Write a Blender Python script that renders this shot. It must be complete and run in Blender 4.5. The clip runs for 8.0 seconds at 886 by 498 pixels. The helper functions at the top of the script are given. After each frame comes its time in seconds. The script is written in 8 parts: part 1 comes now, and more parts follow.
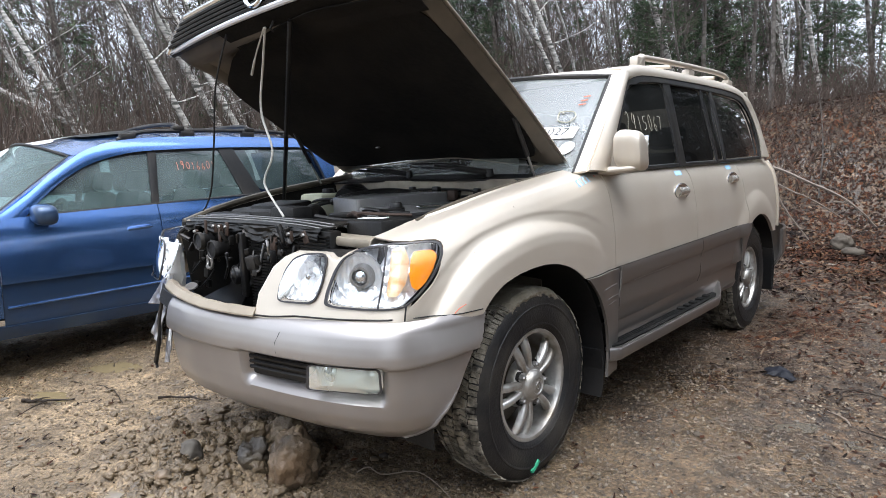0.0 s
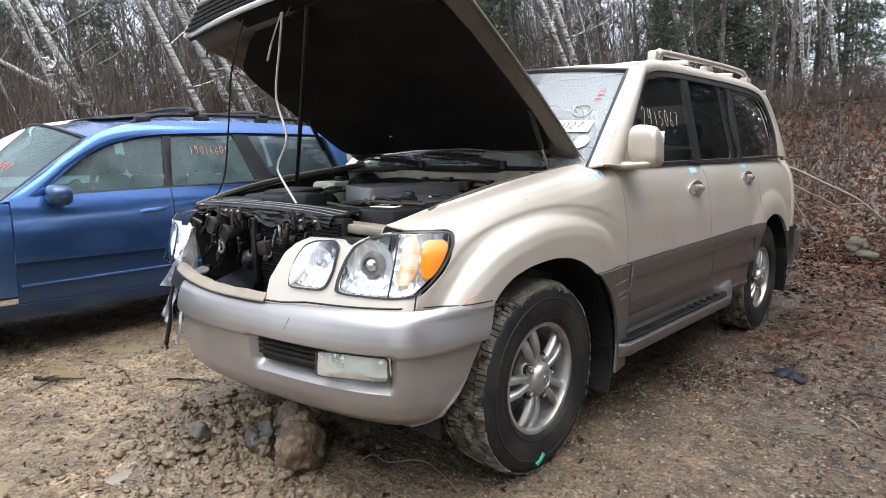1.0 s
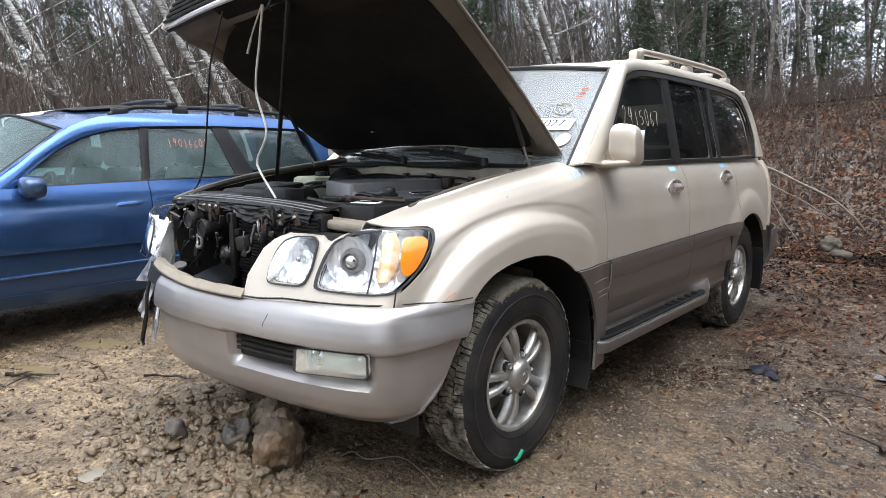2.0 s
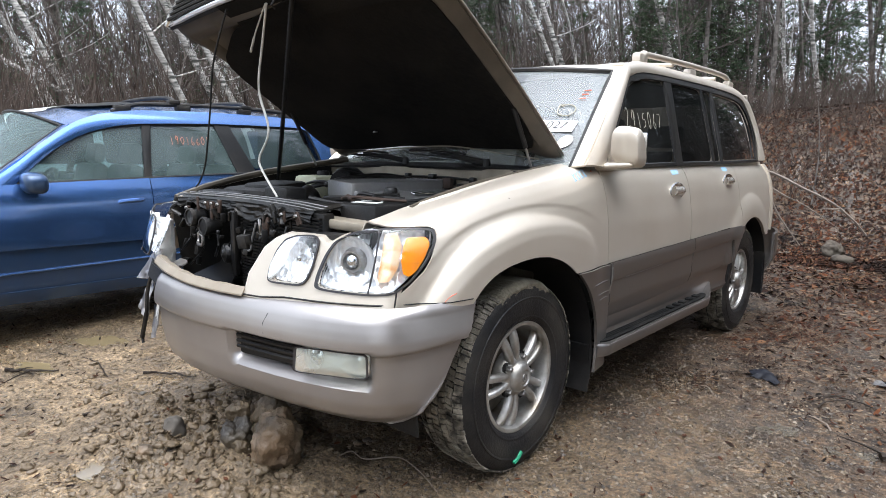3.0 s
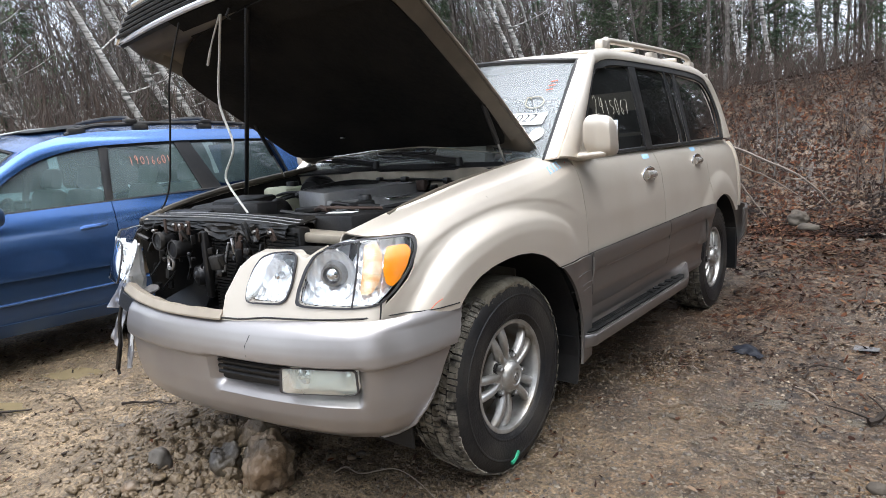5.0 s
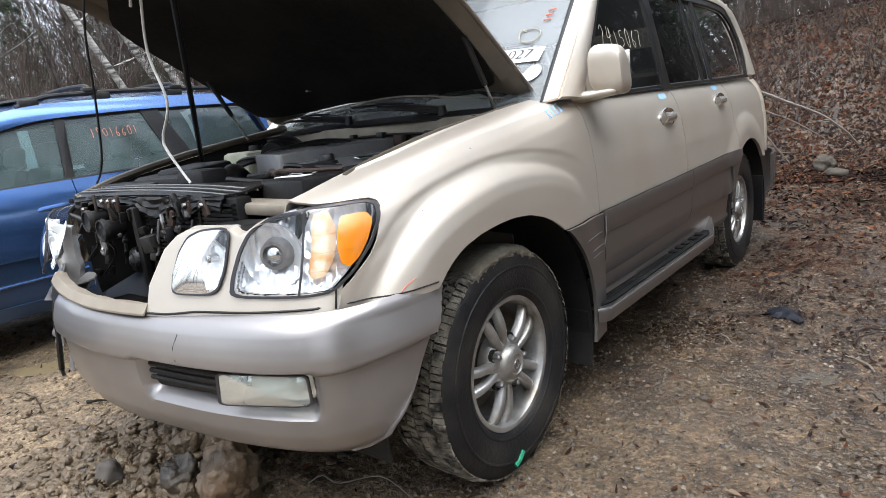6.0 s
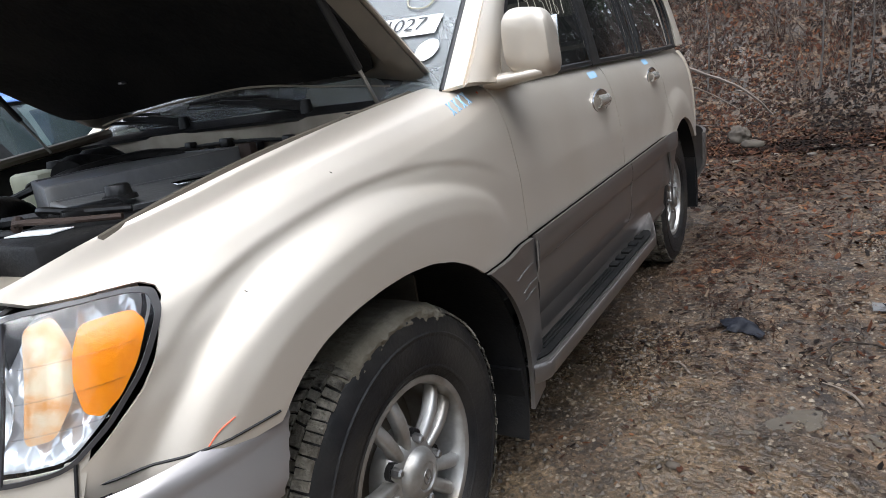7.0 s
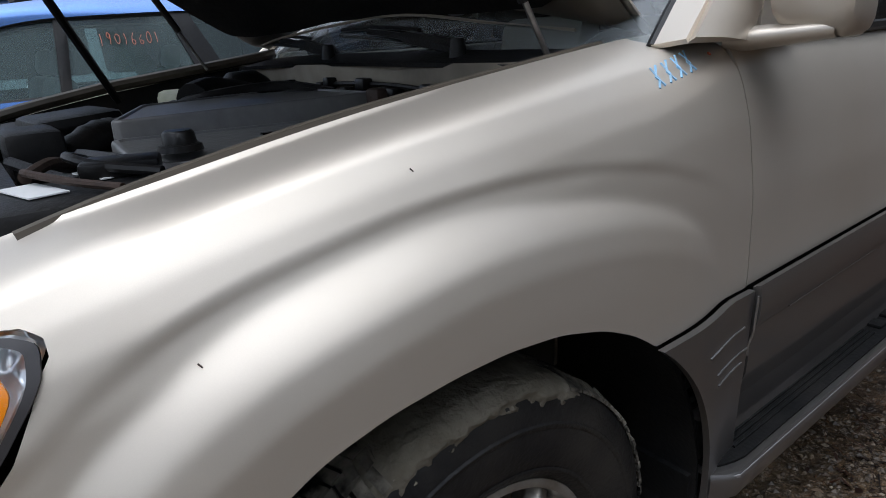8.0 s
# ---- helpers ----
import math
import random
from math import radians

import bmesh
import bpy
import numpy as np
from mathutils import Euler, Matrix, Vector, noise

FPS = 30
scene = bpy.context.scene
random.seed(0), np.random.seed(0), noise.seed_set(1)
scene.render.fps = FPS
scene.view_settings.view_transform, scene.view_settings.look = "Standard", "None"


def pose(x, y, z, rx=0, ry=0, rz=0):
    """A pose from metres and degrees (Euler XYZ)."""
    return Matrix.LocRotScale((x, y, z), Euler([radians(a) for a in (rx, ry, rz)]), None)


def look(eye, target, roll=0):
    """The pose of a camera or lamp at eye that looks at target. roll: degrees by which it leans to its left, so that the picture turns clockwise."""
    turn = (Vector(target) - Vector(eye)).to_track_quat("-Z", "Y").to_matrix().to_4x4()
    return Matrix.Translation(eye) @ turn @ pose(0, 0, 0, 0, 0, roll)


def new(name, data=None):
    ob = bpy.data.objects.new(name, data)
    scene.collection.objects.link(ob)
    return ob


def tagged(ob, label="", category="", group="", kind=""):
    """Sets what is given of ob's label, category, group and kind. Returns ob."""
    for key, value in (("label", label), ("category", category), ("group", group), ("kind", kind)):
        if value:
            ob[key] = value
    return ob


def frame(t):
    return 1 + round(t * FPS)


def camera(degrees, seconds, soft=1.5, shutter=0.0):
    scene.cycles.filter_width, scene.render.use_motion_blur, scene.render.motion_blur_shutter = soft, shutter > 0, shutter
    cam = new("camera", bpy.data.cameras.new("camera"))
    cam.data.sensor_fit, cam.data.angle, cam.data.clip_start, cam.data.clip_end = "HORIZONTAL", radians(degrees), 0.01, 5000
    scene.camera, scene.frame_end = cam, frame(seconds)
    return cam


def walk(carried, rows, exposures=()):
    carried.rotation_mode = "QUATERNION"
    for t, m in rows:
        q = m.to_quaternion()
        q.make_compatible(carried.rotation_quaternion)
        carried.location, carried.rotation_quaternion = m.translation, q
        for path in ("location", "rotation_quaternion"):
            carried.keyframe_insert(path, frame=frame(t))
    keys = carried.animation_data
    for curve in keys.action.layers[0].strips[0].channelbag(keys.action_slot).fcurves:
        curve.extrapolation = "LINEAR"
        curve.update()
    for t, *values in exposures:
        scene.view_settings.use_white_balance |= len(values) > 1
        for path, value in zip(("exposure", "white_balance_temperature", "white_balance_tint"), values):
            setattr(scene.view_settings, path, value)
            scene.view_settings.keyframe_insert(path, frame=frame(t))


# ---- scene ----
cam = camera(71.5, 8.0, soft=0.5)
PATH = [
    (0, (2.218, -1.987, 1.246), (0.893, -0.51, 0.991), -1.9),
    (0.5, (2.212, -1.984, 1.241), (0.891, -0.506, 0.974), -1.2),
    (1, (2.211, -1.99, 1.241), (0.866, -0.537, 0.96), -0.4),
    (1.5, (2.214, -1.984, 1.243), (0.901, -0.503, 0.955), -0.4),
    (3, (2.21, -1.981, 1.243), (0.907, -0.492, 0.951), 0.9),
    (3.5, (2.215, -1.986, 1.244), (0.918, -0.488, 0.969), 0.4),
    (4, (2.212, -1.987, 1.242), (0.911, -0.494, 0.968), 0.2),
    (4.5, (2.198, -1.967, 1.245), (0.9, -0.472, 0.962), -0.9),
    (4.7, (2.186, -1.967, 1.273), (0.929, -0.437, 0.989), -2.4),
    (5.8, (2.024, -1.724, 1.203), (0.79, -0.2, 0.807), -5.1),
    (6, (1.979, -1.574, 1.195), (0.721, -0.076, 0.781), -6.2),
    (6.2, (1.917, -1.437, 1.208), (0.707, 0.090, 0.766), -6.0),
    (6.5, (1.855, -1.274, 1.217), (0.728, 0.297, 0.708), -7.4),
    (6.8, (1.716, -1.083, 1.220), (0.648, 0.532, 0.722), -7.5),
    (7, (1.67, -0.964, 1.228), (0.62, 0.66, 0.718), -8.2),
    (7.2, (1.632, -0.852, 1.225), (0.581, 0.748, 0.648), -9.8),
    (7.3, (1.586, -0.788, 1.203), (0.511, 0.802, 0.639), -10.2),
    (7.5, (1.515, -0.655, 1.216), (0.209, 0.761, 0.68), -7.0),
    (7.7, (1.448, -0.564, 1.215), (0.042, 0.732, 0.63), -0.4),
    (7.9, (1.440, -0.518, 1.228), (-0.018, 0.704, 0.613), -2.5),
    (8, (1.451, -0.481, 1.236), (-0.057, 0.668, 0.601), -3.0),
]
walk(cam, [(t, look(eye, target, roll)) for t, eye, target, roll in PATH], [(0.0, 1.64, 6100, 9), (4.7, 1.64, 6100, 9), (6.5, 1.40, 6100, 9), (7.0, 1.32, 6000, 9), (7.5, 1.15, 5800, 9), (8.0, 0.42, 5800, 9)])
import math as _m
# ---- world and light ----
world = bpy.data.worlds.new("world")
scene.world = world
world.use_nodes = True
_nt = world.node_tree
_sky = _nt.nodes.new("ShaderNodeTexSky")
_sky.sky_type = "NISHITA"
_sky.sun_disc = False
_sky.sun_elevation = radians(78)
_sky.sun_rotation = radians(150)
_sky.dust_density = 3.0
_sky.air_density = 1.0
_sky.ozone_density = 1.0
_hsv = _nt.nodes.new("ShaderNodeHueSaturation")
_hsv.inputs["Saturation"].default_value = 0.30
_nt.links.new(_sky.outputs[0], _hsv.inputs["Color"])
_nt.links.new(_hsv.outputs[0], _nt.nodes["Background"].inputs[0])
_nt.nodes["Background"].inputs[1].default_value = 0.15
sun_data = bpy.data.lights.new("sun", "SUN")
sun_data.energy, sun_data.angle, sun_data.color = 1.5, radians(72), (1.0, 0.99, 0.98)
sun = new("sun", sun_data)
sun.matrix_world = look((1.6, -2.4, 14), (0, 0, 0))


# ---- materials ----
def mat(name, color, rough=0.6, metal=0.0, dark=None, scale=20.0, spread=0.5, bump=0.0, bscale=None, coat=0.0, spec=0.5, big=None, bigscale=2.0):
    """A surface with variation at two scales: fine grain between color and dark, and broad stains towards big."""
    m = bpy.data.materials.new(name)
    m.use_nodes = True
    nt = m.node_tree
    b = nt.nodes["Principled BSDF"]
    b.inputs["Roughness"].default_value = rough
    b.inputs["Metallic"].default_value = metal
    b.inputs["Coat Weight"].default_value = coat
    b.inputs["Coat Roughness"].default_value = 0.08
    b.inputs["Specular IOR Level"].default_value = spec
    dark = dark or tuple(c * 0.8 for c in color)
    big = big or tuple(c * 0.88 for c in color)
    tc = nt.nodes.new("ShaderNodeTexCoord")
    n1 = nt.nodes.new("ShaderNodeTexNoise")
    n1.inputs["Scale"].default_value, n1.inputs["Detail"].default_value = scale, 5
    n2 = nt.nodes.new("ShaderNodeTexNoise")
    n2.inputs["Scale"].default_value, n2.inputs["Detail"].default_value = bigscale, 4
    for n in (n1, n2):
        nt.links.new(tc.outputs["Object"], n.inputs["Vector"])
    r1 = nt.nodes.new("ShaderNodeValToRGB")
    r1.color_ramp.elements[0].position, r1.color_ramp.elements[1].position = 0.5 - spread / 2, 0.5 + spread / 2
    r1.color_ramp.elements[0].color, r1.color_ramp.elements[1].color = (*dark, 1), (*color, 1)
    r2 = nt.nodes.new("ShaderNodeValToRGB")
    r2.color_ramp.elements[0].position, r2.color_ramp.elements[1].position = 0.42, 0.72
    nt.links.new(n1.outputs["Fac"], r1.inputs[0])
    nt.links.new(n2.outputs["Fac"], r2.inputs[0])
    mix = nt.nodes.new("ShaderNodeMix")
    mix.data_type = "RGBA"
    mix.inputs[7].default_value = (*big, 1)
    nt.links.new(r2.outputs[0], mix.inputs[0])
    nt.links.new(r1.outputs[0], mix.inputs[6])
    nt.links.new(mix.outputs[2], b.inputs["Base Color"])
    if bump:
        n3 = nt.nodes.new("ShaderNodeTexNoise")
        n3.inputs["Scale"].default_value, n3.inputs["Detail"].default_value = bscale or scale * 2, 6
        nt.links.new(tc.outputs["Object"], n3.inputs["Vector"])
        bp = nt.nodes.new("ShaderNodeBump")
        bp.inputs["Strength"].default_value, bp.inputs["Distance"].default_value = bump, 0.01
        nt.links.new(n3.outputs["Fac"], bp.inputs["Height"])
        nt.links.new(bp.outputs[0], b.inputs["Normal"])
    return m


def glass(name, tint=(0.9, 0.95, 0.93), gloss=0.02, ior=1.5, haze=0.0, film=(0.56, 0.60, 0.62)):
    """Thin glazing: tinted see-through with a Fresnel gloss, and a film for dirt, clouding and reflected sky."""
    m = bpy.data.materials.new(name)
    m.use_nodes = True
    nt = m.node_tree
    nt.nodes.remove(nt.nodes["Principled BSDF"])
    out = nt.nodes["Material Output"]
    tr = nt.nodes.new("ShaderNodeBsdfTransparent")
    tr.inputs[0].default_value = (*tint, 1)
    gl = nt.nodes.new("ShaderNodeBsdfGlossy")
    gl.inputs["Roughness"].default_value = gloss
    fr = nt.nodes.new("ShaderNodeFresnel")
    fr.inputs[0].default_value = ior
    mx = nt.nodes.new("ShaderNodeMixShader")
    nt.links.new(fr.outputs[0], mx.inputs[0])
    nt.links.new(tr.outputs[0], mx.inputs[1])
    nt.links.new(gl.outputs[0], mx.inputs[2])
    last = mx
    if haze:
        df = nt.nodes.new("ShaderNodeBsdfDiffuse")
        df.inputs[0].default_value = (*film, 1)
        tc = nt.nodes.new("ShaderNodeTexCoord")
        ns = nt.nodes.new("ShaderNodeTexNoise")
        ns.inputs["Scale"].default_value, ns.inputs["Detail"].default_value = 3, 2
        nt.links.new(tc.outputs["Object"], ns.inputs["Vector"])
        mt = nt.nodes.new("ShaderNodeMath")
        mt.operation = "MULTIPLY"
        mt.inputs[1].default_value = haze * 2
        nt.links.new(ns.outputs["Fac"], mt.inputs[0])
        m2 = nt.nodes.new("ShaderNodeMixShader")
        nt.links.new(mt.outputs[0], m2.inputs[0])
        nt.links.new(mx.outputs[0], m2.inputs[1])
        nt.links.new(df.outputs[0], m2.inputs[2])
        last = m2
    nt.links.new(last.outputs[0], out.inputs[0])
    return m


M_paint = mat("champagne_paint", (0.59, 0.532, 0.455), 0.45, 0.64, dark=(0.56, 0.505, 0.43), scale=900, coat=0.3, big=(0.535, 0.475, 0.395), bigscale=2.2)
# body beige with the shade round the grille ledge put into it
M_ledge = mat("shaded_beige_paint", (0.29, 0.245, 0.19), 0.5, 0.2, dark=(0.28, 0.24, 0.185), scale=30, big=(0.22, 0.185, 0.14), bigscale=7)
# silver bumper paint again, darkened for sides that face dark ground
M_silver = mat("shaded_silver_paint", (0.205, 0.192, 0.185), 0.30, 0.8, dark=(0.19, 0.178, 0.17), scale=700, coat=0.3, big=(0.20, 0.18, 0.165), bigscale=3.0)
M_bumper = mat("silver_bumper_paint", (0.37, 0.35, 0.342), 0.32, 0.66, dark=(0.325, 0.306, 0.298), scale=700, coat=0.3, big=(0.265, 0.245, 0.235), bigscale=2.0)
M_black = mat("black_plastic", (0.013, 0.013, 0.014), 0.45, dark=(0.007, 0.007, 0.007), scale=60, bump=0.15, big=(0.022, 0.020, 0.018), bigscale=5, spec=0.25)
M_blackdirty = mat("dusty_black_plastic", (0.022, 0.021, 0.021), 0.5, dark=(0.009, 0.009, 0.009), scale=35, bump=0.2, big=(0.045, 0.040, 0.034), bigscale=7, spec=0.25)
M_wetblack = mat("wet_black_plastic", (0.010, 0.010, 0.011), 0.30, spec=0.28, dark=(0.007, 0.007, 0.007), scale=30, bump=0.15, bscale=45, big=(0.017, 0.015, 0.013), bigscale=9)
# black deepened for the shade inside the engine bay
M_bay = mat("shaded_black_parts", (0.009, 0.009, 0.009), 0.4, dark=(0.004, 0.004, 0.004), scale=40, bump=0.2, big=(0.018, 0.015, 0.012), bigscale=8, spec=0.25)
M_pad = mat("worn_black_rubber", (0.009, 0.009, 0.009), 0.7, dark=(0.005, 0.005, 0.005), scale=40, bump=0.2, spec=0.12, big=(0.014, 0.013, 0.012), bigscale=8)
M_liner = mat("hood_felt", (0.012, 0.011, 0.010), 0.95, dark=(0.006, 0.006, 0.006), scale=40, bump=0.3, spec=0.1, big=(0.018, 0.016, 0.014), bigscale=3)
M_rubber = mat("tyre_rubber", (0.016, 0.0155, 0.016), 0.46, dark=(0.008, 0.008, 0.009), scale=50, bump=0.25, big=(0.034, 0.031, 0.027), bigscale=6, spec=0.22)
M_tread = mat("muddy_tread", (0.26, 0.235, 0.19), 0.85, dark=(0.016, 0.015, 0.014), scale=20, spread=0.22, bump=0.9, bscale=70, big=(0.10, 0.088, 0.068), bigscale=8, spec=0.2)
M_cake = mat("dried_mud", (0.24, 0.215, 0.17), 0.9, dark=(0.11, 0.095, 0.07), scale=28, bump=0.8, bscale=60, spec=0.2, big=(0.13, 0.115, 0.085), bigscale=9)
M_alloy = mat("alloy_wheel", (0.47, 0.465, 0.45), 0.38, 0.75, dark=(0.40, 0.39, 0.375), scale=90, big=(0.21, 0.185, 0.15), bigscale=9)
M_alloydirty = mat("dirty_alloy_barrel", (0.20, 0.17, 0.13), 0.6, 0.3, dark=(0.10, 0.085, 0.065), scale=30, bump=0.2, big=(0.13, 0.11, 0.085), bigscale=8)
M_chrome = mat("chrome", (0.78, 0.79, 0.80), 0.09, 1.0, dark=(0.72, 0.73, 0.75), scale=30, big=(0.66, 0.66, 0.66))
# chrome made pale blue for the sky it would reflect
M_brighttrim = mat("sky_toned_chrome", (0.78, 0.81, 0.88), 0.28, 0.45, dark=(0.70, 0.73, 0.80), scale=40, coat=0.4, big=(0.70, 0.72, 0.78))
M_handle = mat("silvery_handle_paint", (0.66, 0.62, 0.56), 0.25, 0.8, dark=(0.6, 0.56, 0.5), scale=60, coat=0.4)
M_reflect = mat("lamp_reflector", (0.95, 0.96, 0.97), 0.12, 0.5, dark=(0.90, 0.92, 0.94), scale=25, big=(0.86, 0.87, 0.88))
_nt = M_reflect.node_tree
_tc = _nt.nodes.new("ShaderNodeTexCoord")
_mp = _nt.nodes.new("ShaderNodeMapping")
_mp.inputs["Scale"].default_value, _mp.inputs["Rotation"].default_value = (1.0, 1.0, 0.42), (0.0, 0.5, 0.2)
_vo = _nt.nodes.new("ShaderNodeTexVoronoi")
_vo.feature = "SMOOTH_F1"
_vo.inputs["Scale"].default_value, _vo.inputs["Smoothness"].default_value = 52, 0.3
_bp = _nt.nodes.new("ShaderNodeBump")
_bp.inputs["Strength"].default_value, _bp.inputs["Distance"].default_value = 0.75, 0.012
_nt.links.new(_tc.outputs["Object"], _mp.inputs[0])
_nt.links.new(_mp.outputs[0], _vo.inputs["Vector"])
_nt.links.new(_vo.outputs["Distance"], _bp.inputs["Height"])
_nt.links.new(_bp.outputs[0], _nt.nodes["Principled BSDF"].inputs["Normal"])
M_gasket = mat("dark_lamp_gasket", (0.028, 0.026, 0.030), 0.35, dark=(0.018, 0.017, 0.02), scale=40, big=(0.04, 0.036, 0.034))
M_amber = mat("amber_lens", (0.92, 0.30, 0.008), 0.18, dark=(0.80, 0.22, 0.006), scale=90, bump=0.08, bscale=160, coat=0.4, big=(0.85, 0.26, 0.006))
M_paleamber = mat("pale_amber_lens", (0.95, 0.74, 0.52), 0.15, 0.3, dark=(0.90, 0.42, 0.14), scale=30, spread=0.3, bump=0.06, bscale=70, coat=0.5, big=(0.96, 0.86, 0.62), bigscale=20)
M_lens = glass("lamp_lens", (0.95, 0.96, 0.97), 0.02, 1.45)
M_foglens = glass("fog_lens", (0.86, 0.90, 0.85), 0.15, 1.4, haze=0.42, film=(0.50, 0.53, 0.48))
# haze whitens the windscreen in place of reflected sky
M_wind = glass("windscreen_glass", (0.66, 0.74, 0.76), 0.01, 1.5, haze=0.20)
M_side = glass("front_side_glass", (0.16, 0.16, 0.145), 0.01, 1.04, haze=0.012)
M_tint = glass("privacy_glass", (0.04, 0.04, 0.04), 0.01, 1.035, haze=0.006)
# haze and film colour paint a sky reflection on the blue car's glass
M_blueglass = glass("green_car_glass", (0.42, 0.55, 0.55), 0.01, 1.5, haze=0.20, film=(0.25, 0.345, 0.34))
M_bluequarter = glass("dark_car_glass", (0.16, 0.22, 0.22), 0.01, 1.4, haze=0.16, film=(0.16, 0.22, 0.22))
M_blue = mat("blue_metallic_paint", (0.068, 0.156, 0.39), 0.22, 0.8, dark=(0.058, 0.136, 0.34), scale=900, coat=0.8, big=(0.056, 0.126, 0.30), bigscale=1.2)
# same blue as above, with the ground's dark reflection in the colour
M_bluedark = mat("shaded_blue_paint", (0.026, 0.062, 0.14), 0.32, 0.5, dark=(0.021, 0.050, 0.115), scale=300, coat=0.4, big=(0.033, 0.056, 0.10), bigscale=3)
M_white = mat("white_card", (0.82, 0.82, 0.80), 0.6, dark=(0.76, 0.76, 0.74), scale=40)
M_whiteplastic = mat("broken_white_plastic", (0.78, 0.78, 0.77), 0.25, dark=(0.66, 0.66, 0.65), scale=30, bump=0.2, coat=0.4, big=(0.55, 0.54, 0.52), bigscale=9)
M_ink = mat("black_ink", (0.015, 0.015, 0.02), 0.6)
M_whitecable = mat("white_rope", (0.62, 0.61, 0.57), 0.7, dark=(0.45, 0.43, 0.39), scale=60, bump=0.2)
M_bluechalk = mat("blue_paint_marker", (0.26, 0.50, 0.74), 0.6, dark=(0.40, 0.52, 0.62), scale=90, spread=0.3)
M_redchalk = mat("red_paint_marker", (0.75, 0.16, 0.08), 0.5)
M_whitechalk = mat("pale_window_marker", (0.40, 0.38, 0.29), 0.6)
M_orangechalk = mat("orange_window_marker", (0.62, 0.20, 0.12), 0.6)
M_greenchalk = mat("green_tyre_crayon", (0.03, 0.30, 0.16), 0.6)
M_engine = mat("engine_cover_plastic", (0.14, 0.14, 0.142), 0.34, dark=(0.10, 0.10, 0.102), scale=40, bump=0.12, big=(0.15, 0.145, 0.135), bigscale=6)
# beige darkened for shade under the bonnet; also the dirty fender edges
M_hoodin = mat("shaded_underside_dirty_edges", (0.11, 0.09, 0.066), 0.55, 0.1, dark=(0.07, 0.058, 0.042), scale=10, big=(0.045, 0.037, 0.027), bigscale=4)
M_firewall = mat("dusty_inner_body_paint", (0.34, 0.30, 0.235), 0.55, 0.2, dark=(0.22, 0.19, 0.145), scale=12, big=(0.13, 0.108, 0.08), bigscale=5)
M_reserv = mat("yellowed_white_plastic", (0.62, 0.62, 0.46), 0.45, dark=(0.5, 0.5, 0.36), scale=20)
M_rust = mat("rusty_steel", (0.055, 0.033, 0.023), 0.7, 0.3, dark=(0.022, 0.016, 0.013), scale=30, bump=0.3)
M_steel = mat("dull_steel", (0.35, 0.34, 0.33), 0.4, 0.9, dark=(0.22, 0.21, 0.20), scale=40)
M_seat = mat("tan_leather", (0.30, 0.25, 0.19), 0.5, dark=(0.24, 0.20, 0.15), scale=40, bump=0.1)
M_seatdark = mat("dark_interior_trim", (0.05, 0.046, 0.042), 0.7, dark=(0.03, 0.03, 0.028), scale=40)
M_seatgrey = mat("grey_cloth_seat", (0.20, 0.20, 0.19), 0.8, dark=(0.15, 0.15, 0.14), scale=120, bump=0.1)
M_taillamp = mat("red_tail_lens", (0.45, 0.03, 0.02), 0.2, coat=0.4)


# ---- mesh helpers ----
def thing(name, label, category, m=None, group=""):
    ob = new(name)
    ob.empty_display_size = 0.2
    if m is not None:
        ob.matrix_world = m
    return tagged(ob, label, category, group)


def solid(bm, t):
    """Gives an open sheet thickness, away from its normals for t > 0."""
    bm.normal_update()
    old, faces = bm.verts[:], bm.faces[:]
    rim = [(e.verts[0], e.verts[1], e.link_faces[0]) for e in bm.edges if len(e.link_faces) == 1]
    twin = {v: bm.verts.new(v.co - v.normal * t) for v in old}
    for f in faces:
        bm.faces.new([twin[v] for v in reversed(f.verts)])
    for a, b, f in rim:
        vs = list(f.verts)
        if vs[(vs.index(a) + 1) % len(vs)] is not b:
            a, b = b, a
        bm.faces.new((b, a, twin[a], twin[b]))
    if t < 0:
        bmesh.ops.reverse_faces(bm, faces=bm.faces[:])


def part(name, bm, material, parent, label="", smooth=True, thick=0.0, bevel=0.0, kind=""):
    me = bpy.data.meshes.new(name)
    if thick:
        solid(bm, thick)
    bm.normal_update()
    bm.to_mesh(me)
    bm.free()
    me.materials.append(material)
    if smooth:
        me.shade_smooth()
        me.set_sharp_from_angle(angle=radians(42))
    ob = new(name, me)
    ob.parent = parent
    return tagged(ob, label, kind=kind)


def sm(x, xs, ys, w=0.04):
    """A smoothed polyline through (xs, ys)."""
    x = np.asarray(x, float)
    return sum(np.interp(x + w * d, xs, ys) for d in (-1, -0.5, 0, 0.5, 1)) / 5


def grid(fn, us, vs, bm=None, flip=False, close_u=False):
    bm = bm or bmesh.new()
    rows = [[bm.verts.new(fn(u, v)) for v in vs] for u in us]
    n = len(us)
    for i in range(n if close_u else n - 1):
        for j in range(len(vs) - 1):
            q = [rows[i][j], rows[(i + 1) % n][j], rows[(i + 1) % n][j + 1], rows[i][j + 1]]
            try:
                bm.faces.new(q[::-1] if flip else q)
            except ValueError:
                pass
    return bm


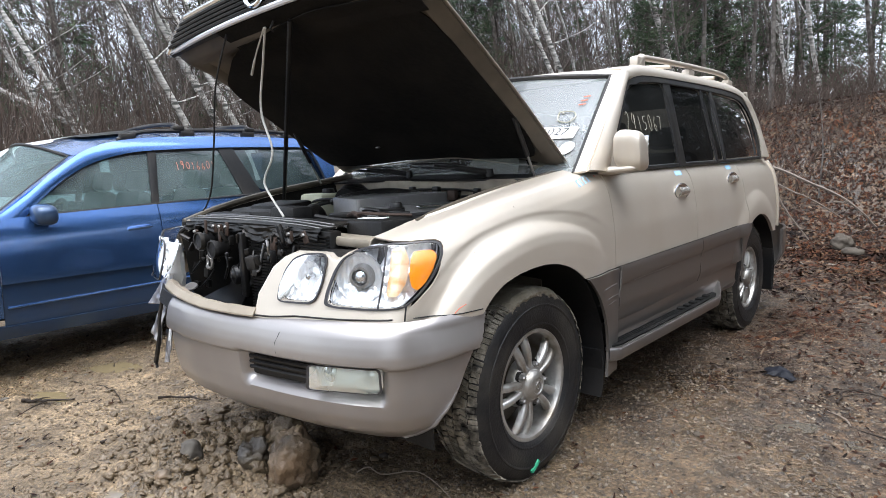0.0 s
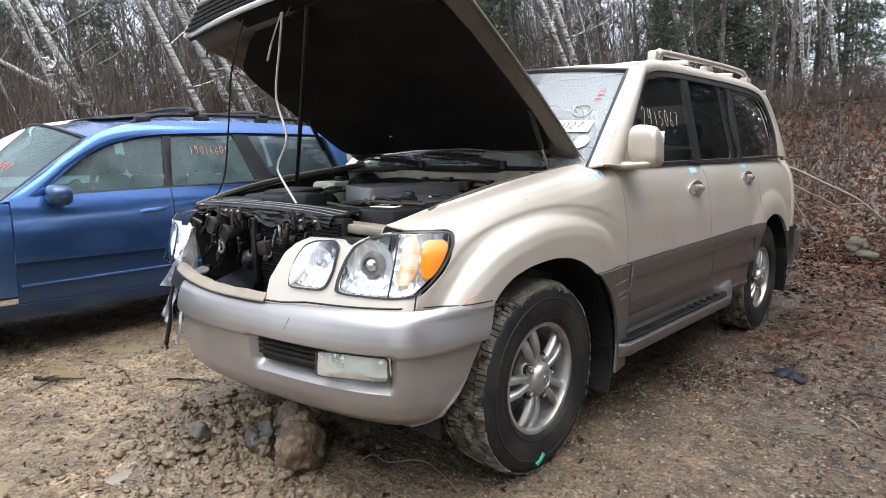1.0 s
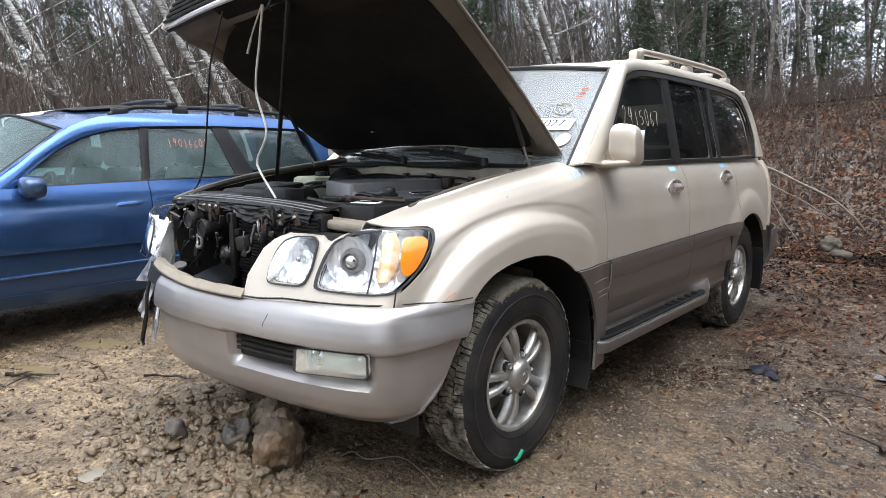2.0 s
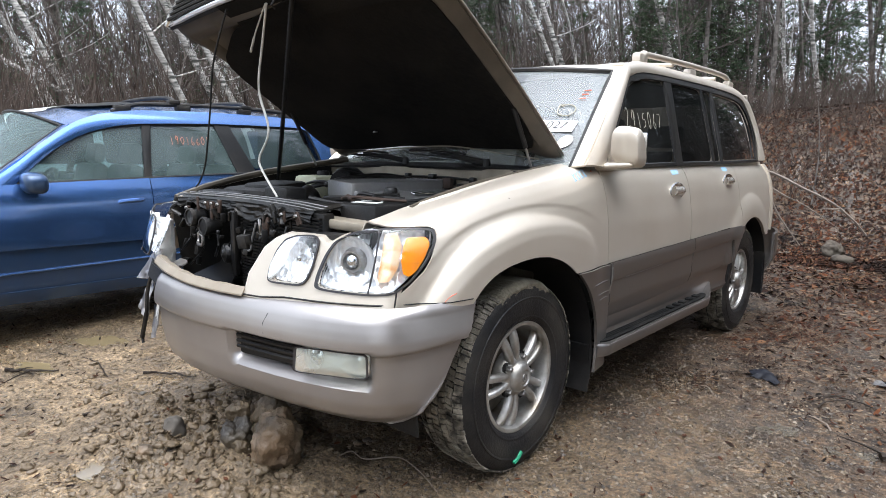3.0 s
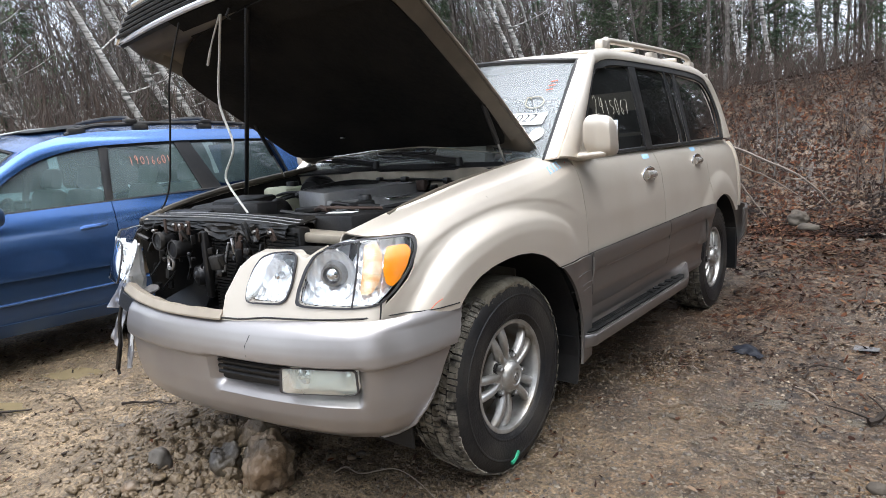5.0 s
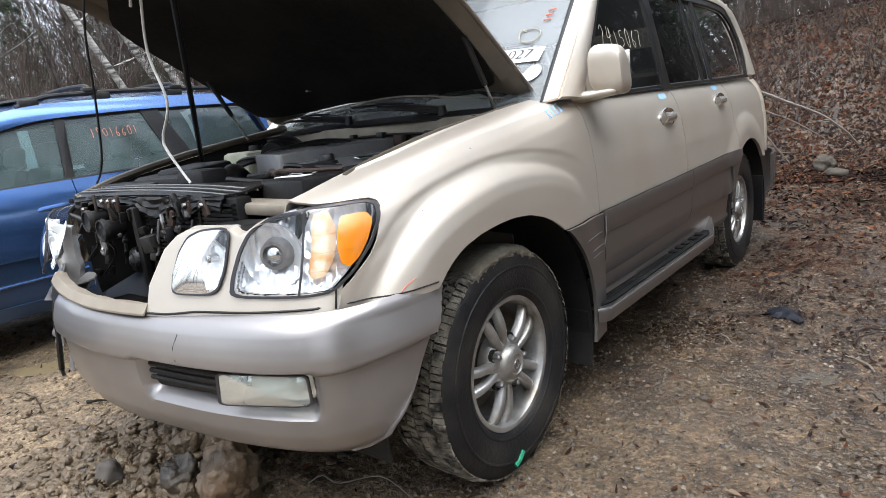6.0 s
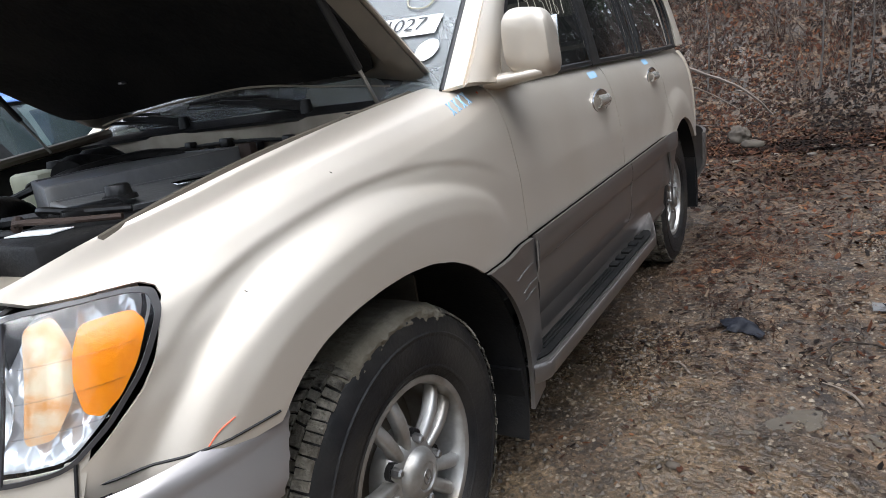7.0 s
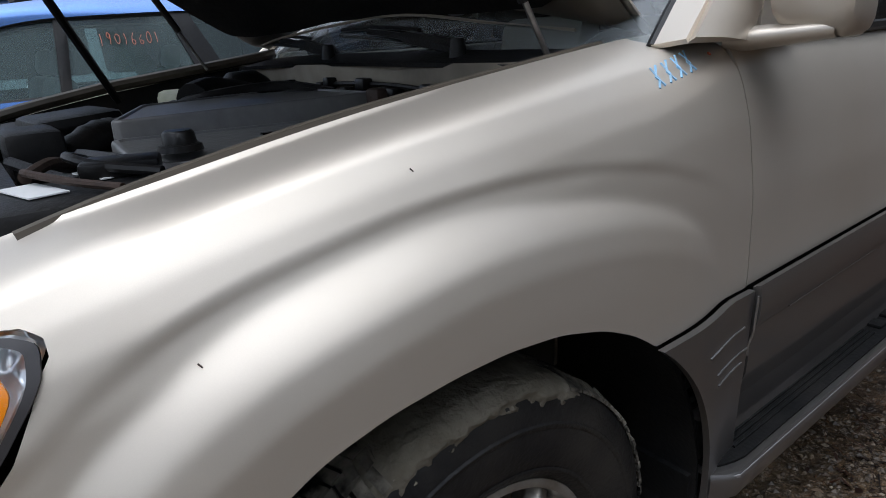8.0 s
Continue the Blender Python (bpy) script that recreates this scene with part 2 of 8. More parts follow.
def box(c, s, bm=None, bevel=0.0, m=None, seg=2):
    bm = bm or bmesh.new()
    r = bmesh.ops.create_cube(bm, size=1.0)
    vs = r["verts"]
    bmesh.ops.scale(bm, vec=s, verts=vs)
    if bevel:
        es = list({e for v in vs for e in v.link_edges})
        r = bmesh.ops.bevel(bm, geom=es, offset=bevel, segments=seg, affect="EDGES", profile=0.5)
        vs = list({v for f in r["faces"] for v in f.verts} | {v for v in vs if v.is_valid})
    if m is not None:
        bmesh.ops.transform(bm, matrix=m, verts=vs)
    bmesh.ops.translate(bm, vec=c, verts=vs)
    return bm


def tube(pts, r, seg=8, bm=None, caps=True):
    bm = bm or bmesh.new()
    pts = [Vector(p) for p in pts]
    rs = list(r) if isinstance(r, (list, tuple, np.ndarray)) else [r] * len(pts)
    up, rings = None, []
    for i, p in enumerate(pts):
        d = (pts[min(i + 1, len(pts) - 1)] - pts[max(i - 1, 0)]).normalized()
        if up is None:
            up = d.orthogonal().normalized()
        up = (up - d * up.dot(d)).normalized()
        w = d.cross(up)
        rings.append([bm.verts.new(p + rs[i] * (_m.cos(a) * up + _m.sin(a) * w)) for a in np.linspace(0, 2 * _m.pi, seg, endpoint=False)])
    for a, b in zip(rings[:-1], rings[1:]):
        for k in range(seg):
            bm.faces.new((a[k], a[(k + 1) % seg], b[(k + 1) % seg], b[k]))
    if caps:
        bm.faces.new(rings[0][::-1])
        bm.faces.new(rings[-1])
    return bm


def spline(pts, n=8):
    """A smooth line through points (Catmull-Rom)."""
    p = [np.array(q, float) for q in pts]
    p = [2 * p[0] - p[1], *p, 2 * p[-1] - p[-2]]
    out = []
    for i in range(1, len(p) - 2):
        for t in np.linspace(0, 1, n, endpoint=False):
            a, b, c, d = p[i - 1:i + 3]
            out.append(0.5 * (2 * b + (c - a) * t + (2 * a - 5 * b + 4 * c - d) * t * t + (3 * b - a - 3 * c + d) * t ** 3))
    return out + [p[-2]]


def lathe(profile, seg=32, bm=None, m=None):
    """Turns (radius, x) pairs round the x axis."""
    bm = bm or bmesh.new()
    rings = []
    for a in np.linspace(0, 2 * _m.pi, seg, endpoint=False):
        rings.append([bm.verts.new((h, r * _m.cos(a), r * _m.sin(a))) for r, h in profile])
    for i in range(seg):
        a, b = rings[i], rings[(i + 1) % seg]
        for j in range(len(profile) - 1):
            bm.faces.new((a[j], a[j + 1], b[j + 1], b[j]))
    if m is not None:
        bmesh.ops.transform(bm, matrix=m, verts=[v for r in rings for v in r])
    return bm


def rounded(pts, n=5, k=0.3):
    """A closed outline with its corners rounded."""
    out = []
    c = len(pts)
    for i in range(c):
        a, b, d = (np.array(pts[(i + j) % c], float) for j in (-1, 0, 1))
        p, q = b + (a - b) * k, b + (d - b) * k
        for t in np.linspace(0, 1, n):
            out.append((1 - t) ** 2 * p + 2 * t * (1 - t) * b + t * t * q)
    return out


def patch(outline, fn, rings=6, inner=0.0, bm=None, dome=0.0, flip=False):
    """Fills an outline in a surface's own two coordinates; inner > 0 leaves a hole of that size; dome lifts the middle."""
    bm = bm or bmesh.new()
    o = np.array(outline, float)
    c = o.mean(0)
    ks = np.linspace(1, inner, rings + 1) if inner else np.linspace(1, 0, rings + 1)[:-1]
    rows = [[bm.verts.new(fn(*(c + (p - c) * k), dome * (1 - k * k))) for p in o] for k in ks]
    n = len(o)
    for a, b in zip(rows[:-1], rows[1:]):
        for i in range(n):
            q = (a[i], a[(i + 1) % n], b[(i + 1) % n], b[i])
            bm.faces.new(q[::-1] if flip else q)
    if not inner:
        mid = bm.verts.new(fn(*c, dome))
        for i in range(n):
            q = (rows[-1][i], rows[-1][(i + 1) % n], mid)
            bm.faces.new(q[::-1] if flip else q)
    return bm


def mirror_bm(bm):
    """A copy turned over to the other side of x = 0."""
    b = bm.copy()
    for v in b.verts:
        v.co.x = -v.co.x
    bmesh.ops.reverse_faces(b, faces=b.faces[:])
    return b


def both(name, bm, material, parent, label="", **kw):
    other = mirror_bm(bm)
    return part(name, bm, material, parent, label, **kw), part(name, other, material, parent, label, **kw)


# ---- champagne off-roader: body surfaces ----
TOP_Y, TOP_Z = [-0.80, -0.66, -0.59, -0.45, -0.30, -0.10, 0.15, 0.50, 0.70], [0.985, 1.015, 1.038, 1.083, 1.118, 1.155, 1.187, 1.231, 1.238]
D_D, D_X = [-0.2, 0.0, 0.015, 0.03, 0.065, 0.10, 0.15, 0.20, 0.25, 0.40, 0.9], [0.735, 0.735, 0.820, 0.852, 0.880, 0.902, 0.923, 0.936, 0.943, 0.950, 0.95]
P_Y, P_X = [-0.80, -0.75, -0.70, -0.635, -0.53, -0.38, -0.2, 0.05, 0.7], [0.66, 0.745, 0.825, 0.897, 0.943, 0.974, 0.99, 1.0, 1.0]
DOOR_Z, DOOR_X = [0.2, 0.40, 0.60, 0.80, 0.95, 1.08, 1.15, 1.20, 1.24], [0.90, 0.925, 0.945, 0.950, 0.944, 0.924, 0.903, 0.877, 0.84]
GLASS_Z, GLASS_X = [1.15, 1.2, 1.3, 1.5, 1.65, 1.72, 1.78, 1.84], [0.886, 0.875, 0.855, 0.805, 0.76, 0.735, 0.69, 0.62]


def softmax2(a, b, k=160.0):
    m = max(a, b)
    return m + _m.log(_m.exp(k * (a - m)) + _m.exp(k * (b - m))) / k


def flare(y, z, yc, r0=0.48, span=0.172, x0=0.972, drop=0.054):
    r = _m.hypot(y - yc, max(z, 0.385) - 0.385)
    a = max((r - r0) / span, 0.0)
    return x0 - drop * min(a, 1.0) ** 3.0 - 1.3 * max(0.0, r - r0 - span)


CREASE_Y, CREASE_R = [-0.60, -0.50, -0.43, -0.38, -0.33, -0.27, -0.20, -0.13, -0.05, 0.05, 0.15, 0.29, 0.42, 0.60], [0.722, 0.718, 0.711, 0.704, 0.696, 0.684, 0.673, 0.669, 0.668, 0.672, 0.684, 0.715, 0.750, 0.80]
SHOULDER_A, SHOULDER_X = [-0.30, -0.02, 0.0, 0.045, 0.065, 0.10, 0.16, 0.30], [0.53, 0.868, 0.895, 0.938, 0.954, 0.965, 0.970, 0.973]


def fender_x(y, z):
    """Upper fender, and the flare over the wheel: a soft shoulder below a curved crease."""
    d = float(sm(y, TOP_Y, TOP_Z, 0.08)) - z
    p = float(sm(y, P_Y, P_X, 0.04))
    a = float(sm(y, CREASE_Y, CREASE_R, 0.06)) - _m.hypot(y, max(z, 0.385) - 0.385)
    hollow = 0.0042 * float(sm(y, [-0.70, -0.52, 0.36, 0.54], [0.0, 1.0, 1.0, 0.0], 0.06)) * float(sm(a, [-0.016, -0.002], [0.0, 1.0], 0.003))
    fade = 0.03 * float(sm(y, [0.40, 0.60], [0.0, 1.0], 0.04))
    low = float(sm(a, SHOULDER_A, SHOULDER_X, 0.007)) * p ** (0.6 + 0.4 * min(1.0, max(0.0, 1 - a / 0.10)))
    k = float(sm(y, [0.30, 0.58], [0.0, 1.0], 0.05))
    top = float(sm(d, D_D, D_X, 0.006)) * p * (1 - k) + min(float(sm(z, DOOR_Z, DOOR_X, 0.02)), float(sm(d, D_D, D_X, 0.006)) + 0.012) * k
    return softmax2(top - hollow, low - fade, 480.0)


def door_x(y, z):
    return softmax2(float(sm(z, DOOR_Z, DOOR_X, 0.02)), flare(y, z, 2.85, 0.47, 0.16, 0.972, 0.035)) - max(0, y - 3.2) ** 2 * 0.35


def glass_x(z):
    return float(sm(z, GLASS_Z, GLASS_X, 0.03))


ARCH_Y, ARCH_Z = [-0.44, -0.375, -0.335, -0.27, -0.19, -0.10, -0.02, 0.07, 0.16, 0.23, 0.285, 0.33], [0.70, 0.768, 0.806, 0.842, 0.864, 0.875, 0.878, 0.870, 0.846, 0.814, 0.778, 0.74]


def arch(y, yc, r):
    return 0.385 + _m.sqrt(max(r * r - (y - yc) ** 2, 0.0))


NOSE = [(0, -0.886), (0.12, -0.883), (0.31, -0.857), (0.61, -0.777), (0.76, -0.705), (0.84, -0.635), (0.885, -0.53), (0.912, -0.38), (0.93, -0.2)]
BUMP = [(0, -0.914), (0.12, -0.911), (0.25, -0.895), (0.5, -0.86), (0.68, -0.815), (0.80, -0.766), (0.875, -0.705), (0.918, -0.628), (0.942, -0.535), (0.953, -0.44), (0.955, -0.345)]


def plan(points):
    """Turns a plan line into a function of the way along it: the place and the outward direction."""
    p = np.array(spline(points, 14))
    s = np.r_[0, np.cumsum(np.linalg.norm(np.diff(p, axis=0), axis=1))]

    def at(t):
        a = abs(t)
        x, y = np.interp(a, s, p[:, 0]), np.interp(a, s, p[:, 1])
        x2, y2 = np.interp(min(a + 0.02, s[-1]), s, p[:, 0]), np.interp(min(a + 0.02, s[-1]), s, p[:, 1])
        x1, y1 = np.interp(max(a - 0.02, 0), s, p[:, 0]), np.interp(max(a - 0.02, 0), s, p[:, 1])
        d = np.array([x2 - x1, y2 - y1])
        if a < 0.02:
            d = np.array([1.0, 0.0])
        d /= np.linalg.norm(d)
        sg = 1 if t >= 0 else -1
        return np.array([sg * x, y]), np.array([sg * d[1], -d[0]])
    return at, s[-1], lambda x: float(np.interp(x, p[:, 0], s))


nose_at, NOSE_LEN, nose_s = plan(NOSE)
bump_at, BUMP_LEN, bump_s = plan(BUMP)


def nose(s, z, out=0.0):
    c, n = nose_at(s)
    lean = 0.3 * (z - 0.80)
    return (c[0] * (1 - 0.4 * lean) + n[0] * out, c[1] + lean + n[1] * out, z)


def upto(a, b, n):
    return np.linspace(a, b, n)


suv = thing("off_road_car", "champagne beige off-road car with open bonnet and damaged front corner", "car")

# front fenders
LEAD_Z = [0.74, 0.80, 0.822, 0.852, 0.875, 0.900, 0.936, 0.956, 0.967, 0.981, 0.992, 1.010, 1.0236, 1.035, 1.045]
LEAD_Y = [-0.652, -0.640, -0.612, -0.573, -0.537, -0.512, -0.487, -0.475, -0.464, -0.464, -0.478, -0.548, -0.594, -0.608, -0.612]


def fender_low(y):
    if y < -0.40:
        return 0.758
    return max(float(sm(y, ARCH_Y, ARCH_Z, 0.02)), 0.758 if y < 0 else 0.775) if y < 0.33 else 0.775


def fender_point(u, v):
    zv = 0.758 + (1 - (1 - min(v, 1)) ** 1.5) * (1.042 - 0.758)
    y0 = float(np.interp(zv, LEAD_Z, LEAD_Y))
    y = y0 + (0.6055 - y0) * u
    top, low = float(sm(y, TOP_Y, TOP_Z, 0.08)), fender_low(y)
    if v > 1:
        k = v - 1
        return (fender_x(y, top) - 0.03 * k, y, top - 0.035 * k * k)
    w = 1 - (1 - v) ** 1.5
    z = low + (top - low) * w
    return (fender_x(y, z), y, z)


def fender_bm():
    return grid(fender_point, [*upto(0, 0.25, 26), *upto(0.257, 0.8, 60), *upto(0.807, 1, 16)], [*upto(0, 1, 84), 1.3, 1.6, 2.0], flip=True)


both("fender", fender_bm(), M_paint, suv, thick=-0.006)


# doors, quarter panels and their lower cladding
def panel(y0, y1, z0, z1, fn, ny=30, nz=30, flip=True):
    def at(u, v):
        y = y0 + (y1 - y0) * u
        a, b = (z0(y) if callable(z0) else z0), (z1(y) if callable(z1) else z1)
        z = a + (b - a) * v
        return (fn(y, z), y, z)
    return grid(at, upto(0, 1, ny), upto(0, 1, nz), flip=flip)


def belt(y):
    return 1.212 + 0.014 * (y - 0.6)


def mould_top(y):
    return 0.772 + 0.018 * (y - 0.3)


def clad_low(y):
    return 0.512 + 0.036 * (y - 0.6)


FRONT_GAP, MID_GAP, REAR_GAP = 0.609, 1.652, 2.592
for y0, y1, tag in ((FRONT_GAP, MID_GAP - 0.003, "front_door"), (MID_GAP + 0.003, REAR_GAP - 0.003, "rear_door")):
    skin = panel(y0, y1, mould_top, belt, door_x)
    doors = both(tag, skin, M_paint, suv, thick=-0.012)
    for side, d in zip((1, -1), doors):
        low = panel(y0, y1, lambda y: max(clad_low(y), arch(y, 2.85, 0.475) if y > 2.375 else 0.44), lambda y: mould_top(y) + 0.002, lambda y, z: door_x(min(y, 2.3), z) + 0.012 - 0.25 * max(0, 0.60 - z), 40, 22)
        mould = panel(y0, min(y1, 2.50), lambda y: mould_top(y) - 0.075, lambda y: mould_top(y) + 0.004, lambda y, z: door_x(y, z) + 0.022 - 90 * abs(z - mould_top(y) + 0.035) ** 3.0, 24, 10)
        crease = tube([(door_x(y, clad_low(y)) - 0.006, y, clad_low(y) + 0.002) for y in upto(y0 + 0.004, min(y1, 2.36) - 0.004, 12)], 0.0075, 8)
        for nm, b, mt in (("lower_cladding", low, M_silver), ("side_moulding", mould, M_silver), ("cladding_rib", crease, M_silver)):
            if side < 0:
                b2 = mirror_bm(b)
                b.free()
                b = b2
            part(nm, b, mt, d, thick=0.01 if nm != "cladding_rib" else 0)
        # pull handle in a shallow cup
        hy, hz = (1.455, 1.084) if tag == "front_door" else (2.375, 1.122)
        cup = lathe([(0.0, -0.012), (0.03, -0.012), (0.05, -0.004), (0.062, 0.003), (0.066, 0.004), (0.07, 0.0)], 28)
        grip = grid(lambda u, v: (0.012 * _m.sin(_m.pi * v) * (1 - 0.4 * (2 * u - 1) ** 2) + 0.004, (u - 0.5) * 0.15, (v - 0.5) * 0.038), upto(0, 1, 14), upto(0, 1, 8), flip=True)
        for nm, b, mt, sc in (("handle_cup", cup, M_chrome, (1, 1.45, 0.68)), ("handle", grip, M_handle, (1.5, 0.82, 0.95))):
            bmesh.ops.scale(b, vec=sc, verts=b.verts[:])
            bmesh.ops.translate(b, vec=(door_x(hy, hz) + (0.003 if nm == "handle_cup" else 0.005), hy, hz), verts=b.verts[:])
            if side < 0:
                b2 = mirror_bm(b)
                b.free()
                b = b2
            part(nm, b, mt, d, "bright door handle cup" if nm == "handle_cup" else "", thick=0.008)


both("quarter_panel", panel(REAR_GAP + 0.003, 3.62, lambda y: max(arch(y, 2.85, 0.47), 0.70), belt, door_x, 70, 34), M_paint, suv, thick=-0.02)
both("rear_corner", grid(lambda a, z: (0.55 + (door_x(3.62, z) - 0.55) * _m.cos(a) ** 0.8, 3.62 + 0.24 * _m.sin(a), z), upto(0, _m.pi / 2 - 0.02, 14), upto(0.70, 1.225, 20), flip=True), M_paint, suv, thick=0.02)
part("tailgate", grid(lambda x, z: (x, 3.87 - 0.35 * max(0, z - 1.22), z), upto(-0.62, 0.62, 12), upto(0.5, 1.80, 20), flip=False), M_paint, suv, thick=0.03)
both("tail_lamp", grid(lambda a, z: (0.55 + (door_x(3.62, z) + 0.012 - 0.55) * _m.cos(a) ** 0.8, 3.62 + 0.252 * _m.sin(a), z), upto(0.62, 1.2, 10), upto(0.86, 1.16, 10), flip=True), M_taillamp, suv, "red tail lamp", thick=0.02)
both("rear_bumper", grid(lambda a, z: ((0.60 + 0.39 * _m.cos(a) ** 0.6) * (1 - 0.6 * max(0, 0.5 - z)), 3.34 + 0.62 * _m.sin(a) ** 1.4, z), upto(0, _m.pi / 2 - 0.01, 18), upto(0.40, 0.70, 14), flip=True), M_silver, suv, thick=0.02)
both("rear_arch_cladding", panel(2.40, 2.592, lambda y: arch(y, 2.85, 0.47) if y > 2.40 else 0.45, lambda y: max(mould_top(y), arch(y, 2.85, 0.47) + 0.004), lambda y, z: door_x(y, z) + 0.006, 14, 10), M_silver, suv, thick=0.01)
both("front_arch_cladding", grid(lambda u, v: ((lambda y, z: (fender_x(max(y, 0.3), min(max(z, 0.5), 1.0)) + 0.008 - 0.03 * max(0, 0.5 - z), y, z))(*(lambda z: (_m.sqrt(max(0.48 ** 2 - (z - 0.385) ** 2, 0.0)) + v * (0.603 - _m.sqrt(max(0.48 ** 2 - (z - 0.385) ** 2, 0.0))), z))(0.30 + 0.475 * u))), upto(0, 1, 24), upto(0, 1, 10)), M_silver, suv, thick=0.012)
both("rocker", panel(0.50, 2.42, 0.40, lambda y: clad_low(y) + 0.02, lambda y, z: 0.905 + 0.12 * (z - 0.40) + 0.012 * _m.exp(-((z - 0.43) / 0.012) ** 2), 24, 14), M_silver, suv, thick=0.02)

# upper body: pillars, roof and glass
OUT = [(0.47, 1.215), (0.60, 1.325), (0.83, 1.52), (1.06, 1.70), (1.16, 1.738), (1.40, 1.772), (2.07, 1.79), (2.73, 1.80), (3.05, 1.785), (3.17, 1.73), (3.24, 1.60), (3.30, 1.40), (3.36, 1.26)]
INN = [(0.635, 1.214), (0.695, 1.285), (0.838, 1.44), (1.06, 1.66), (1.165, 1.698), (1.41, 1.728), (2.07, 1.745), (2.72, 1.745), (3.02, 1.725), (3.12, 1.675), (3.19, 1.57), (3.225, 1.42), (3.19, 1.262)]
PANE = [(0.690, 1.222), (0.750, 1.29), (0.882, 1.43), (1.08, 1.625), (1.19, 1.658), (1.42, 1.69), (2.07, 1.704), (2.70, 1.702), (2.97, 1.683), (3.07, 1.64), (3.14, 1.56), (3.165, 1.42), (3.14, 1.27)]
_o, _i = spline(OUT, 6), spline(INN, 6)


def frame_point(u, v):
    k = int(round(u))
    p = _o[k] * (1 - v) + _i[k] * v
    bulge = 0.016 * _m.sin(_m.pi * min(max(v, 0), 1)) + 0.004
    return (glass_x(p[1]) + bulge * (1 if p[1] < 1.7 else 0.6), p[0], p[1])


both("pillar_frame", grid(frame_point, range(len(_o)), upto(0, 1, 8)), M_paint, suv, thick=0.02)
_q = spline(PANE, 6)
both("window_trim", grid(lambda u, v: (lambda p: (glass_x(p[1]) + 0.0015, p[0], p[1]))(_i[int(round(u))] * (1 - v) + _q[int(round(u))] * v), range(len(_i)), upto(0, 1, 4)), M_black, suv, "black window trim", thick=0.012)
both("window_seal", tube([(glass_x(q[1]) + 0.004, q[0], q[1]) for q in _i] + [(glass_x(1.246), 2.6, 1.246), (glass_x(1.232), 1.6, 1.232), (glass_x(1.214), 0.67, 1.214)], 0.012, 6), M_black, suv, "black rubber window seal")
SIDE_GLASS = (("front_side_window", M_side, [(0.690, 1.222), (0.815, 1.36), (1.05, 1.60), (1.20, 1.662), (1.592, 1.70), (1.53, 1.235)]),
              ("rear_side_window", M_tint, [(1.70, 1.703), (2.20, 1.705), (2.18, 1.25), (1.635, 1.237)]),
              ("vent_window", M_tint, [(2.225, 1.705), (2.38, 1.706), (2.33, 1.254), (2.205, 1.252)]),
              ("quarter_window", M_tint, [(2.43, 1.704), (2.99, 1.683), (3.08, 1.64), (3.16, 1.50), (3.14, 1.275), (2.37, 1.258)]))
for nm, mt, o in SIDE_GLASS:
    both(nm, patch(rounded(o, 4, 0.12), lambda y, z, d: (glass_x(z) - 0.003, y, z), 4, flip=False), mt, suv)
for o in ([(1.592, 1.712), (1.70, 1.712), (1.635, 1.22), (1.53, 1.22)], [(2.20, 1.712), (2.225, 1.712), (2.205, 1.235), (2.18, 1.235)], [(2.38, 1.712), (2.43, 1.712), (2.37, 1.24), (2.33, 1.24)]):
    both("window_post", patch(rounded(o, 3, 0.02), lambda y, z, d: (glass_x(z) + 0.002, y, z), 3, flip=False), M_black, suv, thick=0.01)


def roof_edge(y):
    z = float(np.interp(y, [p[0] for p in OUT[3:10]], [p[1] for p in OUT[3:10]]))
    return glass_x(z), z


def roof_point(u, v):
    y = (1.06 - 0.13 * (1 - u * u)) * (1 - v) + (3.20 + 0.05 * (1 - u * u)) * v
    x, z = roof_edge(max(y, 1.06))
    z = float(np.interp(y, [0.9, 1.06, 1.2, 1.5, 2.2, 2.8, 3.1, 3.25], [1.675, 1.705, 1.738, 1.77, 1.79, 1.797, 1.785, 1.72]))
    return (x * u, y, z + 0.05 * (1 - abs(u) ** 2.4))


part("roof", grid(roof_point, upto(-1, 1, 33), upto(0, 1, 40)), M_paint, suv, thick=0.03)


def screen_point(u, v, lift=0.0):
    w = 0.815 * (1 - v) + 0.71 * v
    bow = 1 - u * u
    return (w * u, 0.47 + 0.56 * v - 0.12 * bow - lift * 0.65, 1.205 + 0.485 * v + 0.04 * v * bow + lift * 0.75)


part("windscreen", grid(lambda u, v: screen_point(u, v), upto(-1, 1, 25), upto(0, 1, 14)), M_wind, suv)
part("windscreen_seal", tube([screen_point(u, v, 0.004) for u, v in [*((-1, v) for v in upto(0, 1, 12)), *((u, 1) for u in upto(-0.9, 0.9, 18)), *((1, v) for v in upto(1, 0, 12))]], 0.013, 6), M_black, suv, "black windscreen seal")
both("a_pillar_face", grid(lambda u, v: tuple(np.array(screen_point(1, u, 0.003)) * (1 - v) + np.array((glass_x(OUT[0][1] + u * 0.49) + 0.006, OUT[0][0] + u * 0.59, OUT[0][1] + u * 0.485)) * v), upto(0, 1, 14), upto(0, 1, 5)), M_paint, suv, thick=0.01)

# roof rack
for sgn in (1, -1):
    rail = spline([(0.66, 1.44, 1.79), (0.66, 1.50, 1.842), (0.665, 1.62, 1.852), (0.67, 2.2, 1.868), (0.665, 2.8, 1.878), (0.655, 3.02, 1.865), (0.645, 3.10, 1.81)], 8)
    r = part("roof_rail", tube([(p[0] * sgn, p[1], p[2]) for p in rail], [0.026 if 0 < k < 10 else 0.018 for k in range(len(rail))], 10), M_paint, suv, "beige roof rack rail")
    for y in (1.47, 2.25, 3.05):
        part("rail_foot", box((0.655 * sgn, y, 1.815), (0.055, 0.11, 0.07), bevel=0.015), M_paint, r)
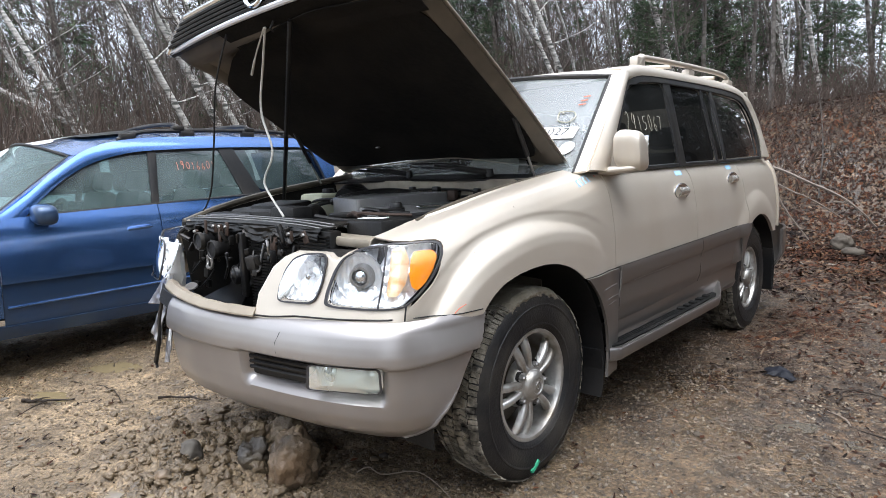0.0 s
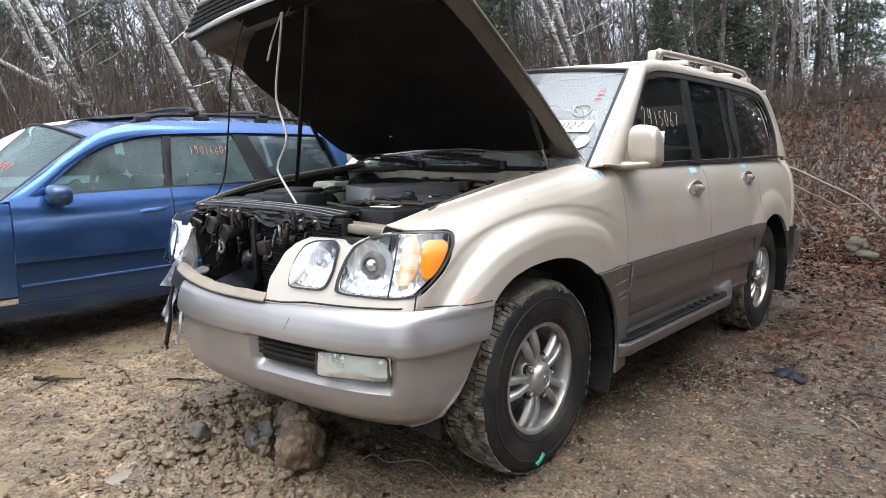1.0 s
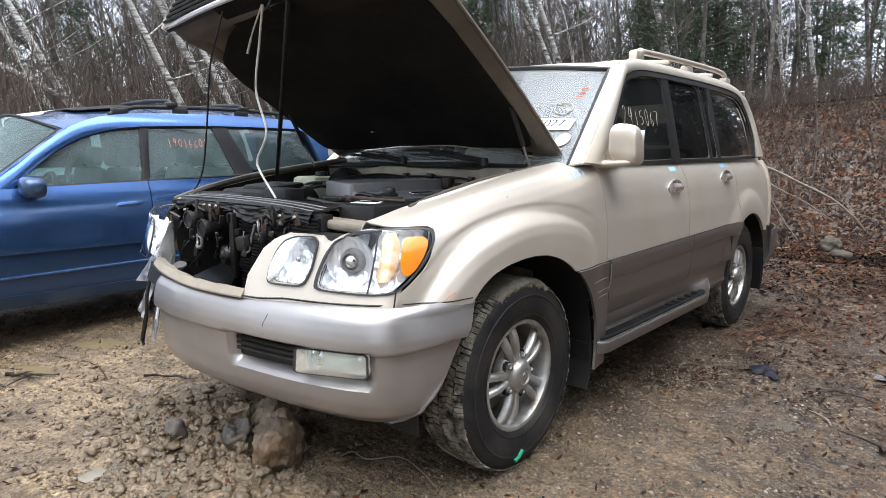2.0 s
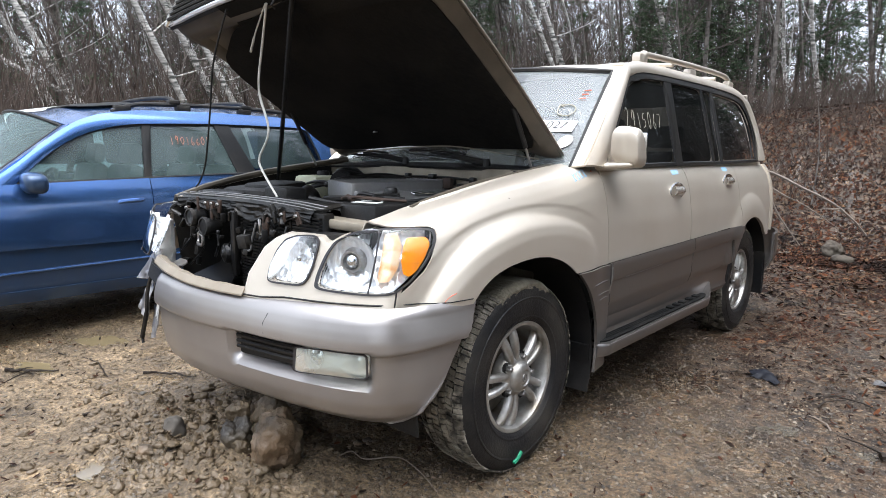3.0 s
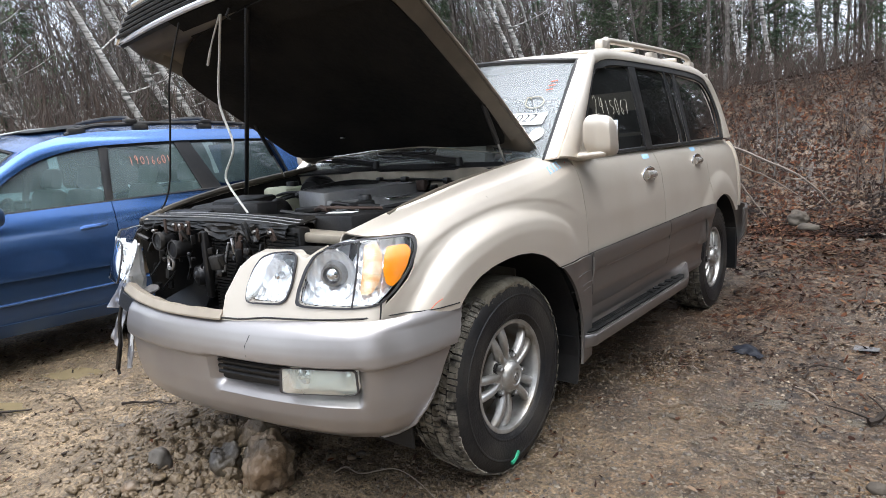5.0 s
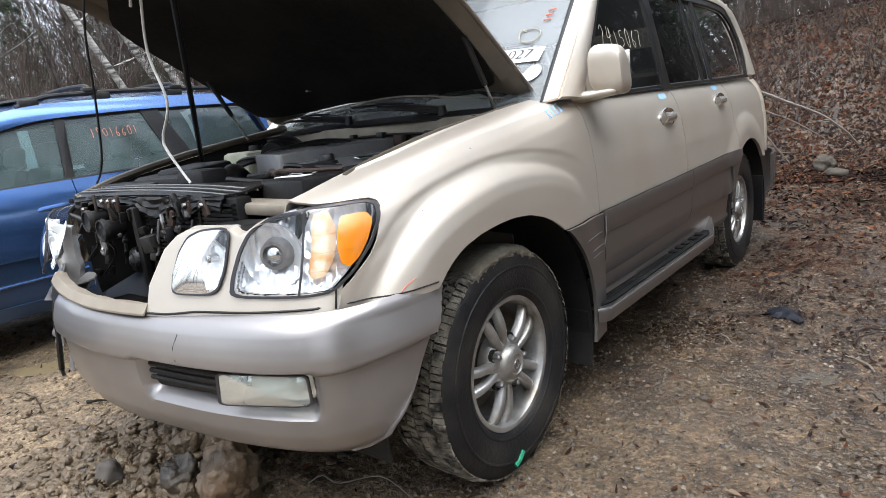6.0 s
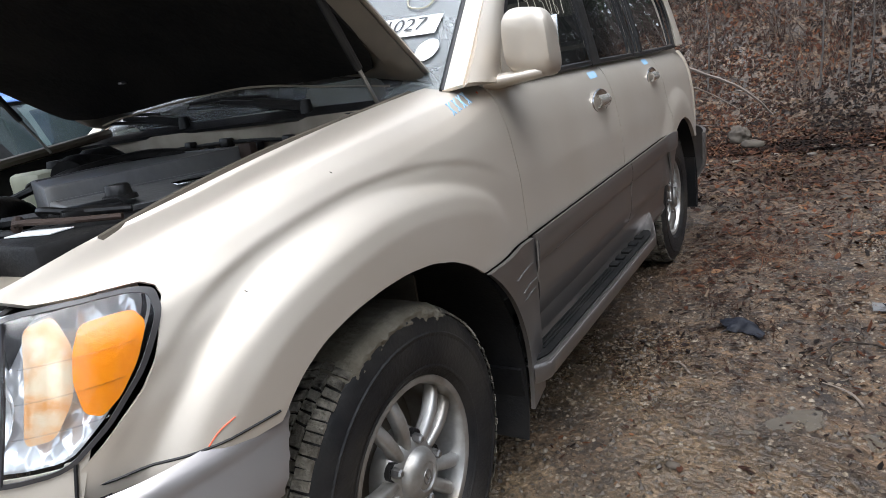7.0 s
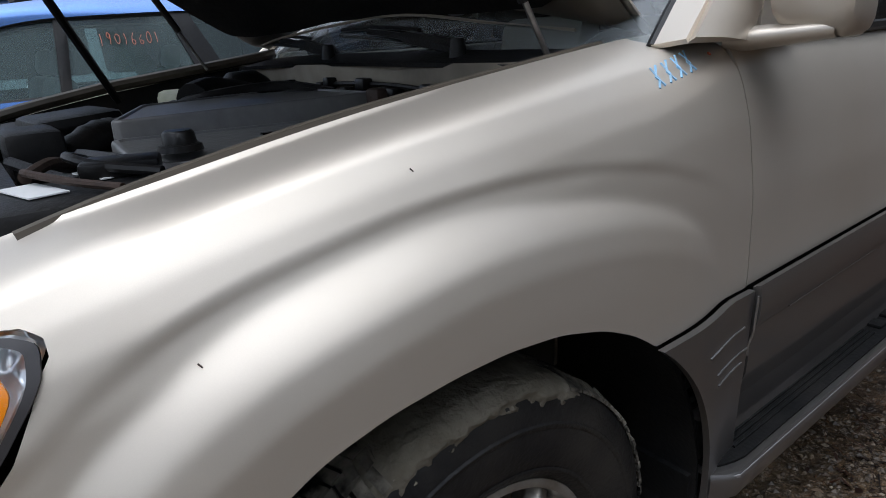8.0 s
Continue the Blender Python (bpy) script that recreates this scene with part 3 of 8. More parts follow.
for y in (1.95, 2.75):
    part("roof_cross_bar", tube([(-0.66, y, 1.84), (-0.3, y, 1.875), (0.3, y, 1.875), (0.66, y, 1.84)], 0.013, 8), M_paint, suv)

# door mirrors
for sgn in (1, -1):
    shell = bmesh.new()
    bmesh.ops.create_uvsphere(shell, u_segments=28, v_segments=18, radius=1.0)
    for v in shell.verts:
        c = v.co
        p = 3.6
        n = (abs(c.x) ** p + abs(c.y) ** p + abs(c.z) ** p) ** (1 / p)
        c = c / n
        v.co = Vector((0.996 + 0.069 * c.x * (1 - 0.05 * c.z), 0.675 + 0.060 * c.y * (1 - 0.15 * c.z) - 0.015 * c.z - 0.03 * c.x * c.x, 1.305 + 0.090 * c.z - 0.010 * c.x))
    arm = grid(lambda u, a: (0.865 + 0.165 * u, 0.672 + (0.075 - 0.050 * u) * _m.cos(a) - 0.02 * u, 1.215 + 0.012 * u + (0.022 - 0.008 * u) * abs(_m.sin(a)) ** 0.7 * (1 if _m.sin(a) > 0 else -1)), [*upto(0, 0.9, 9), 0.96, 1.0], upto(0, 2 * _m.pi, 25), flip=True)
    sail = patch(rounded([(0.655, 1.205), (0.83, 1.215), (0.735, 1.355)], 4, 0.12), lambda y, z, d: (glass_x(z) + 0.026, y, z), 3, flip=False)
    face = box((0.996, 0.722, 1.305), (0.11, 0.010, 0.13), bevel=0.004)
    if sgn < 0:
        shell, arm, sail, face = (mirror_bm(b) for b in (shell, arm, sail, face))
    mr = part("door_mirror", shell, M_paint, suv, "beige door mirror")
    part("mirror_arm", arm, M_paint, mr)
    part("mirror_sail", sail, M_paint, mr, thick=0.012)
    part("mirror_glass", face, M_chrome, mr, "mirror glass")


# ---- front bumper ----
def bump_off(z):
    return float(sm(z, [0.34, 0.37, 0.41, 0.46, 0.53, 0.60, 0.630, 0.6345, 0.640, 0.67, 0.70, 0.732, 0.752, 0.765], [-0.19, -0.12, -0.058, -0.034, -0.022, -0.016, -0.016, 0.002, 0.006, 0.006, 0.0, -0.010, -0.026, -0.055], 0.002))


def bump_point(s, z, extra=0.0):
    c, n = bump_at(s)
    z2 = z
    rise = 0.018 * min(max((s - 0.92) / 0.25, 0), 1) * min(1.0, max(0.0, (0.70 - z) / 0.05)) * min(1.0, max(0.0, (z - 0.52) / 0.06))
    o = bump_off(z - rise) + extra
    hole = min(max((s - bump_s(0.235)) / 0.035, 0), 1) * min(max((bump_s(0.842) - s) / 0.022, 0), 1) * min(max((z - 0.506) / 0.036, 0), 1) * min(max((0.646 - z) / 0.018, 0), 1)
    o -= 0.055 * hole
    if s < -0.30:  # crumpled corner, pushed in
        k = min((-s - 0.30) / 0.22, 1)
        k = k * k * (3 - 2 * k)
        nz = noise.noise(Vector((s * 9, z * 7, 1.3)))
        o += k * (0.055 * nz - 0.085 - 0.05 * min((-s - 0.30) / 0.3, 1)) - 0.03 * k * abs(noise.noise(Vector((s * 3 + z * 6, z * 2, 5.1))))
        z2 = z + 0.03 * k * noise.noise(Vector((s * 7, z * 5, 7.7)))
    k = min(max((s - 0.85) / 0.2, 0), 1)  # the upper edge rises to the fender towards the wheel
    o += 0.026 * k * min(1.0, max(0.0, (z - 0.735) / 0.03))
    z2 += 0.008 * k * max(0.0, (z - 0.68) / 0.085)
    y = c[1] + n[1] * o
    if abs(s) > 0.9:  # the rear edge follows the wheel arch
        y = min(y, float(np.interp(z, [0.34, 0.43, 0.49, 0.59, 0.68, 0.745, 0.775], [-0.60, -0.565, -0.515, -0.460, -0.400, -0.362, -0.350])))
    return (c[0] + n[0] * o, y, z2)


part("front_bumper", grid(lambda s, z: bump_point(s, z), [*upto(-0.62, -0.29, 34), *upto(-0.28, 0.2, 20), *upto(0.21, 1.0, 72), *upto(1.01, BUMP_LEN, 20)], [*upto(0.345, 0.515, 16), *upto(0.52, 0.62, 16), 0.626, 0.630, 0.632, 0.634, 0.636, 0.638, 0.640, 0.643, 0.648, 0.6505, *upto(0.655, 0.765, 14)], flip=True), M_bumper, suv, "silver plastic front bumper", thick=0.006)

# ---- wheels ----
wheel_m = {}


def add_wheel(m, label):
    w = part("wheel", lathe([(0.188, -0.11), (0.20, -0.115), (0.203, 0.06), (0.214, 0.083), (0.221, 0.092), (0.2245, 0.089), (0.224, 0.08), (0.226, 0.075)], 56), M_alloy, suv, label, thick=0.006)
    w.matrix_world = m
    side = [(0.222, 0.088), (0.228, 0.100), (0.245, 0.110), (0.275, 0.117), (0.31, 0.119), (0.335, 0.116), (0.352, 0.110), (0.366, 0.104), (0.374, 0.096), (0.379, 0.08), (0.381, 0.0)]
    prof = side + [(r, -h) for r, h in side[-2::-1]]
    tyre = part("tyre", lathe(prof, 72), M_rubber, w, "worn black tyre with muddy tread")
    ring = lathe([(0.318, 0.1185), (0.321, 0.1205), (0.326, 0.1205), (0.329, 0.1175)], 72)
    lathe([(0.242, 0.1095), (0.244, 0.112), (0.249, 0.1135), (0.252, 0.1125)], 72, bm=ring)
    part("sidewall_ring", ring, M_rubber, tyre)
    tread = bmesh.new()
    rnd = random.Random(4)
    n = 112
    for i in range(n):
        for row, (h0, h1, skew) in enumerate(((0.072, 0.104, 0.1), (0.038, 0.066, 0.5), (0.004, 0.034, -0.5), (-0.034, -0.004, 0.5), (-0.066, -0.038, -0.5), (-0.104, -0.072, -0.1))):
            a0 = (i + 0.5 * (row % 2)) / n * 2 * _m.pi
            da = 2 * _m.pi / n * rnd.uniform(0.66, 0.92)
            a0 += rnd.uniform(-0.006, 0.006)
            h0, h1, skew = h0 + rnd.uniform(-0.003, 0.003), h1 + rnd.uniform(-0.003, 0.003), skew + rnd.uniform(-0.35, 0.35)
            top = 0.3885 + rnd.uniform(-0.0022, 0.0010)
            sh = abs(h0 + h1) / 2 > 0.08
            vs = []
            for h, aa, rr in ((h0, 0, top), (h1, skew * 0.03, top), (h1, skew * 0.03 + da, top), (h0, da, top)):
                lift = 0.011 if sh and (abs(h) > 0.1) else 0.0
                vs.append((h, a0 + aa, rr - lift))
            lo = [tread.verts.new((h, 0.372 * _m.cos(a), 0.372 * _m.sin(a))) for h, a, r in vs]
            hi = [tread.verts.new((h, r * _m.cos(a), r * _m.sin(a))) for h, a, r in vs]
            tread.faces.new(hi)
            for k in range(4):
                tread.faces.new((lo[k], lo[(k + 1) % 4], hi[(k + 1) % 4], hi[k]))
    part("tread", tread, M_tread, tyre, smooth=False, kind="stuff")
    part("hub_disc", lathe([(0.0, 0.02), (0.05, 0.02), (0.08, -0.01), (0.13, -0.05), (0.198, -0.06)], 40), M_alloydirty, w)
    part("rim_lip", lathe([(0.202, 0.060), (0.205, 0.085), (0.210, 0.097), (0.219, 0.101), (0.2255, 0.099), (0.228, 0.088)], 72), M_alloy, w, "polished outer lip of the rim", thick=0.003)
    part("hub_web", lathe([(0.055, 0.094), (0.072, 0.088), (0.088, 0.078), (0.098, 0.062), (0.102, 0.03)], 40), M_alloy, w, thick=0.006)
    for k in range(5):
        a = 2 * _m.pi * k / 5 + 0.646
        for sg in (-1, 1):
            def spoke(u, v, sg=sg):
                r = 0.070 + 0.143 * u
                q = v * 2 - 1
                half = 0.0152 + 0.0032 * u + 0.008 * max(0.0, u - 0.88) / 0.12
                b = sg * (0.0158 + 0.0212 * u ** 0.9) + half * q
                h = 0.090 - 0.012 * u + 0.012 * _m.sin(_m.pi * u) - 0.006 * q * q - 0.020 * abs(q) ** 7 - 0.008 * max(0, u - 0.85) / 0.15
                return (h, r * _m.cos(a) - b * _m.sin(a), r * _m.sin(a) + b * _m.cos(a))
            part("spoke", grid(spoke, upto(0, 1, 14), upto(0, 1, 11), flip=True), M_alloy, w, thick=-0.03)
        la = a + _m.pi / 5
        at = Matrix.Translation((0, 0.082 * _m.cos(la), 0.082 * _m.sin(la)))
        part("lug_well", lathe([(0.0, 0.079), (0.016, 0.079), (0.0195, 0.083), (0.021, 0.0835), (0.0215, 0.070)], 16, m=at), M_black, w)
        part("lug_nut", lathe([(0.0, 0.104), (0.007, 0.1035), (0.0105, 0.099), (0.0125, 0.080)], 6, m=at), M_steel, w, smooth=False)
    cap = part("centre_cap", lathe([(0.0, 0.118), (0.026, 0.117), (0.030, 0.115), (0.034, 0.119), (0.044, 0.117), (0.054, 0.110), (0.063, 0.094), (0.067, 0.07), (0.069, 0.04)], 36), M_alloy, w)
    emb = bmesh.new()
    tube([(0.119, 0.014 * _m.cos(t) * 1.0, 0.014 * _m.sin(t) * 1.15) for t in upto(0, 2 * _m.pi, 20)], 0.002, 5, bm=emb)
    tube([(0.119, -0.006, 0.009), (0.119, 0.0, -0.007), (0.119, 0.008, -0.008)], 0.002, 5, bm=emb)
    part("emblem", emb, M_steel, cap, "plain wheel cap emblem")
    return w


fw = add_wheel(pose(0.80, 0, 0.385), "front wheel with five-spoke alloy rim")


CAKE_H, CAKE_R = [-0.10, -0.05, 0.0, 0.06, 0.085, 0.098, 0.107, 0.113, 0.118], [0.380, 0.386, 0.387, 0.387, 0.386, 0.381, 0.370, 0.356, 0.338]


def cake(a, v):
    h, r = float(np.interp(v, upto(0, 1, 9), CAKE_H)), float(np.interp(v, upto(0, 1, 9), CAKE_R))
    n = noise.noise(Vector((a * 9, v * 6, 4.0))) + 0.6 * noise.noise(Vector((a * 30, v * 16, 1.0)))
    edge = min((a - 1.12) / 0.09, (2.0 - a) / 0.09, (0.80 + 0.10 * n - v) / 0.05, 1.0)
    t = 0.006 * max(-1.5, edge) + 0.0025 * n
    k = min(1.0, max(0.0, (v - 0.55) / 0.3))
    return (h + t * k, (r + t * (1 - 0.5 * k)) * _m.cos(a), (r + t * (1 - 0.5 * k)) * _m.sin(a))


part("dried_mud", grid(cake, upto(1.02, 2.10, 80), upto(0, 1, 40), flip=False), M_cake, [c for c in fw.children if c.name.startswith("tyre")][0], "pale dried mud caked on the tread")
add_wheel(pose(0.80, 2.85, 0.385, 37), "rear wheel with five-spoke alloy rim")
add_wheel(pose(-0.80, 0, 0.385, 0, 0, 180), "front wheel with five-spoke alloy rim")
add_wheel(pose(-0.80, 2.85, 0.385, 0, 0, 180), "rear wheel with five-spoke alloy rim")

# wheel housings, floor pan and mud flaps
for yc, cy, hr in ((0.0, -0.035, 0.517), (2.85, 2.85, 0.488)):
    both("wheel_housing", grid(lambda a, k: (0.42 + k * (float(np.interp(a, [0.0, 0.9, 1.4, 2.2, 2.8], [0.955, 0.945, 0.925, 0.90, 0.86])) - 0.42), cy + hr * _m.cos(a), 0.385 + hr * _m.sin(a)), upto(-0.35, _m.pi + 0.15, 34), upto(0, 1, 8), flip=True), M_black, suv, "dark plastic wheel housing", thick=0.008)
    both("housing_wall", grid(lambda a, r: (0.44, yc + r * _m.cos(a), 0.385 + r * _m.sin(a)), upto(-0.35, _m.pi + 0.35, 26), [0.05, 0.485]), M_black, suv)
part("floor_pan", box((0, 1.6, 0.40), (1.66, 1.9, 0.08), bevel=0.02), M_black, suv)
part("rear_floor_pan", box((0, 3.5, 0.50), (1.5, 0.5, 0.08), bevel=0.02), M_black, suv)
part("front_crossmember", box((0, -0.35, 0.36), (0.95, 0.5, 0.10), bevel=0.03), M_black, suv)
part("front_axle", tube([(-0.75, 0, 0.36), (-0.3, 0, 0.34), (0.3, 0, 0.34), (0.75, 0, 0.36)], 0.05, 10), M_rust, suv)
part("rear_axle", tube([(-0.75, 2.85, 0.37), (0.75, 2.85, 0.37)], 0.06, 10), M_rust, suv)
both("front_mud_flap", grid(lambda x, z: (x, 0.47 + 0.12 * (0.40 - z), z), upto(0.70, 0.945, 6), upto(0.27, 0.42, 8)), M_black, suv, thick=0.012)
both("rear_mud_flap", grid(lambda x, z: (x, 3.30 + 0.05 * (0.40 - z), z), upto(0.68, 0.95, 6), upto(0.22, 0.55, 8)), M_black, suv, thick=0.012)

# running boards
for sgn in (1, -1):
    def board_edge(y):
        return 0.905 + 0.092 * min(max((y - 0.45) / 0.09, 0), 1) ** 0.6 * min(max((2.10 - y) / 0.22, 0), 1) ** 0.6
    prof = [(0.0, 0.428), (0.50, 0.420), (0.90, 0.418), (0.975, 0.420), (1.0, 0.414), (0.995, 0.396), (0.96, 0.372), (0.70, 0.362), (0.3, 0.36)]

    def board(u, v):
        y = 0.495 + 1.605 * u
        k = v * (len(prof) - 1)
        w, z = np.interp(k, range(len(prof)), [p[0] for p in prof]), np.interp(k, range(len(prof)), [p[1] for p in prof])
        z += 0.075 * max(0, (y - 1.93) / 0.17) ** 1.5 + 0.03 * max(0, (0.50 - y) / 0.1) ** 2
        inner = 0.84 + 0.06 * max(0.0, 1 - (y - 0.495) / 0.08)
        return (sgn * (inner + (board_edge(y) + 0.008 - inner) * w), y, z)
    rb = part("running_board", grid(board, upto(0, 1, 60), upto(0, 1, 25), flip=sgn < 0), M_silver, suv, "grey running board with black rubber pads", thick=0.006)
    part("step_pad", grid(lambda u, v: (sgn * (0.874 + 0.116 * (0.5 + (v - 0.5) * min(1, u * 14 + 0.25, (1 - u) * 14 + 0.25) ** 0.5)), 0.51 + 1.43 * u, 0.4245 + 0.002 * _m.sin(60 * v)), upto(0, 1, 50), upto(0, 1, 20), flip=sgn > 0), M_pad, rb, "black rubber step pad", thick=-0.008)
    for k in range(6):
        part("pad_groove", tube([(sgn * (0.900 + 0.013 * k), y, 0.434) for y in upto(0.60, 1.34, 6)], 0.0035, 6), M_pad, rb)
    for y in (1.40, 1.49, 1.58, 1.69, 1.80):
        part("pad_rib", box((sgn * 0.933, y, 0.436), (0.075, 0.050, 0.012), bevel=0.004), M_pad, rb)
    part("board_edge", tube([(sgn * (board_edge(y) + 0.008), y, 0.418 + 0.075 * max(0, (y - 1.93) / 0.17) ** 1.5) for y in upto(0.505, 2.07, 40)], 0.0045, 6), M_bumper, rb, "bright silver edge of the step")
    part("sill_roll", tube([(sgn * 0.893, y, 0.452) for y in upto(0.52, 2.02, 20)], 0.020, 10), M_silver, rb)


# ---- lamps and nose panel ----
def nose_patch(outline, out, **kw):
    """An outline of (x, z) on the nose."""
    return patch([(nose_s(x / (1 - 0.12 * (z - 0.80))), z) for x, z in outline], lambda s, z, d: nose(s, z, out + d), **kw)


def shrunk(o, k):
    c = np.mean(np.array(o), 0)
    return [tuple(c + (np.array(p) - c) * k) for p in o]


def lamp_at(s, z, out=0.0):
    """The nose's surface, drawn in at the outer end to lie flush with the fender."""
    p = nose(s, z, out)
    w = min(1.0, max(0.0, (s - nose_s(0.76)) / 0.07))
    return (p[0] - w * w * (3 - 2 * w) * max(0.0, p[0] - fender_x(p[1], z) - 0.002 - out), p[1], z)


SMALL = rounded([(0.412, 0.822), (0.408, 0.875), (0.424, 0.925), (0.448, 0.960), (0.49, 0.976), (0.556, 0.980), (0.576, 0.962), (0.574, 0.885), (0.560, 0.838), (0.535, 0.822)], 4, 0.3)
BOTH = rounded([(0.600, 0.815), (0.599, 0.862), (0.612, 0.925), (0.634, 0.970), (0.690, 1.003), (0.765, 1.013), (0.852, 1.014), (0.861, 1.005), (0.865, 0.975), (0.864, 0.905), (0.854, 0.850), (0.832, 0.810), (0.775, 0.807)], 4, 0.28)
FAR_SHIFT = Vector((-0.065, -0.015, -0.01))  # the far lamp is knocked outwards by the crash
for side in (1, -1):
    def put(name, bm, mt, parent, label="", **kw):
        if side < 0:
            b2 = mirror_bm(bm)
            bm.free()
            bm = b2
            bmesh.ops.translate(bm, vec=FAR_SHIFT, verts=bm.verts[:])
        return part(name, bm, mt, parent, label, **kw)
    lamp = put("headlamp", patch([(nose_s(x / (1 - 0.12 * (z - 0.80))), z) for x, z in BOTH], lambda s, z, d: nose(s, z, -0.052 - 0.22 * (z - 0.90) + d), rings=8, dome=-0.012), M_reflect, suv, "clear headlamp with amber turn signal")
    put("lens", patch([(nose_s(x / (1 - 0.12 * (z - 0.80))), z) for x, z in BOTH], lambda s, z, d: lamp_at(s, z, 0.001 + d), rings=8, dome=0.006), M_lens, lamp, "clear lens")
    put("gasket", patch([(nose_s(x / (1 - 0.12 * (z - 0.80))), z) for x, z in shrunk(BOTH, 1.02)], lambda s, z, d: lamp_at(s, z, 0.003), rings=3, inner=0.945), M_gasket, lamp, "dark rubber gasket", thick=-0.004)
    put("lamp_wall", nose_patch([*BOTH], -0.03, rings=1, inner=0.97), M_reflect, lamp)
    if side > 0:
        put("amber_insert", patch([(nose_s(x / (1 - 0.12 * (z - 0.80))), z) for x, z in rounded([(0.838, 0.873), (0.827, 0.915), (0.824, 0.950), (0.829, 0.983), (0.856, 0.985), (0.862, 0.965), (0.862, 0.915), (0.858, 0.880), (0.850, 0.862)], 4, 0.25)], lambda s, z, d: lamp_at(s, z, -0.008 + d), rings=6, dome=0.003), M_amber, lamp, "orange side reflector", thick=0.004)
        put("amber_bulb_cover", nose_patch(rounded([(0.782, 0.842), (0.778, 0.92), (0.770, 0.992), (0.802, 1.003), (0.822, 0.958), (0.828, 0.89), (0.816, 0.845)], 4, 0.25), -0.020, rings=8, dome=0.004), M_paleamber, lamp, "pale orange turn signal cover")
    put("divider", tube([nose(nose_s(x / (1 - 0.12 * (z - 0.80))), z, 0.003) for x, z in ((0.770, 0.810), (0.769, 0.86), (0.767, 0.91), (0.763, 0.96), (0.758, 1.010))], 0.0032, 6), M_gasket, lamp, "dark line between lamp and turn signal")
    for zz in (0.862, 0.905, 0.948):
        put("lens_line", tube([nose(nose_s(x / (1 - 0.12 * (zz - 0.80))), zz, 0.0) for x in upto(0.778, 0.858, 8)], 0.0011, 4), M_lens, lamp)
    # projector with its ring
    c, n = nose_at(nose_s(0.695))
    m = Matrix.Translation((c[0] - n[0] * 0.035, c[1] - n[1] * 0.035 + 0.03, 0.905)) @ Matrix.Rotation(_m.atan2(n[1], n[0]), 4, "Z")
    pr = put("projector", lathe([(0.0, 0.018), (0.010, 0.016), (0.020, 0.010), (0.026, 0.0)], 24, m=m), M_chrome, lamp, "round projector lamp")
    ring = lathe([(0.026, -0.01), (0.028, 0.012), (0.036, 0.012), (0.044, -0.02)], 24, m=m)
    put("projector_ring", ring, M_steel, lamp)
    put("reflector_bowl", lathe([(0.044, -0.018), (0.06, -0.016), (0.075, -0.005), (0.085, 0.012)], 24, m=m), M_reflect, lamp)
    c, n = nose_at(nose_s(0.735))
    small = put("driving_lamp", patch([(nose_s(x / (1 - 0.12 * (z - 0.80))), z) for x, z in SMALL], lambda s, z, d: nose(s, z, -0.045 - 0.22 * (z - 0.90) + d), rings=6, dome=-0.01), M_reflect, suv, "clear inner lamp")
    put("lens", nose_patch(SMALL, 0.006, rings=6, dome=0.01), M_lens, small, "clear lens")
    put("gasket", nose_patch([(x + 0.004 * (1 if x > 0.5 else -1), z + 0.005 * (1 if z > 0.9 else -1)) for x, z in SMALL], 0.004, rings=3, inner=0.93), M_gasket, small, "dark rubber gasket", thick=-0.006)
    c, n = nose_at(nose_s(0.50))
    m = Matrix.Translation((c[0] - n[0] * 0.05, c[1] - n[1] * 0.05 + 0.03, 0.90)) @ Matrix.Rotation(_m.atan2(n[1], n[0]), 4, "Z")
    put("reflector_bowl", lathe([(0.012, 0.0), (0.03, -0.006), (0.05, 0.006), (0.062, 0.03)], 24, m=m), M_reflect, small)
    put("bulb_shield", lathe([(0.0, 0.03), (0.010, 0.026), (0.013, 0.0)], 16, m=m), M_chrome, small)

# nose panel round the lamps (one side whole, the other gone with the crash)
TOPS, TOPZ = [0.30, 0.36, 0.40, 0.44, 0.50, 0.575, 0.592, 0.61, 0.64, 0.68, 0.77, 0.92], [0.80, 0.93, 0.965, 0.98, 0.98, 0.978, 0.965, 0.96, 0.98, 0.998, 1.012, 1.016]
def inside(o, x, z):
    hit, n = False, len(o)
    for i in range(n):
        (x1, z1), (x2, z2) = o[i], o[(i + 1) % n]
        if (z1 > z) != (z2 > z) and x < x1 + (z - z1) * (x2 - x1) / (z2 - z1):
            hit = not hit
    return hit


np_bm = grid(lambda x, v: (lambda z: nose(nose_s(x / (1 - 0.12 * (z - 0.80))), z, -0.010 if v < 0.985 else -0.03))(0.757 + v * (float(np.interp(x, TOPS, TOPZ)) - 0.757)), [*upto(0.315, 0.60, 64), *upto(0.603, 0.846, 54)], [*upto(0, 0.98, 56), 1.0], flip=True)
for f in [f for f in np_bm.faces if (f.calc_center_median().z > 0.985 and f.calc_center_median().x > 0.66) or any(inside(shrunk(o, 0.965), f.calc_center_median().x, f.calc_center_median().z) for o in (SMALL, BOTH))]:
    np_bm.faces.remove(f)
bmesh.ops.delete(np_bm, geom=[v for v in np_bm.verts if not v.link_faces], context="VERTS")
part("nose_panel", np_bm, M_paint, suv, "beige nose panel round the lamps", thick=0.006)
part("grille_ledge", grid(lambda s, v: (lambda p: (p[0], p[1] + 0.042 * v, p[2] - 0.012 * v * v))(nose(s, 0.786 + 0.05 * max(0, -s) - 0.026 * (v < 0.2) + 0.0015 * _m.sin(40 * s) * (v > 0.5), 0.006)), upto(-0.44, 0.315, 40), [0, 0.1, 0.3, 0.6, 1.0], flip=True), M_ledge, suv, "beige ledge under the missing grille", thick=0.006)
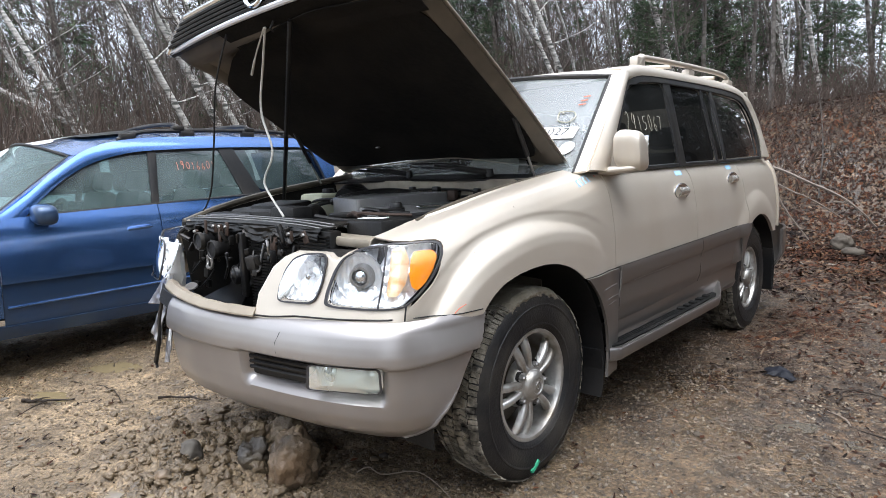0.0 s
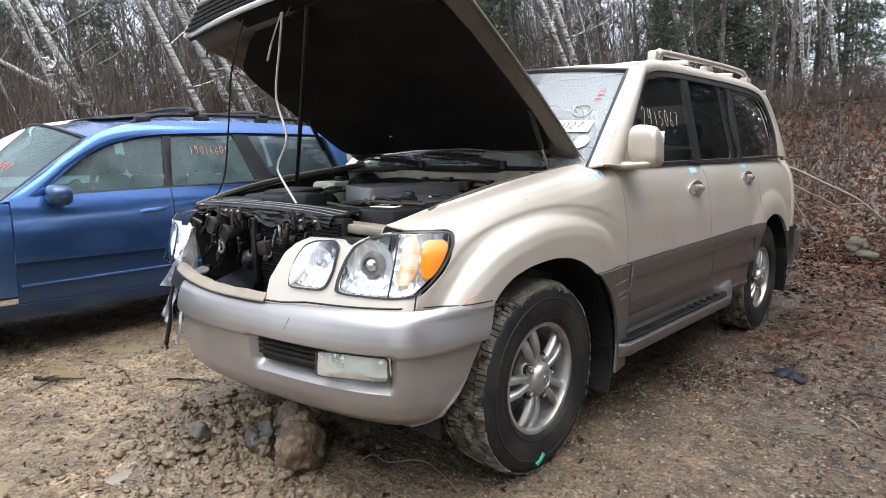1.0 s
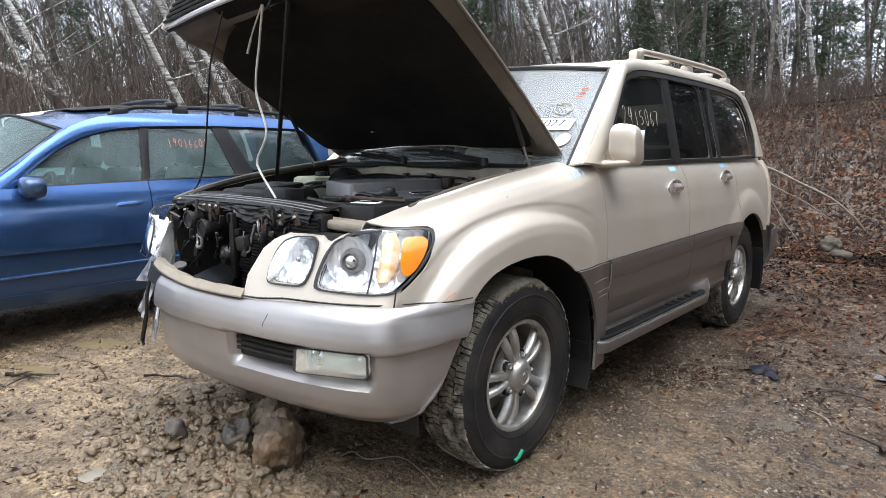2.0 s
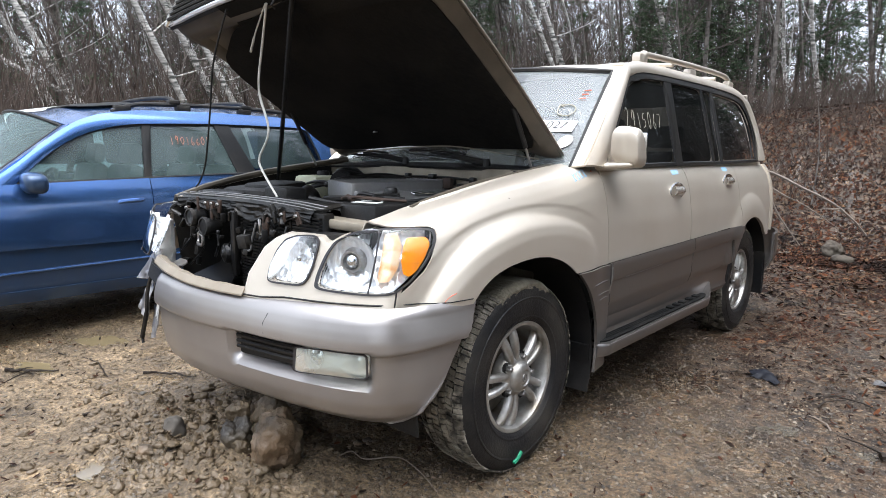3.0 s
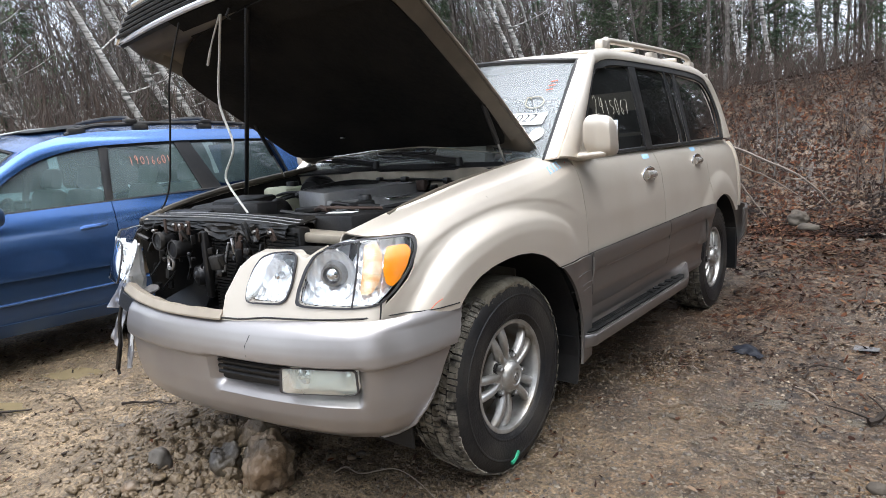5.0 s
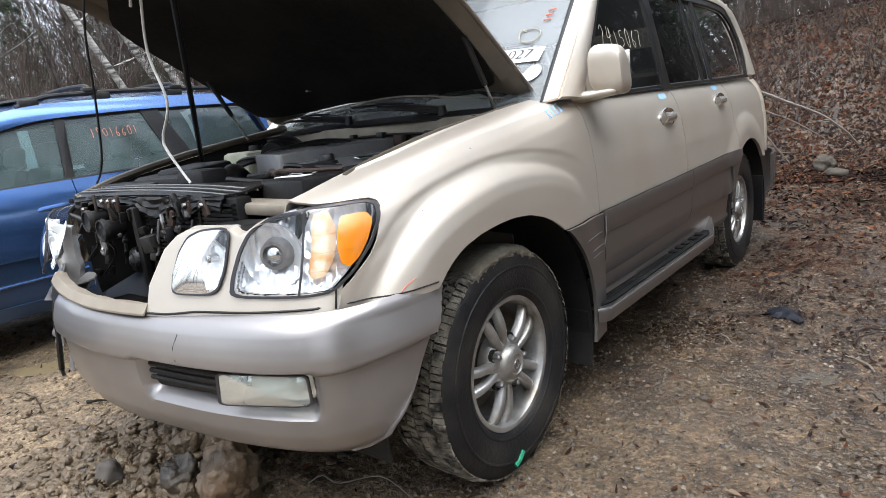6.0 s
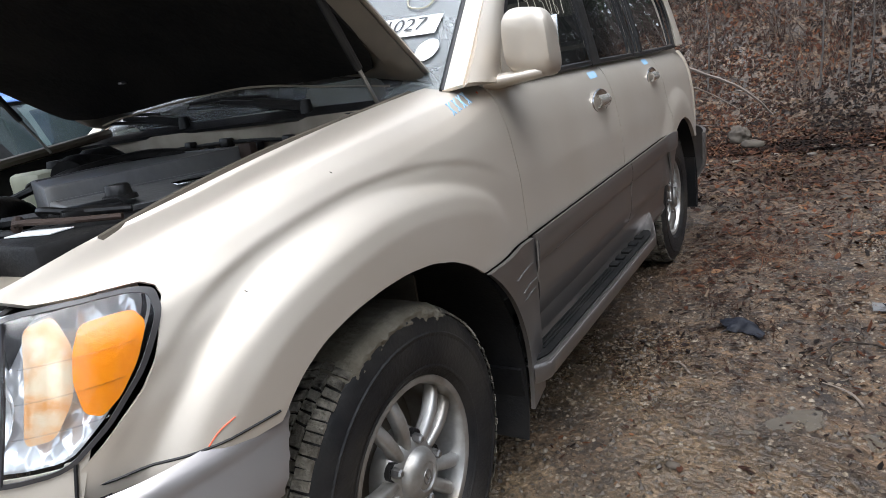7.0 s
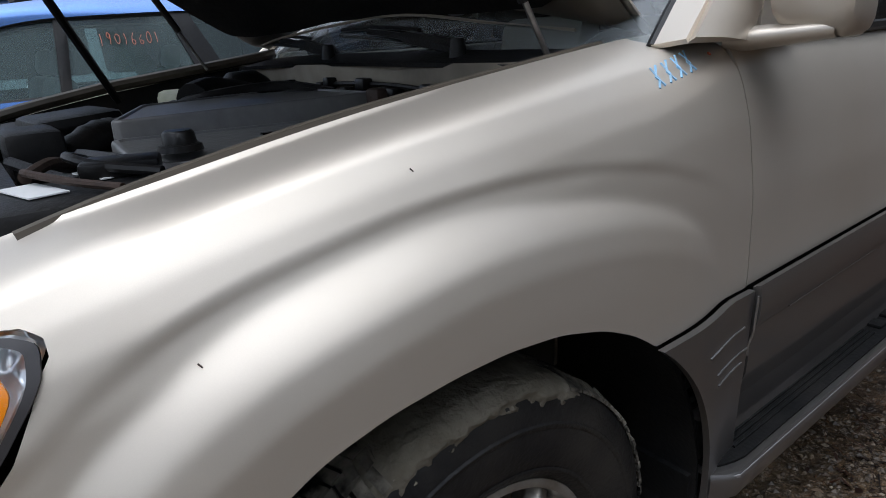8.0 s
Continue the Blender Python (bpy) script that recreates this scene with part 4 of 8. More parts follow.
part("lamp_cover", grid(lambda x, v: (lambda p: (p[0], p[1] + 0.13 * v, p[2] + 0.004 * v))(nose(nose_s(x), float(np.interp(x, TOPS, TOPZ)) - 0.006, -0.02)), upto(0.36, 0.80, 24), upto(0, 1, 5)), M_black, suv, "black plastic cover behind the lamps", thick=0.006)
part("bumper_gap", grid(lambda s, z: nose(s, z, -0.015), upto(-0.6, nose_s(0.86), 40), [0.70, 0.775], flip=True), M_black, suv, thick=0.004)

part("bumper_seam", tube([nose(q, 0.766 + 0.010 * min(max((q - 0.40) / 0.1, 0), 1), -0.002) for q in upto(-0.50, nose_s(0.80), 40)] + [(fender_x(y, 0.776) + 0.0005, y, 0.776) for y in upto(-0.60, -0.385, 16)], [0.0034] * 40 + [0.0022] * 16, 6), M_black, suv, "dark gap above the bumper")

part("panel_seam", tube([nose(nose_s(0.838), z, 0.0005) for z in upto(0.770, 0.816, 6)], 0.0026, 6), M_black, suv, "dark gap between nose panel and fender")

# fog lamp and air intake in the bumper
for side in (1,):
    def bp(x, z, out=0.0):
        c, n = bump_at(bump_s(x))
        return (c[0] + n[0] * out, c[1] + n[1] * out, z)
    FOG = rounded([(0.574, 0.546), (0.582, 0.630), (0.816, 0.634), (0.824, 0.626), (0.826, 0.566), (0.816, 0.556)], 5, 0.12)
    fog = part("fog_lamp", patch(FOG, lambda x, z, d: bp(x, z, -0.046 - 2.0 * (x - 0.64) ** 2 * (x < 0.71) - 2.0 * (x - 0.78) ** 2 * (x >= 0.71)), 8, flip=False), M_reflect, suv, "rectangular fog lamp with cloudy lens", thick=0.006)
    part("lens", patch(FOG, lambda x, z, d: bp(x, z, -0.002 + d), 6, dome=0.007), M_foglens, fog, "cloudy plastic lens")
    part("bezel", patch(shrunk(FOG, 1.035), lambda x, z, d: bp(x, z, 0.0), 2, inner=0.945), M_gasket, fog, "dark frame of the fog lamp", thick=-0.008)
    for x in (0.64, 0.78):
        c = bp(x, 0.595, -0.034)
        part("fog_bulb", lathe([(0.0, 0.012), (0.008, 0.010), (0.014, 0.0), (0.028, -0.006)], 14, m=Matrix.Translation(c) @ Matrix.Rotation(_m.atan2(-0.95, 0.3), 4, "Z")), M_chrome, fog)
    part("fog_rib", tube([bp(0.712, z, -0.014) for z in upto(0.556, 0.628, 6)], 0.004, 6), M_reflect, fog)
    inl = part("air_intake", patch(rounded([(0.262, 0.540), (0.270, 0.634), (0.572, 0.634), (0.564, 0.546)], 4, 0.1), lambda x, z, d: bp(x, z, -0.047), 3), M_black, suv, "black slatted air intake")
    for z in (0.572, 0.592, 0.612):
        part("intake_slat", tube([bp(x, z, -0.03) for x in upto(0.27, 0.57, 8)], 0.007, 6), M_black, inl)
# dark tube laid in as the shade below the crease's lip
part("bumper_crease", tube([bump_point(q, 0.6315 + 0.018 * min(max((q - 0.92) / 0.25, 0), 1), 0.004) for q in upto(bump_s(0.875), BUMP_LEN - 0.03, 30)], [0.001] + [0.0030] * 28 + [0.001], 6), M_gasket, suv, "dark line painted as shade under the bumper's crease")
part("plate_recess_line", tube([bump_point(s, 0.618, 0.002) for s in upto(-0.27, 0.14, 12)], 0.0040, 5), M_gasket, suv, "thin dark line of the number plate recess")
part("bumper_crack", tube([bump_point(bump_s(0.455) + d, z, 0.003) for d, z in ((0, 0.655), (-0.006, 0.69), (0.004, 0.71), (0.010, 0.725))], 0.0042, 5), M_ink, suv, "dark crack in the bumper")

# torn corner of the bumper: bent shiny strips and a hanging band
def shard(name, mt, label, corners, seed, amp=0.02, thick=0.004):
    """A bent sheet between four corners (a, b, c, d round it), crumpled a little."""
    a, b, c, d = (np.array(q) for q in corners)

    def at(u, v):
        p = (a * (1 - u) + b * u) * (1 - v) + (d * (1 - u) + c * u) * v
        n1, n2 = noise.noise(Vector((u * 2.3 + seed, v * 2.9, seed))), noise.noise(Vector((u * 6 + seed, v * 7, 2 * seed)))
        return p + np.array((0.6, -1.0, 0.25)) * amp * (n1 + 0.45 * n2 + 0.7 * _m.sin(_m.pi * u) * _m.sin(_m.pi * v))
    return part(name, grid(at, upto(0, 1, 16), upto(0, 1, 20), flip=True), mt, suv, label, thick=thick)


shard("torn_bumper_corner", M_bumper, "crumpled silver bumper corner", [(-0.78, -0.69, 0.775), (-0.62, -0.74, 0.775), (-0.60, -0.79, 0.68), (-0.80, -0.77, 0.655)], 1.7, 0.012)
shard("torn_bumper_corner", M_bumper, "crumpled silver bumper corner", [(-0.79, -0.70, 0.65), (-0.68, -0.73, 0.67), (-0.67, -0.79, 0.48), (-0.80, -0.77, 0.51)], 4.1, 0.014)
shard("torn_bumper_corner", M_bumper, "bent silver bumper shard hanging low", [(-0.75, -0.71, 0.52), (-0.63, -0.745, 0.55), (-0.56, -0.80, 0.415), (-0.65, -0.785, 0.39)], 6.6, 0.012)
shard("torn_reinforcement", M_whiteplastic, "broken white plastic behind the bumper corner", [(-0.66, -0.73, 0.66), (-0.60, -0.745, 0.66), (-0.61, -0.765, 0.46), (-0.65, -0.75, 0.47)], 8.8, 0.010)
shard("torn_nose_corner", M_whiteplastic, "broken white plastic below the far lamp", [(-0.68, -0.71, 0.80), (-0.54, -0.755, 0.82), (-0.54, -0.775, 0.725), (-0.66, -0.755, 0.71)], 9.4, 0.012)
part("hanging_trim", tube(spline([(-0.49, -0.79, 0.775), (-0.555, -0.80, 0.71), (-0.60, -0.805, 0.62), (-0.615, -0.805, 0.54), (-0.66, -0.80, 0.46), (-0.715, -0.79, 0.39), (-0.71, -0.79, 0.355)], 6), [0.009] * 20 + [0.011] * 12 + [0.007] * 5, 6), M_blackdirty, suv, "dark torn trim strip that hangs from the bumper")
far = part("far_lamp_housing", grid(lambda u, v: (-0.745 + 0.14 * u + 0.012 * noise.noise(Vector((u * 5, v * 5, 0.5))), -0.665 - 0.03 * _m.sin(_m.pi * u) + 0.005 * noise.noise(Vector((u * 6, v * 9, 3.5))), 0.715 + 0.25 * v - 0.02 * u), upto(0, 1, 14), upto(0, 1, 22), flip=True), M_whiteplastic, suv, "bare white plastic housing of the far lamp", thick=0.03)
for k in range(4):
    part("housing_rib", tube([(-0.735 + 0.01 * k, -0.70, 0.75 + 0.055 * k), (-0.615, -0.70, 0.745 + 0.055 * k)], 0.006, 6), M_whiteplastic, far)

# ---- bonnet, propped open ----
HL, HR = Vector((0.746, 0.575, 1.232)), Vector((-0.74, 0.47, 1.242))
FL, FR = Vector((0.782, -0.50, 1.932)), Vector((-0.722, -0.565, 1.866))


def hood_point(u, v, drop=0.0):
    """u across from the far side (-1) to the near side (1), v from the hinge (0) to the front (1)."""
    v += 0.080 * (1 - u * u) * (1 - v) ** 2  # the rear edge bows with the windscreen
    k = (u + 1) / 2
    p = HR.lerp(HL, k).lerp(FR.lerp(FL, k), v)
    across, along = (FL - FR).normalized(), ((FL + FR) - (HL + HR)).normalized()
    up = along.cross(across).normalized()
    if up.z < 0:
        up = -up
    crown = (0.050 - 0.035 * v ** 3) * (1 - u * u) + 0.02 * _m.sin(_m.pi * v) - 0.03 * max(0, v - 0.85) / 0.15
    front = along * 0.02 * (1 - abs(u) ** 2.5) * v ** 3
    return p + up * (crown - drop) + front


hood = part("bonnet", grid(lambda u, v: hood_point(u, v), upto(-1, 1, 41), upto(0, 1, 41), flip=True), M_paint, suv, "open beige bonnet with black felt underneath", thick=0.004)


def hood_inner(u, v):
    edge = min((1 - abs(u)) / 0.13, v / 0.14 + 0.0, (1 - v) / 0.10, 1.0)
    edge = max(edge, 0.0)
    return hood_point(u * 0.985, 0.01 + 0.975 * v, 0.012 + 0.042 * min(1, 2.2 * edge) - 0.028 * max(0.0, min(1, (edge - 0.75) * 4)))


part("bonnet_frame", grid(hood_inner, upto(-1, 1, 61), upto(0, 1, 51)), M_hoodin, hood, "beige bonnet inner frame with shade in its colour")


def felt(a, b, d):
    return hood_point(a, b, 0.052 - d)


part("bonnet_felt", patch(rounded([(-0.965, 0.14), (-0.96, 0.76), (-0.52, 0.90), (0.3, 0.97), (0.92, 0.93), (0.93, 0.12), (0.45, 0.035), (-0.45, 0.035), (-0.80, 0.085)], 5, 0.25), lambda a, b, d: felt(a, b, d), 8, dome=0.012), M_liner, hood, "black felt bonnet liner", thick=0.006)
# pale tube drawn in for the highlight on the felt's edge
part("felt_trim", tube([hood_point(u, 0.030 + 0.006 * _m.sin(7 * u) + 0.09 * max(0.0, abs(u) - 0.5) ** 1.3, 0.060) for u in upto(-0.82, 0.86, 40)], 0.0035, 6), M_ledge, hood, "pale line painted as the highlight on the felt liner's edge")
for a, b in ((-0.35, 0.17),):
    part("felt_clip", box(hood_point(a, b, 0.062), (0.02, 0.02, 0.008), bevel=0.003), M_steel, hood)
# grille on the bonnet's front edge
def grille_at(u, up, fwd=0.0):
    """u across, up from the chrome lower strip towards the bonnet's skin."""
    p = hood_point(u, 1.0, 0.0)
    return p + Vector((0, -0.02 - fwd + 0.10 * up, -0.015 + up * 0.9))


grille = part("grille_frame", tube([grille_at(u, 0.0, 0.01 - 0.02 * u * u) for u in upto(-0.99, 0.99, 40)], 0.012, 8), M_brighttrim, hood, "chrome strip of the grille on the bonnet edge")
for k in range(5):
    part("grille_bar", tube([grille_at(u, 0.022 + 0.021 * k, 0.012) for u in upto(-0.95 + 0.035 * k, 0.95 - 0.035 * k, 30)], 0.0085, 6), M_black, grille)
part("grille_back", grid(lambda u, v: grille_at(u, 0.13 * v, -0.012), upto(-0.95, 0.95, 20), upto(0, 1, 4)), M_black, grille)
# two dark strips stand in for shade under grille and bonnet edge
part("grille_shroud", grid(lambda u, v: grille_at(u, -0.018 * v, -0.02 * v), upto(-0.97, 0.97, 30), upto(0, 1, 4)), M_black, grille, "dark strip standing in for shade below the grille", thick=0.006)
part("bonnet_front_band", grid(lambda u, v: hood_point(u, 0.86 + 0.142 * v, 0.066 - 0.030 * v), upto(-0.42, 0.96, 30), upto(0, 1, 6)), M_liner, hood, "dark band standing in for shade at the bonnet's inner edge", thick=0.004)
part("grille_top", tube([grille_at(u, 0.135, 0.0) for u in upto(-0.78, 0.78, 30)], 0.014, 8), M_chrome, grille)
for sg in (-1, 1):
    part("grille_end", tube(spline([grille_at(sg * 0.99, 0.0), grille_at(sg * 0.93, 0.06), grille_at(sg * 0.78, 0.135)], 5), 0.014, 8), M_chrome, grille)
_b = grille_at(0.0, 0.07, 0.03)
part("grille_badge", tube([(_b.x + 0.06 * _m.cos(t), _b.y, _b.z + 0.042 * _m.sin(t)) for t in upto(0, 2 * _m.pi, 24)], 0.010, 8), M_chrome, grille, "plain chrome ring badge")
part("latch_hook", tube([hood_point(0.05, 0.97, 0.05), hood_point(0.05, 0.97, 0.085), hood_point(0.05, 0.955, 0.09)], 0.005, 6), M_blackdirty, hood)

# gas struts, prop stick, cable and hose
for sg, a, b in ((1, (0.68, 0.375, 1.178), hood_point(0.915, 0.345, 0.05)), (-1, (-0.68, 0.21, 1.19), hood_point(-0.915, 0.40, 0.05))):
    a, b = Vector(a), Vector(b)
    st = part("gas_strut", tube([a.lerp(b, 0.42), b], 0.011, 8), M_black, suv, "black bonnet gas strut")
    part("strut_rod", tube([a, a.lerp(b, 0.46)], 0.0055, 6), M_steel, st)
part("prop_stick", tube([(-0.62, -0.085, 1.12), hood_point(0.16, 0.955, 0.055)], 0.011, 8), M_black, suv, "black stick that props the bonnet")
part("release_cable", tube(spline([(-0.607, -0.55, 1.09), (-0.56, -0.55, 1.125), (-0.504, -0.55, 1.213), (-0.42, -0.565, 1.43), (-0.335, -0.585, 1.64), hood_point(-0.34, 0.99, 0.05)], 8), 0.0042, 6), M_black, suv, "thin black cable hanging from the bonnet")
part("washer_hose", tube(spline([hood_point(-0.05, 0.96, 0.05), (-0.12, -0.48, 1.72), (-0.207, -0.45, 1.528), (-0.14, -0.45, 1.352), (-0.215, -0.45, 1.235), (-0.20, -0.45, 1.18), (-0.086, -0.45, 1.065)], 8), 0.0052, 8), M_whitecable, suv, "white hose hanging from the bonnet")
part("hose_end", tube(spline([hood_point(-0.06, 0.96, 0.05), (-0.17, -0.48, 1.76), (-0.262, -0.45, 1.690)], 6), [0.0035] * 8 + [0.0055] * 5, 8), M_whitecable, suv)

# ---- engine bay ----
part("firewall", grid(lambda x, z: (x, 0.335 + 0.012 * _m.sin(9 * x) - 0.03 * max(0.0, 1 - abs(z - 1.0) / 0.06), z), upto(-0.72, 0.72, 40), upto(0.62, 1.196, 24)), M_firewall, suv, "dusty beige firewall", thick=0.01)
part("cowl", grid(lambda u, v: (0.79 * u, 0.325 + 0.15 * v - 0.11 * (1 - u * u) * v, 1.188 + 0.022 * v + 0.012 * (1 - u * u)), upto(-1, 1, 30), upto(0, 1, 8)), M_black, suv, "black plastic cowl below the windscreen", thick=0.01)
# black sheet added for the dark depth of the bay
part("bay_floor", box((0, -0.14, 0.60), (1.30, 1.0, 0.04)), M_liner, suv)
both("inner_apron", grid(lambda y, v: (0.71 - 0.10 * v, y, float(np.interp(y, TOP_Y, TOP_Z)) - 0.018 - 0.35 * v), upto(-0.62, 0.40, 16), upto(0, 1, 6)), M_bay, suv, "dirty dark inner fender", thick=0.01)
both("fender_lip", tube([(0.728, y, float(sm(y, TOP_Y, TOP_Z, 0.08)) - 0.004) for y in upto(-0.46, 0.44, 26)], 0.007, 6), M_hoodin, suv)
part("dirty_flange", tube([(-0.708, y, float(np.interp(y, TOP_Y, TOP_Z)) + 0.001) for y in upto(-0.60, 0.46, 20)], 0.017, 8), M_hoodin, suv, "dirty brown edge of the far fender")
both("strut_tower", lathe([(0.0, 0.0), (0.085, 0.0), (0.095, -0.01), (0.10, -0.085)], 24, m=Matrix.Translation((0.56, 0.06, 1.0)) @ Matrix.Rotation(-_m.pi / 2, 4, "Y")), M_bay, suv)
for x, z in ((-0.28, 1.12), (-0.10, 1.13), (0.03, 1.12), (0.22, 1.125), (0.30, 1.10)):
    part("firewall_bracket", box((x, 0.322, z), (0.03, 0.03, 0.045), bevel=0.006), M_bay, suv)
part("fuel_pipe", tube(spline([(-0.30, 0.32, 1.10), (-0.05, 0.31, 1.095), (0.20, 0.315, 1.10), (0.42, 0.30, 1.08)], 6), 0.009, 6), M_bay, suv)
part("heater_hose", tube(spline([(-0.28, 0.30, 1.06), (-0.20, 0.22, 1.12), (-0.05, 0.24, 1.13), (0.06, 0.32, 1.10)], 6), 0.018, 8), M_black, suv)
# brake booster, seen as black round drum on the far side
part("brake_booster", lathe([(0.0, -0.10), (0.09, -0.10), (0.115, -0.07), (0.118, 0.0), (0.10, 0.03), (0.0, 0.05)], 28, m=Matrix.Translation((-0.42, 0.26, 1.07)) @ Matrix.Rotation(_m.pi / 2, 4, "Z")), M_bay, suv, "black round brake booster")
part("air_duct_bend", tube(spline([(-0.26, 0.22, 1.10), (-0.30, 0.10, 1.13), (-0.24, 0.02, 1.12)], 6), 0.05, 12), M_black, suv)
# engine cover in two tiers
def slab(outline, z0, top, edge=0.006):
    """A plastic cover: upright walls, a rounded rim and a sloping top."""
    o = np.array(rounded(outline, 4, 0.05))
    c = o.mean(0)
    bm = bmesh.new()
    rows = []
    for k, dz in ((1.015, None), (1.0, -edge), (0.992, -0.0015), (0.98, 0.0), (0.955, 0.0), (0.945, -0.004), (0.6, -0.004), (0.2, -0.004)):
        row = []
        for p in o:
            q = c + (p - c) * k
            row.append(bm.verts.new((q[0], q[1], z0 if dz is None else top(*q) + dz)))
        rows.append(row)
    n = len(o)
    for a, b in zip(rows[:-1], rows[1:]):
        for i in range(n):
            bm.faces.new((a[i], a[(i + 1) % n], b[(i + 1) % n], b[i]))
    bm.faces.new(rows[-1])
    return bm


cover = part("engine_cover", slab([(-0.15, -0.13), (0.185, -0.262), (0.25, 0.27), (-0.15, 0.27)], 1.0, lambda x, y: 1.132 + 0.02 * (y + 0.2)), M_engine, suv, "dusty dark grey plastic engine cover")
part("cover_step", slab([(0.20, -0.27), (0.385, -0.265), (0.42, 0.26), (0.262, 0.27)], 0.98, lambda x, y: 1.098 - 0.16 * (x - 0.23) + 0.01 * y), M_engine, cover)
part("cover_badge", box((0.33, 0.03, 1.088), (0.03, 0.13, 0.006), bevel=0.003, m=pose(0, 0, 0, 0, 9, -4)), M_chrome, cover, "bright plate on the engine cover")
part("oil_cap", lathe([(0.0, 0.03), (0.03, 0.03), (0.034, 0.024), (0.036, 0.0)], 16, m=Matrix.Translation((0.47, 0.17, 1.05)) @ Matrix.Rotation(-_m.pi / 2, 4, "Y")), M_black, suv)
part("coil_pack", box((0.47, -0.10, 1.03), (0.08, 0.14, 0.05), bevel=0.012), M_black, suv)
part("rusty_clamp", box((0.284, 0.25, 1.125), (0.05, 0.03, 0.05), bevel=0.008), M_rust, suv)
part("wiring_loom", tube(spline([(0.46, 0.28, 1.06), (0.47, 0.0, 1.07), (0.42, -0.20, 1.06), (0.24, -0.28, 1.07), (0.05, -0.30, 1.06)], 6), 0.014, 7), M_black, suv)
part("wiring_loom", tube(spline([(0.52, -0.30, 1.03), (0.40, -0.33, 1.07), (0.25, -0.36, 1.05), (0.10, -0.42, 1.07)], 6), 0.011, 7), M_black, suv)
# coolant reservoir
res = part("coolant_tank", box((-0.54, 0.12, 1.075), (0.20, 0.19, 0.13), bevel=0.022), M_reserv, suv, "yellowed white coolant tank")
part("tank_cap", lathe([(0.0, 0.024), (0.03, 0.024), (0.033, 0.018), (0.035, 0.0)], 18, m=Matrix.Translation((-0.54, 0.15, 1.14)) @ Matrix.Rotation(-_m.pi / 2, 4, "Y")), M_black, res)
# air box with its duct
part("air_box", box((-0.46, -0.28, 1.03), (0.34, 0.26, 0.13), bevel=0.03, m=pose(0, 0, 0, 4, 0, 6)), M_black, suv, "black air filter box")
part("air_box_lid", box((-0.40, -0.25, 1.09), (0.24, 0.20, 0.05), bevel=0.018, m=pose(0, 0, 0, 4, 0, 6)), M_bay, suv)
part("intake_tube", tube(spline([(-0.30, -0.10, 1.03), (-0.25, -0.16, 1.06), (-0.17, -0.235, 1.065), (-0.10, -0.33, 1.02)], 6), [0.038 + 0.003 * (k % 2) for k in range(19)], 14), M_bay, suv, "ribbed black intake tube")
part("air_flow_box", box((-0.16, -0.36, 1.05), (0.18, 0.11, 0.11), bevel=0.016), M_black, suv)
# battery with pale labels
bat = part("battery", box((0.48, -0.36, 0.99), (0.20, 0.26, 0.16), bevel=0.012), M_black, suv, "black battery with paper labels")
part("battery_label", box((0.46, -0.42, 1.073), (0.11, 0.05, 0.002), m=pose(0, 0, 0, 0, 0, 15)), M_white, bat, "white paper label")
part("battery_label", box((0.40, -0.33, 1.073), (0.10, 0.03, 0.002), m=pose(0, 0, 0, 0, 0, 15)), M_white, bat, "white paper label")
part("fuse_box", box((0.58, -0.08, 1.02), (0.13, 0.22, 0.10), bevel=0.015), M_black, suv)
part("washer_filler", box((0.53, 0.20, 1.07), (0.18, 0.10, 0.05), bevel=0.012), M_reserv, suv)
# radiator, its support beams and what hangs there
rad = part("radiator", box((0.19, -0.60, 0.84), (0.54, 0.05, 0.40), bevel=0.006), M_bay, suv, "black radiator with thin fins")
for k in range(30):
    part("cooling_fin", box((0.19, -0.632, 0.65 + 0.0128 * k), (0.52, 0.014, 0.006)), M_bay, rad, smooth=False)
part("upper_support", tube(spline([(-0.66, -0.60, 1.045), (-0.40, -0.615, 1.05), (0.0, -0.625, 1.055), (0.30, -0.61, 1.04), (0.44, -0.60, 1.01)], 6), 0.014, 8), M_wetblack, suv, "black upper radiator beam")
part("support_shield", grid(lambda x, v: (x, -0.63 + 0.20 * v, 1.050 + 0.006 * _m.sin(14 * x) * (1 - v) + 0.012 * v + 0.004 * noise.noise(Vector((x * 9, v * 4, 2.0)))), upto(-0.62, 0.40, 60), upto(0, 1, 10)), M_bay, suv, "wet black plastic shield over the radiator", thick=0.006)
part("support_panel", grid(lambda x, v: (x, -0.640 - 0.010 * v + 0.016 * noise.noise(Vector((x * 16, v * 4, 6.0))), 1.048 - v * (0.034 + 0.045 * max(-0.4, noise.noise(Vector((x * 7, 0.3, 4.0)))) + 0.02 * (abs(x - 0.02) < 0.10))), upto(-0.60, 0.41, 90), upto(0, 1, 9), flip=True), M_bay, suv, "black front panel of the radiator support with a torn lower edge", thick=0.004)
for dy, dz in ((0.0, 0.008), (0.035, 0.012), (0.075, 0.014)):
    part("support_pipe", tube(spline([(-0.60, -0.615 + dy, 1.055 + dz), (-0.2, -0.625 + dy, 1.060 + dz), (0.2, -0.62 + dy, 1.052 + dz), (0.40, -0.585 + dy, 1.032 + dz)], 6), 0.0038, 6), M_engine, suv)
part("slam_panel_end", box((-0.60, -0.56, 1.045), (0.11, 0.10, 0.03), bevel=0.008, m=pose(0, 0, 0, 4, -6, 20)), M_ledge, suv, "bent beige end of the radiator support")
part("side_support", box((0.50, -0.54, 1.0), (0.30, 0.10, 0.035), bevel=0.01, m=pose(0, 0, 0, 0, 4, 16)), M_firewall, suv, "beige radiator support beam")
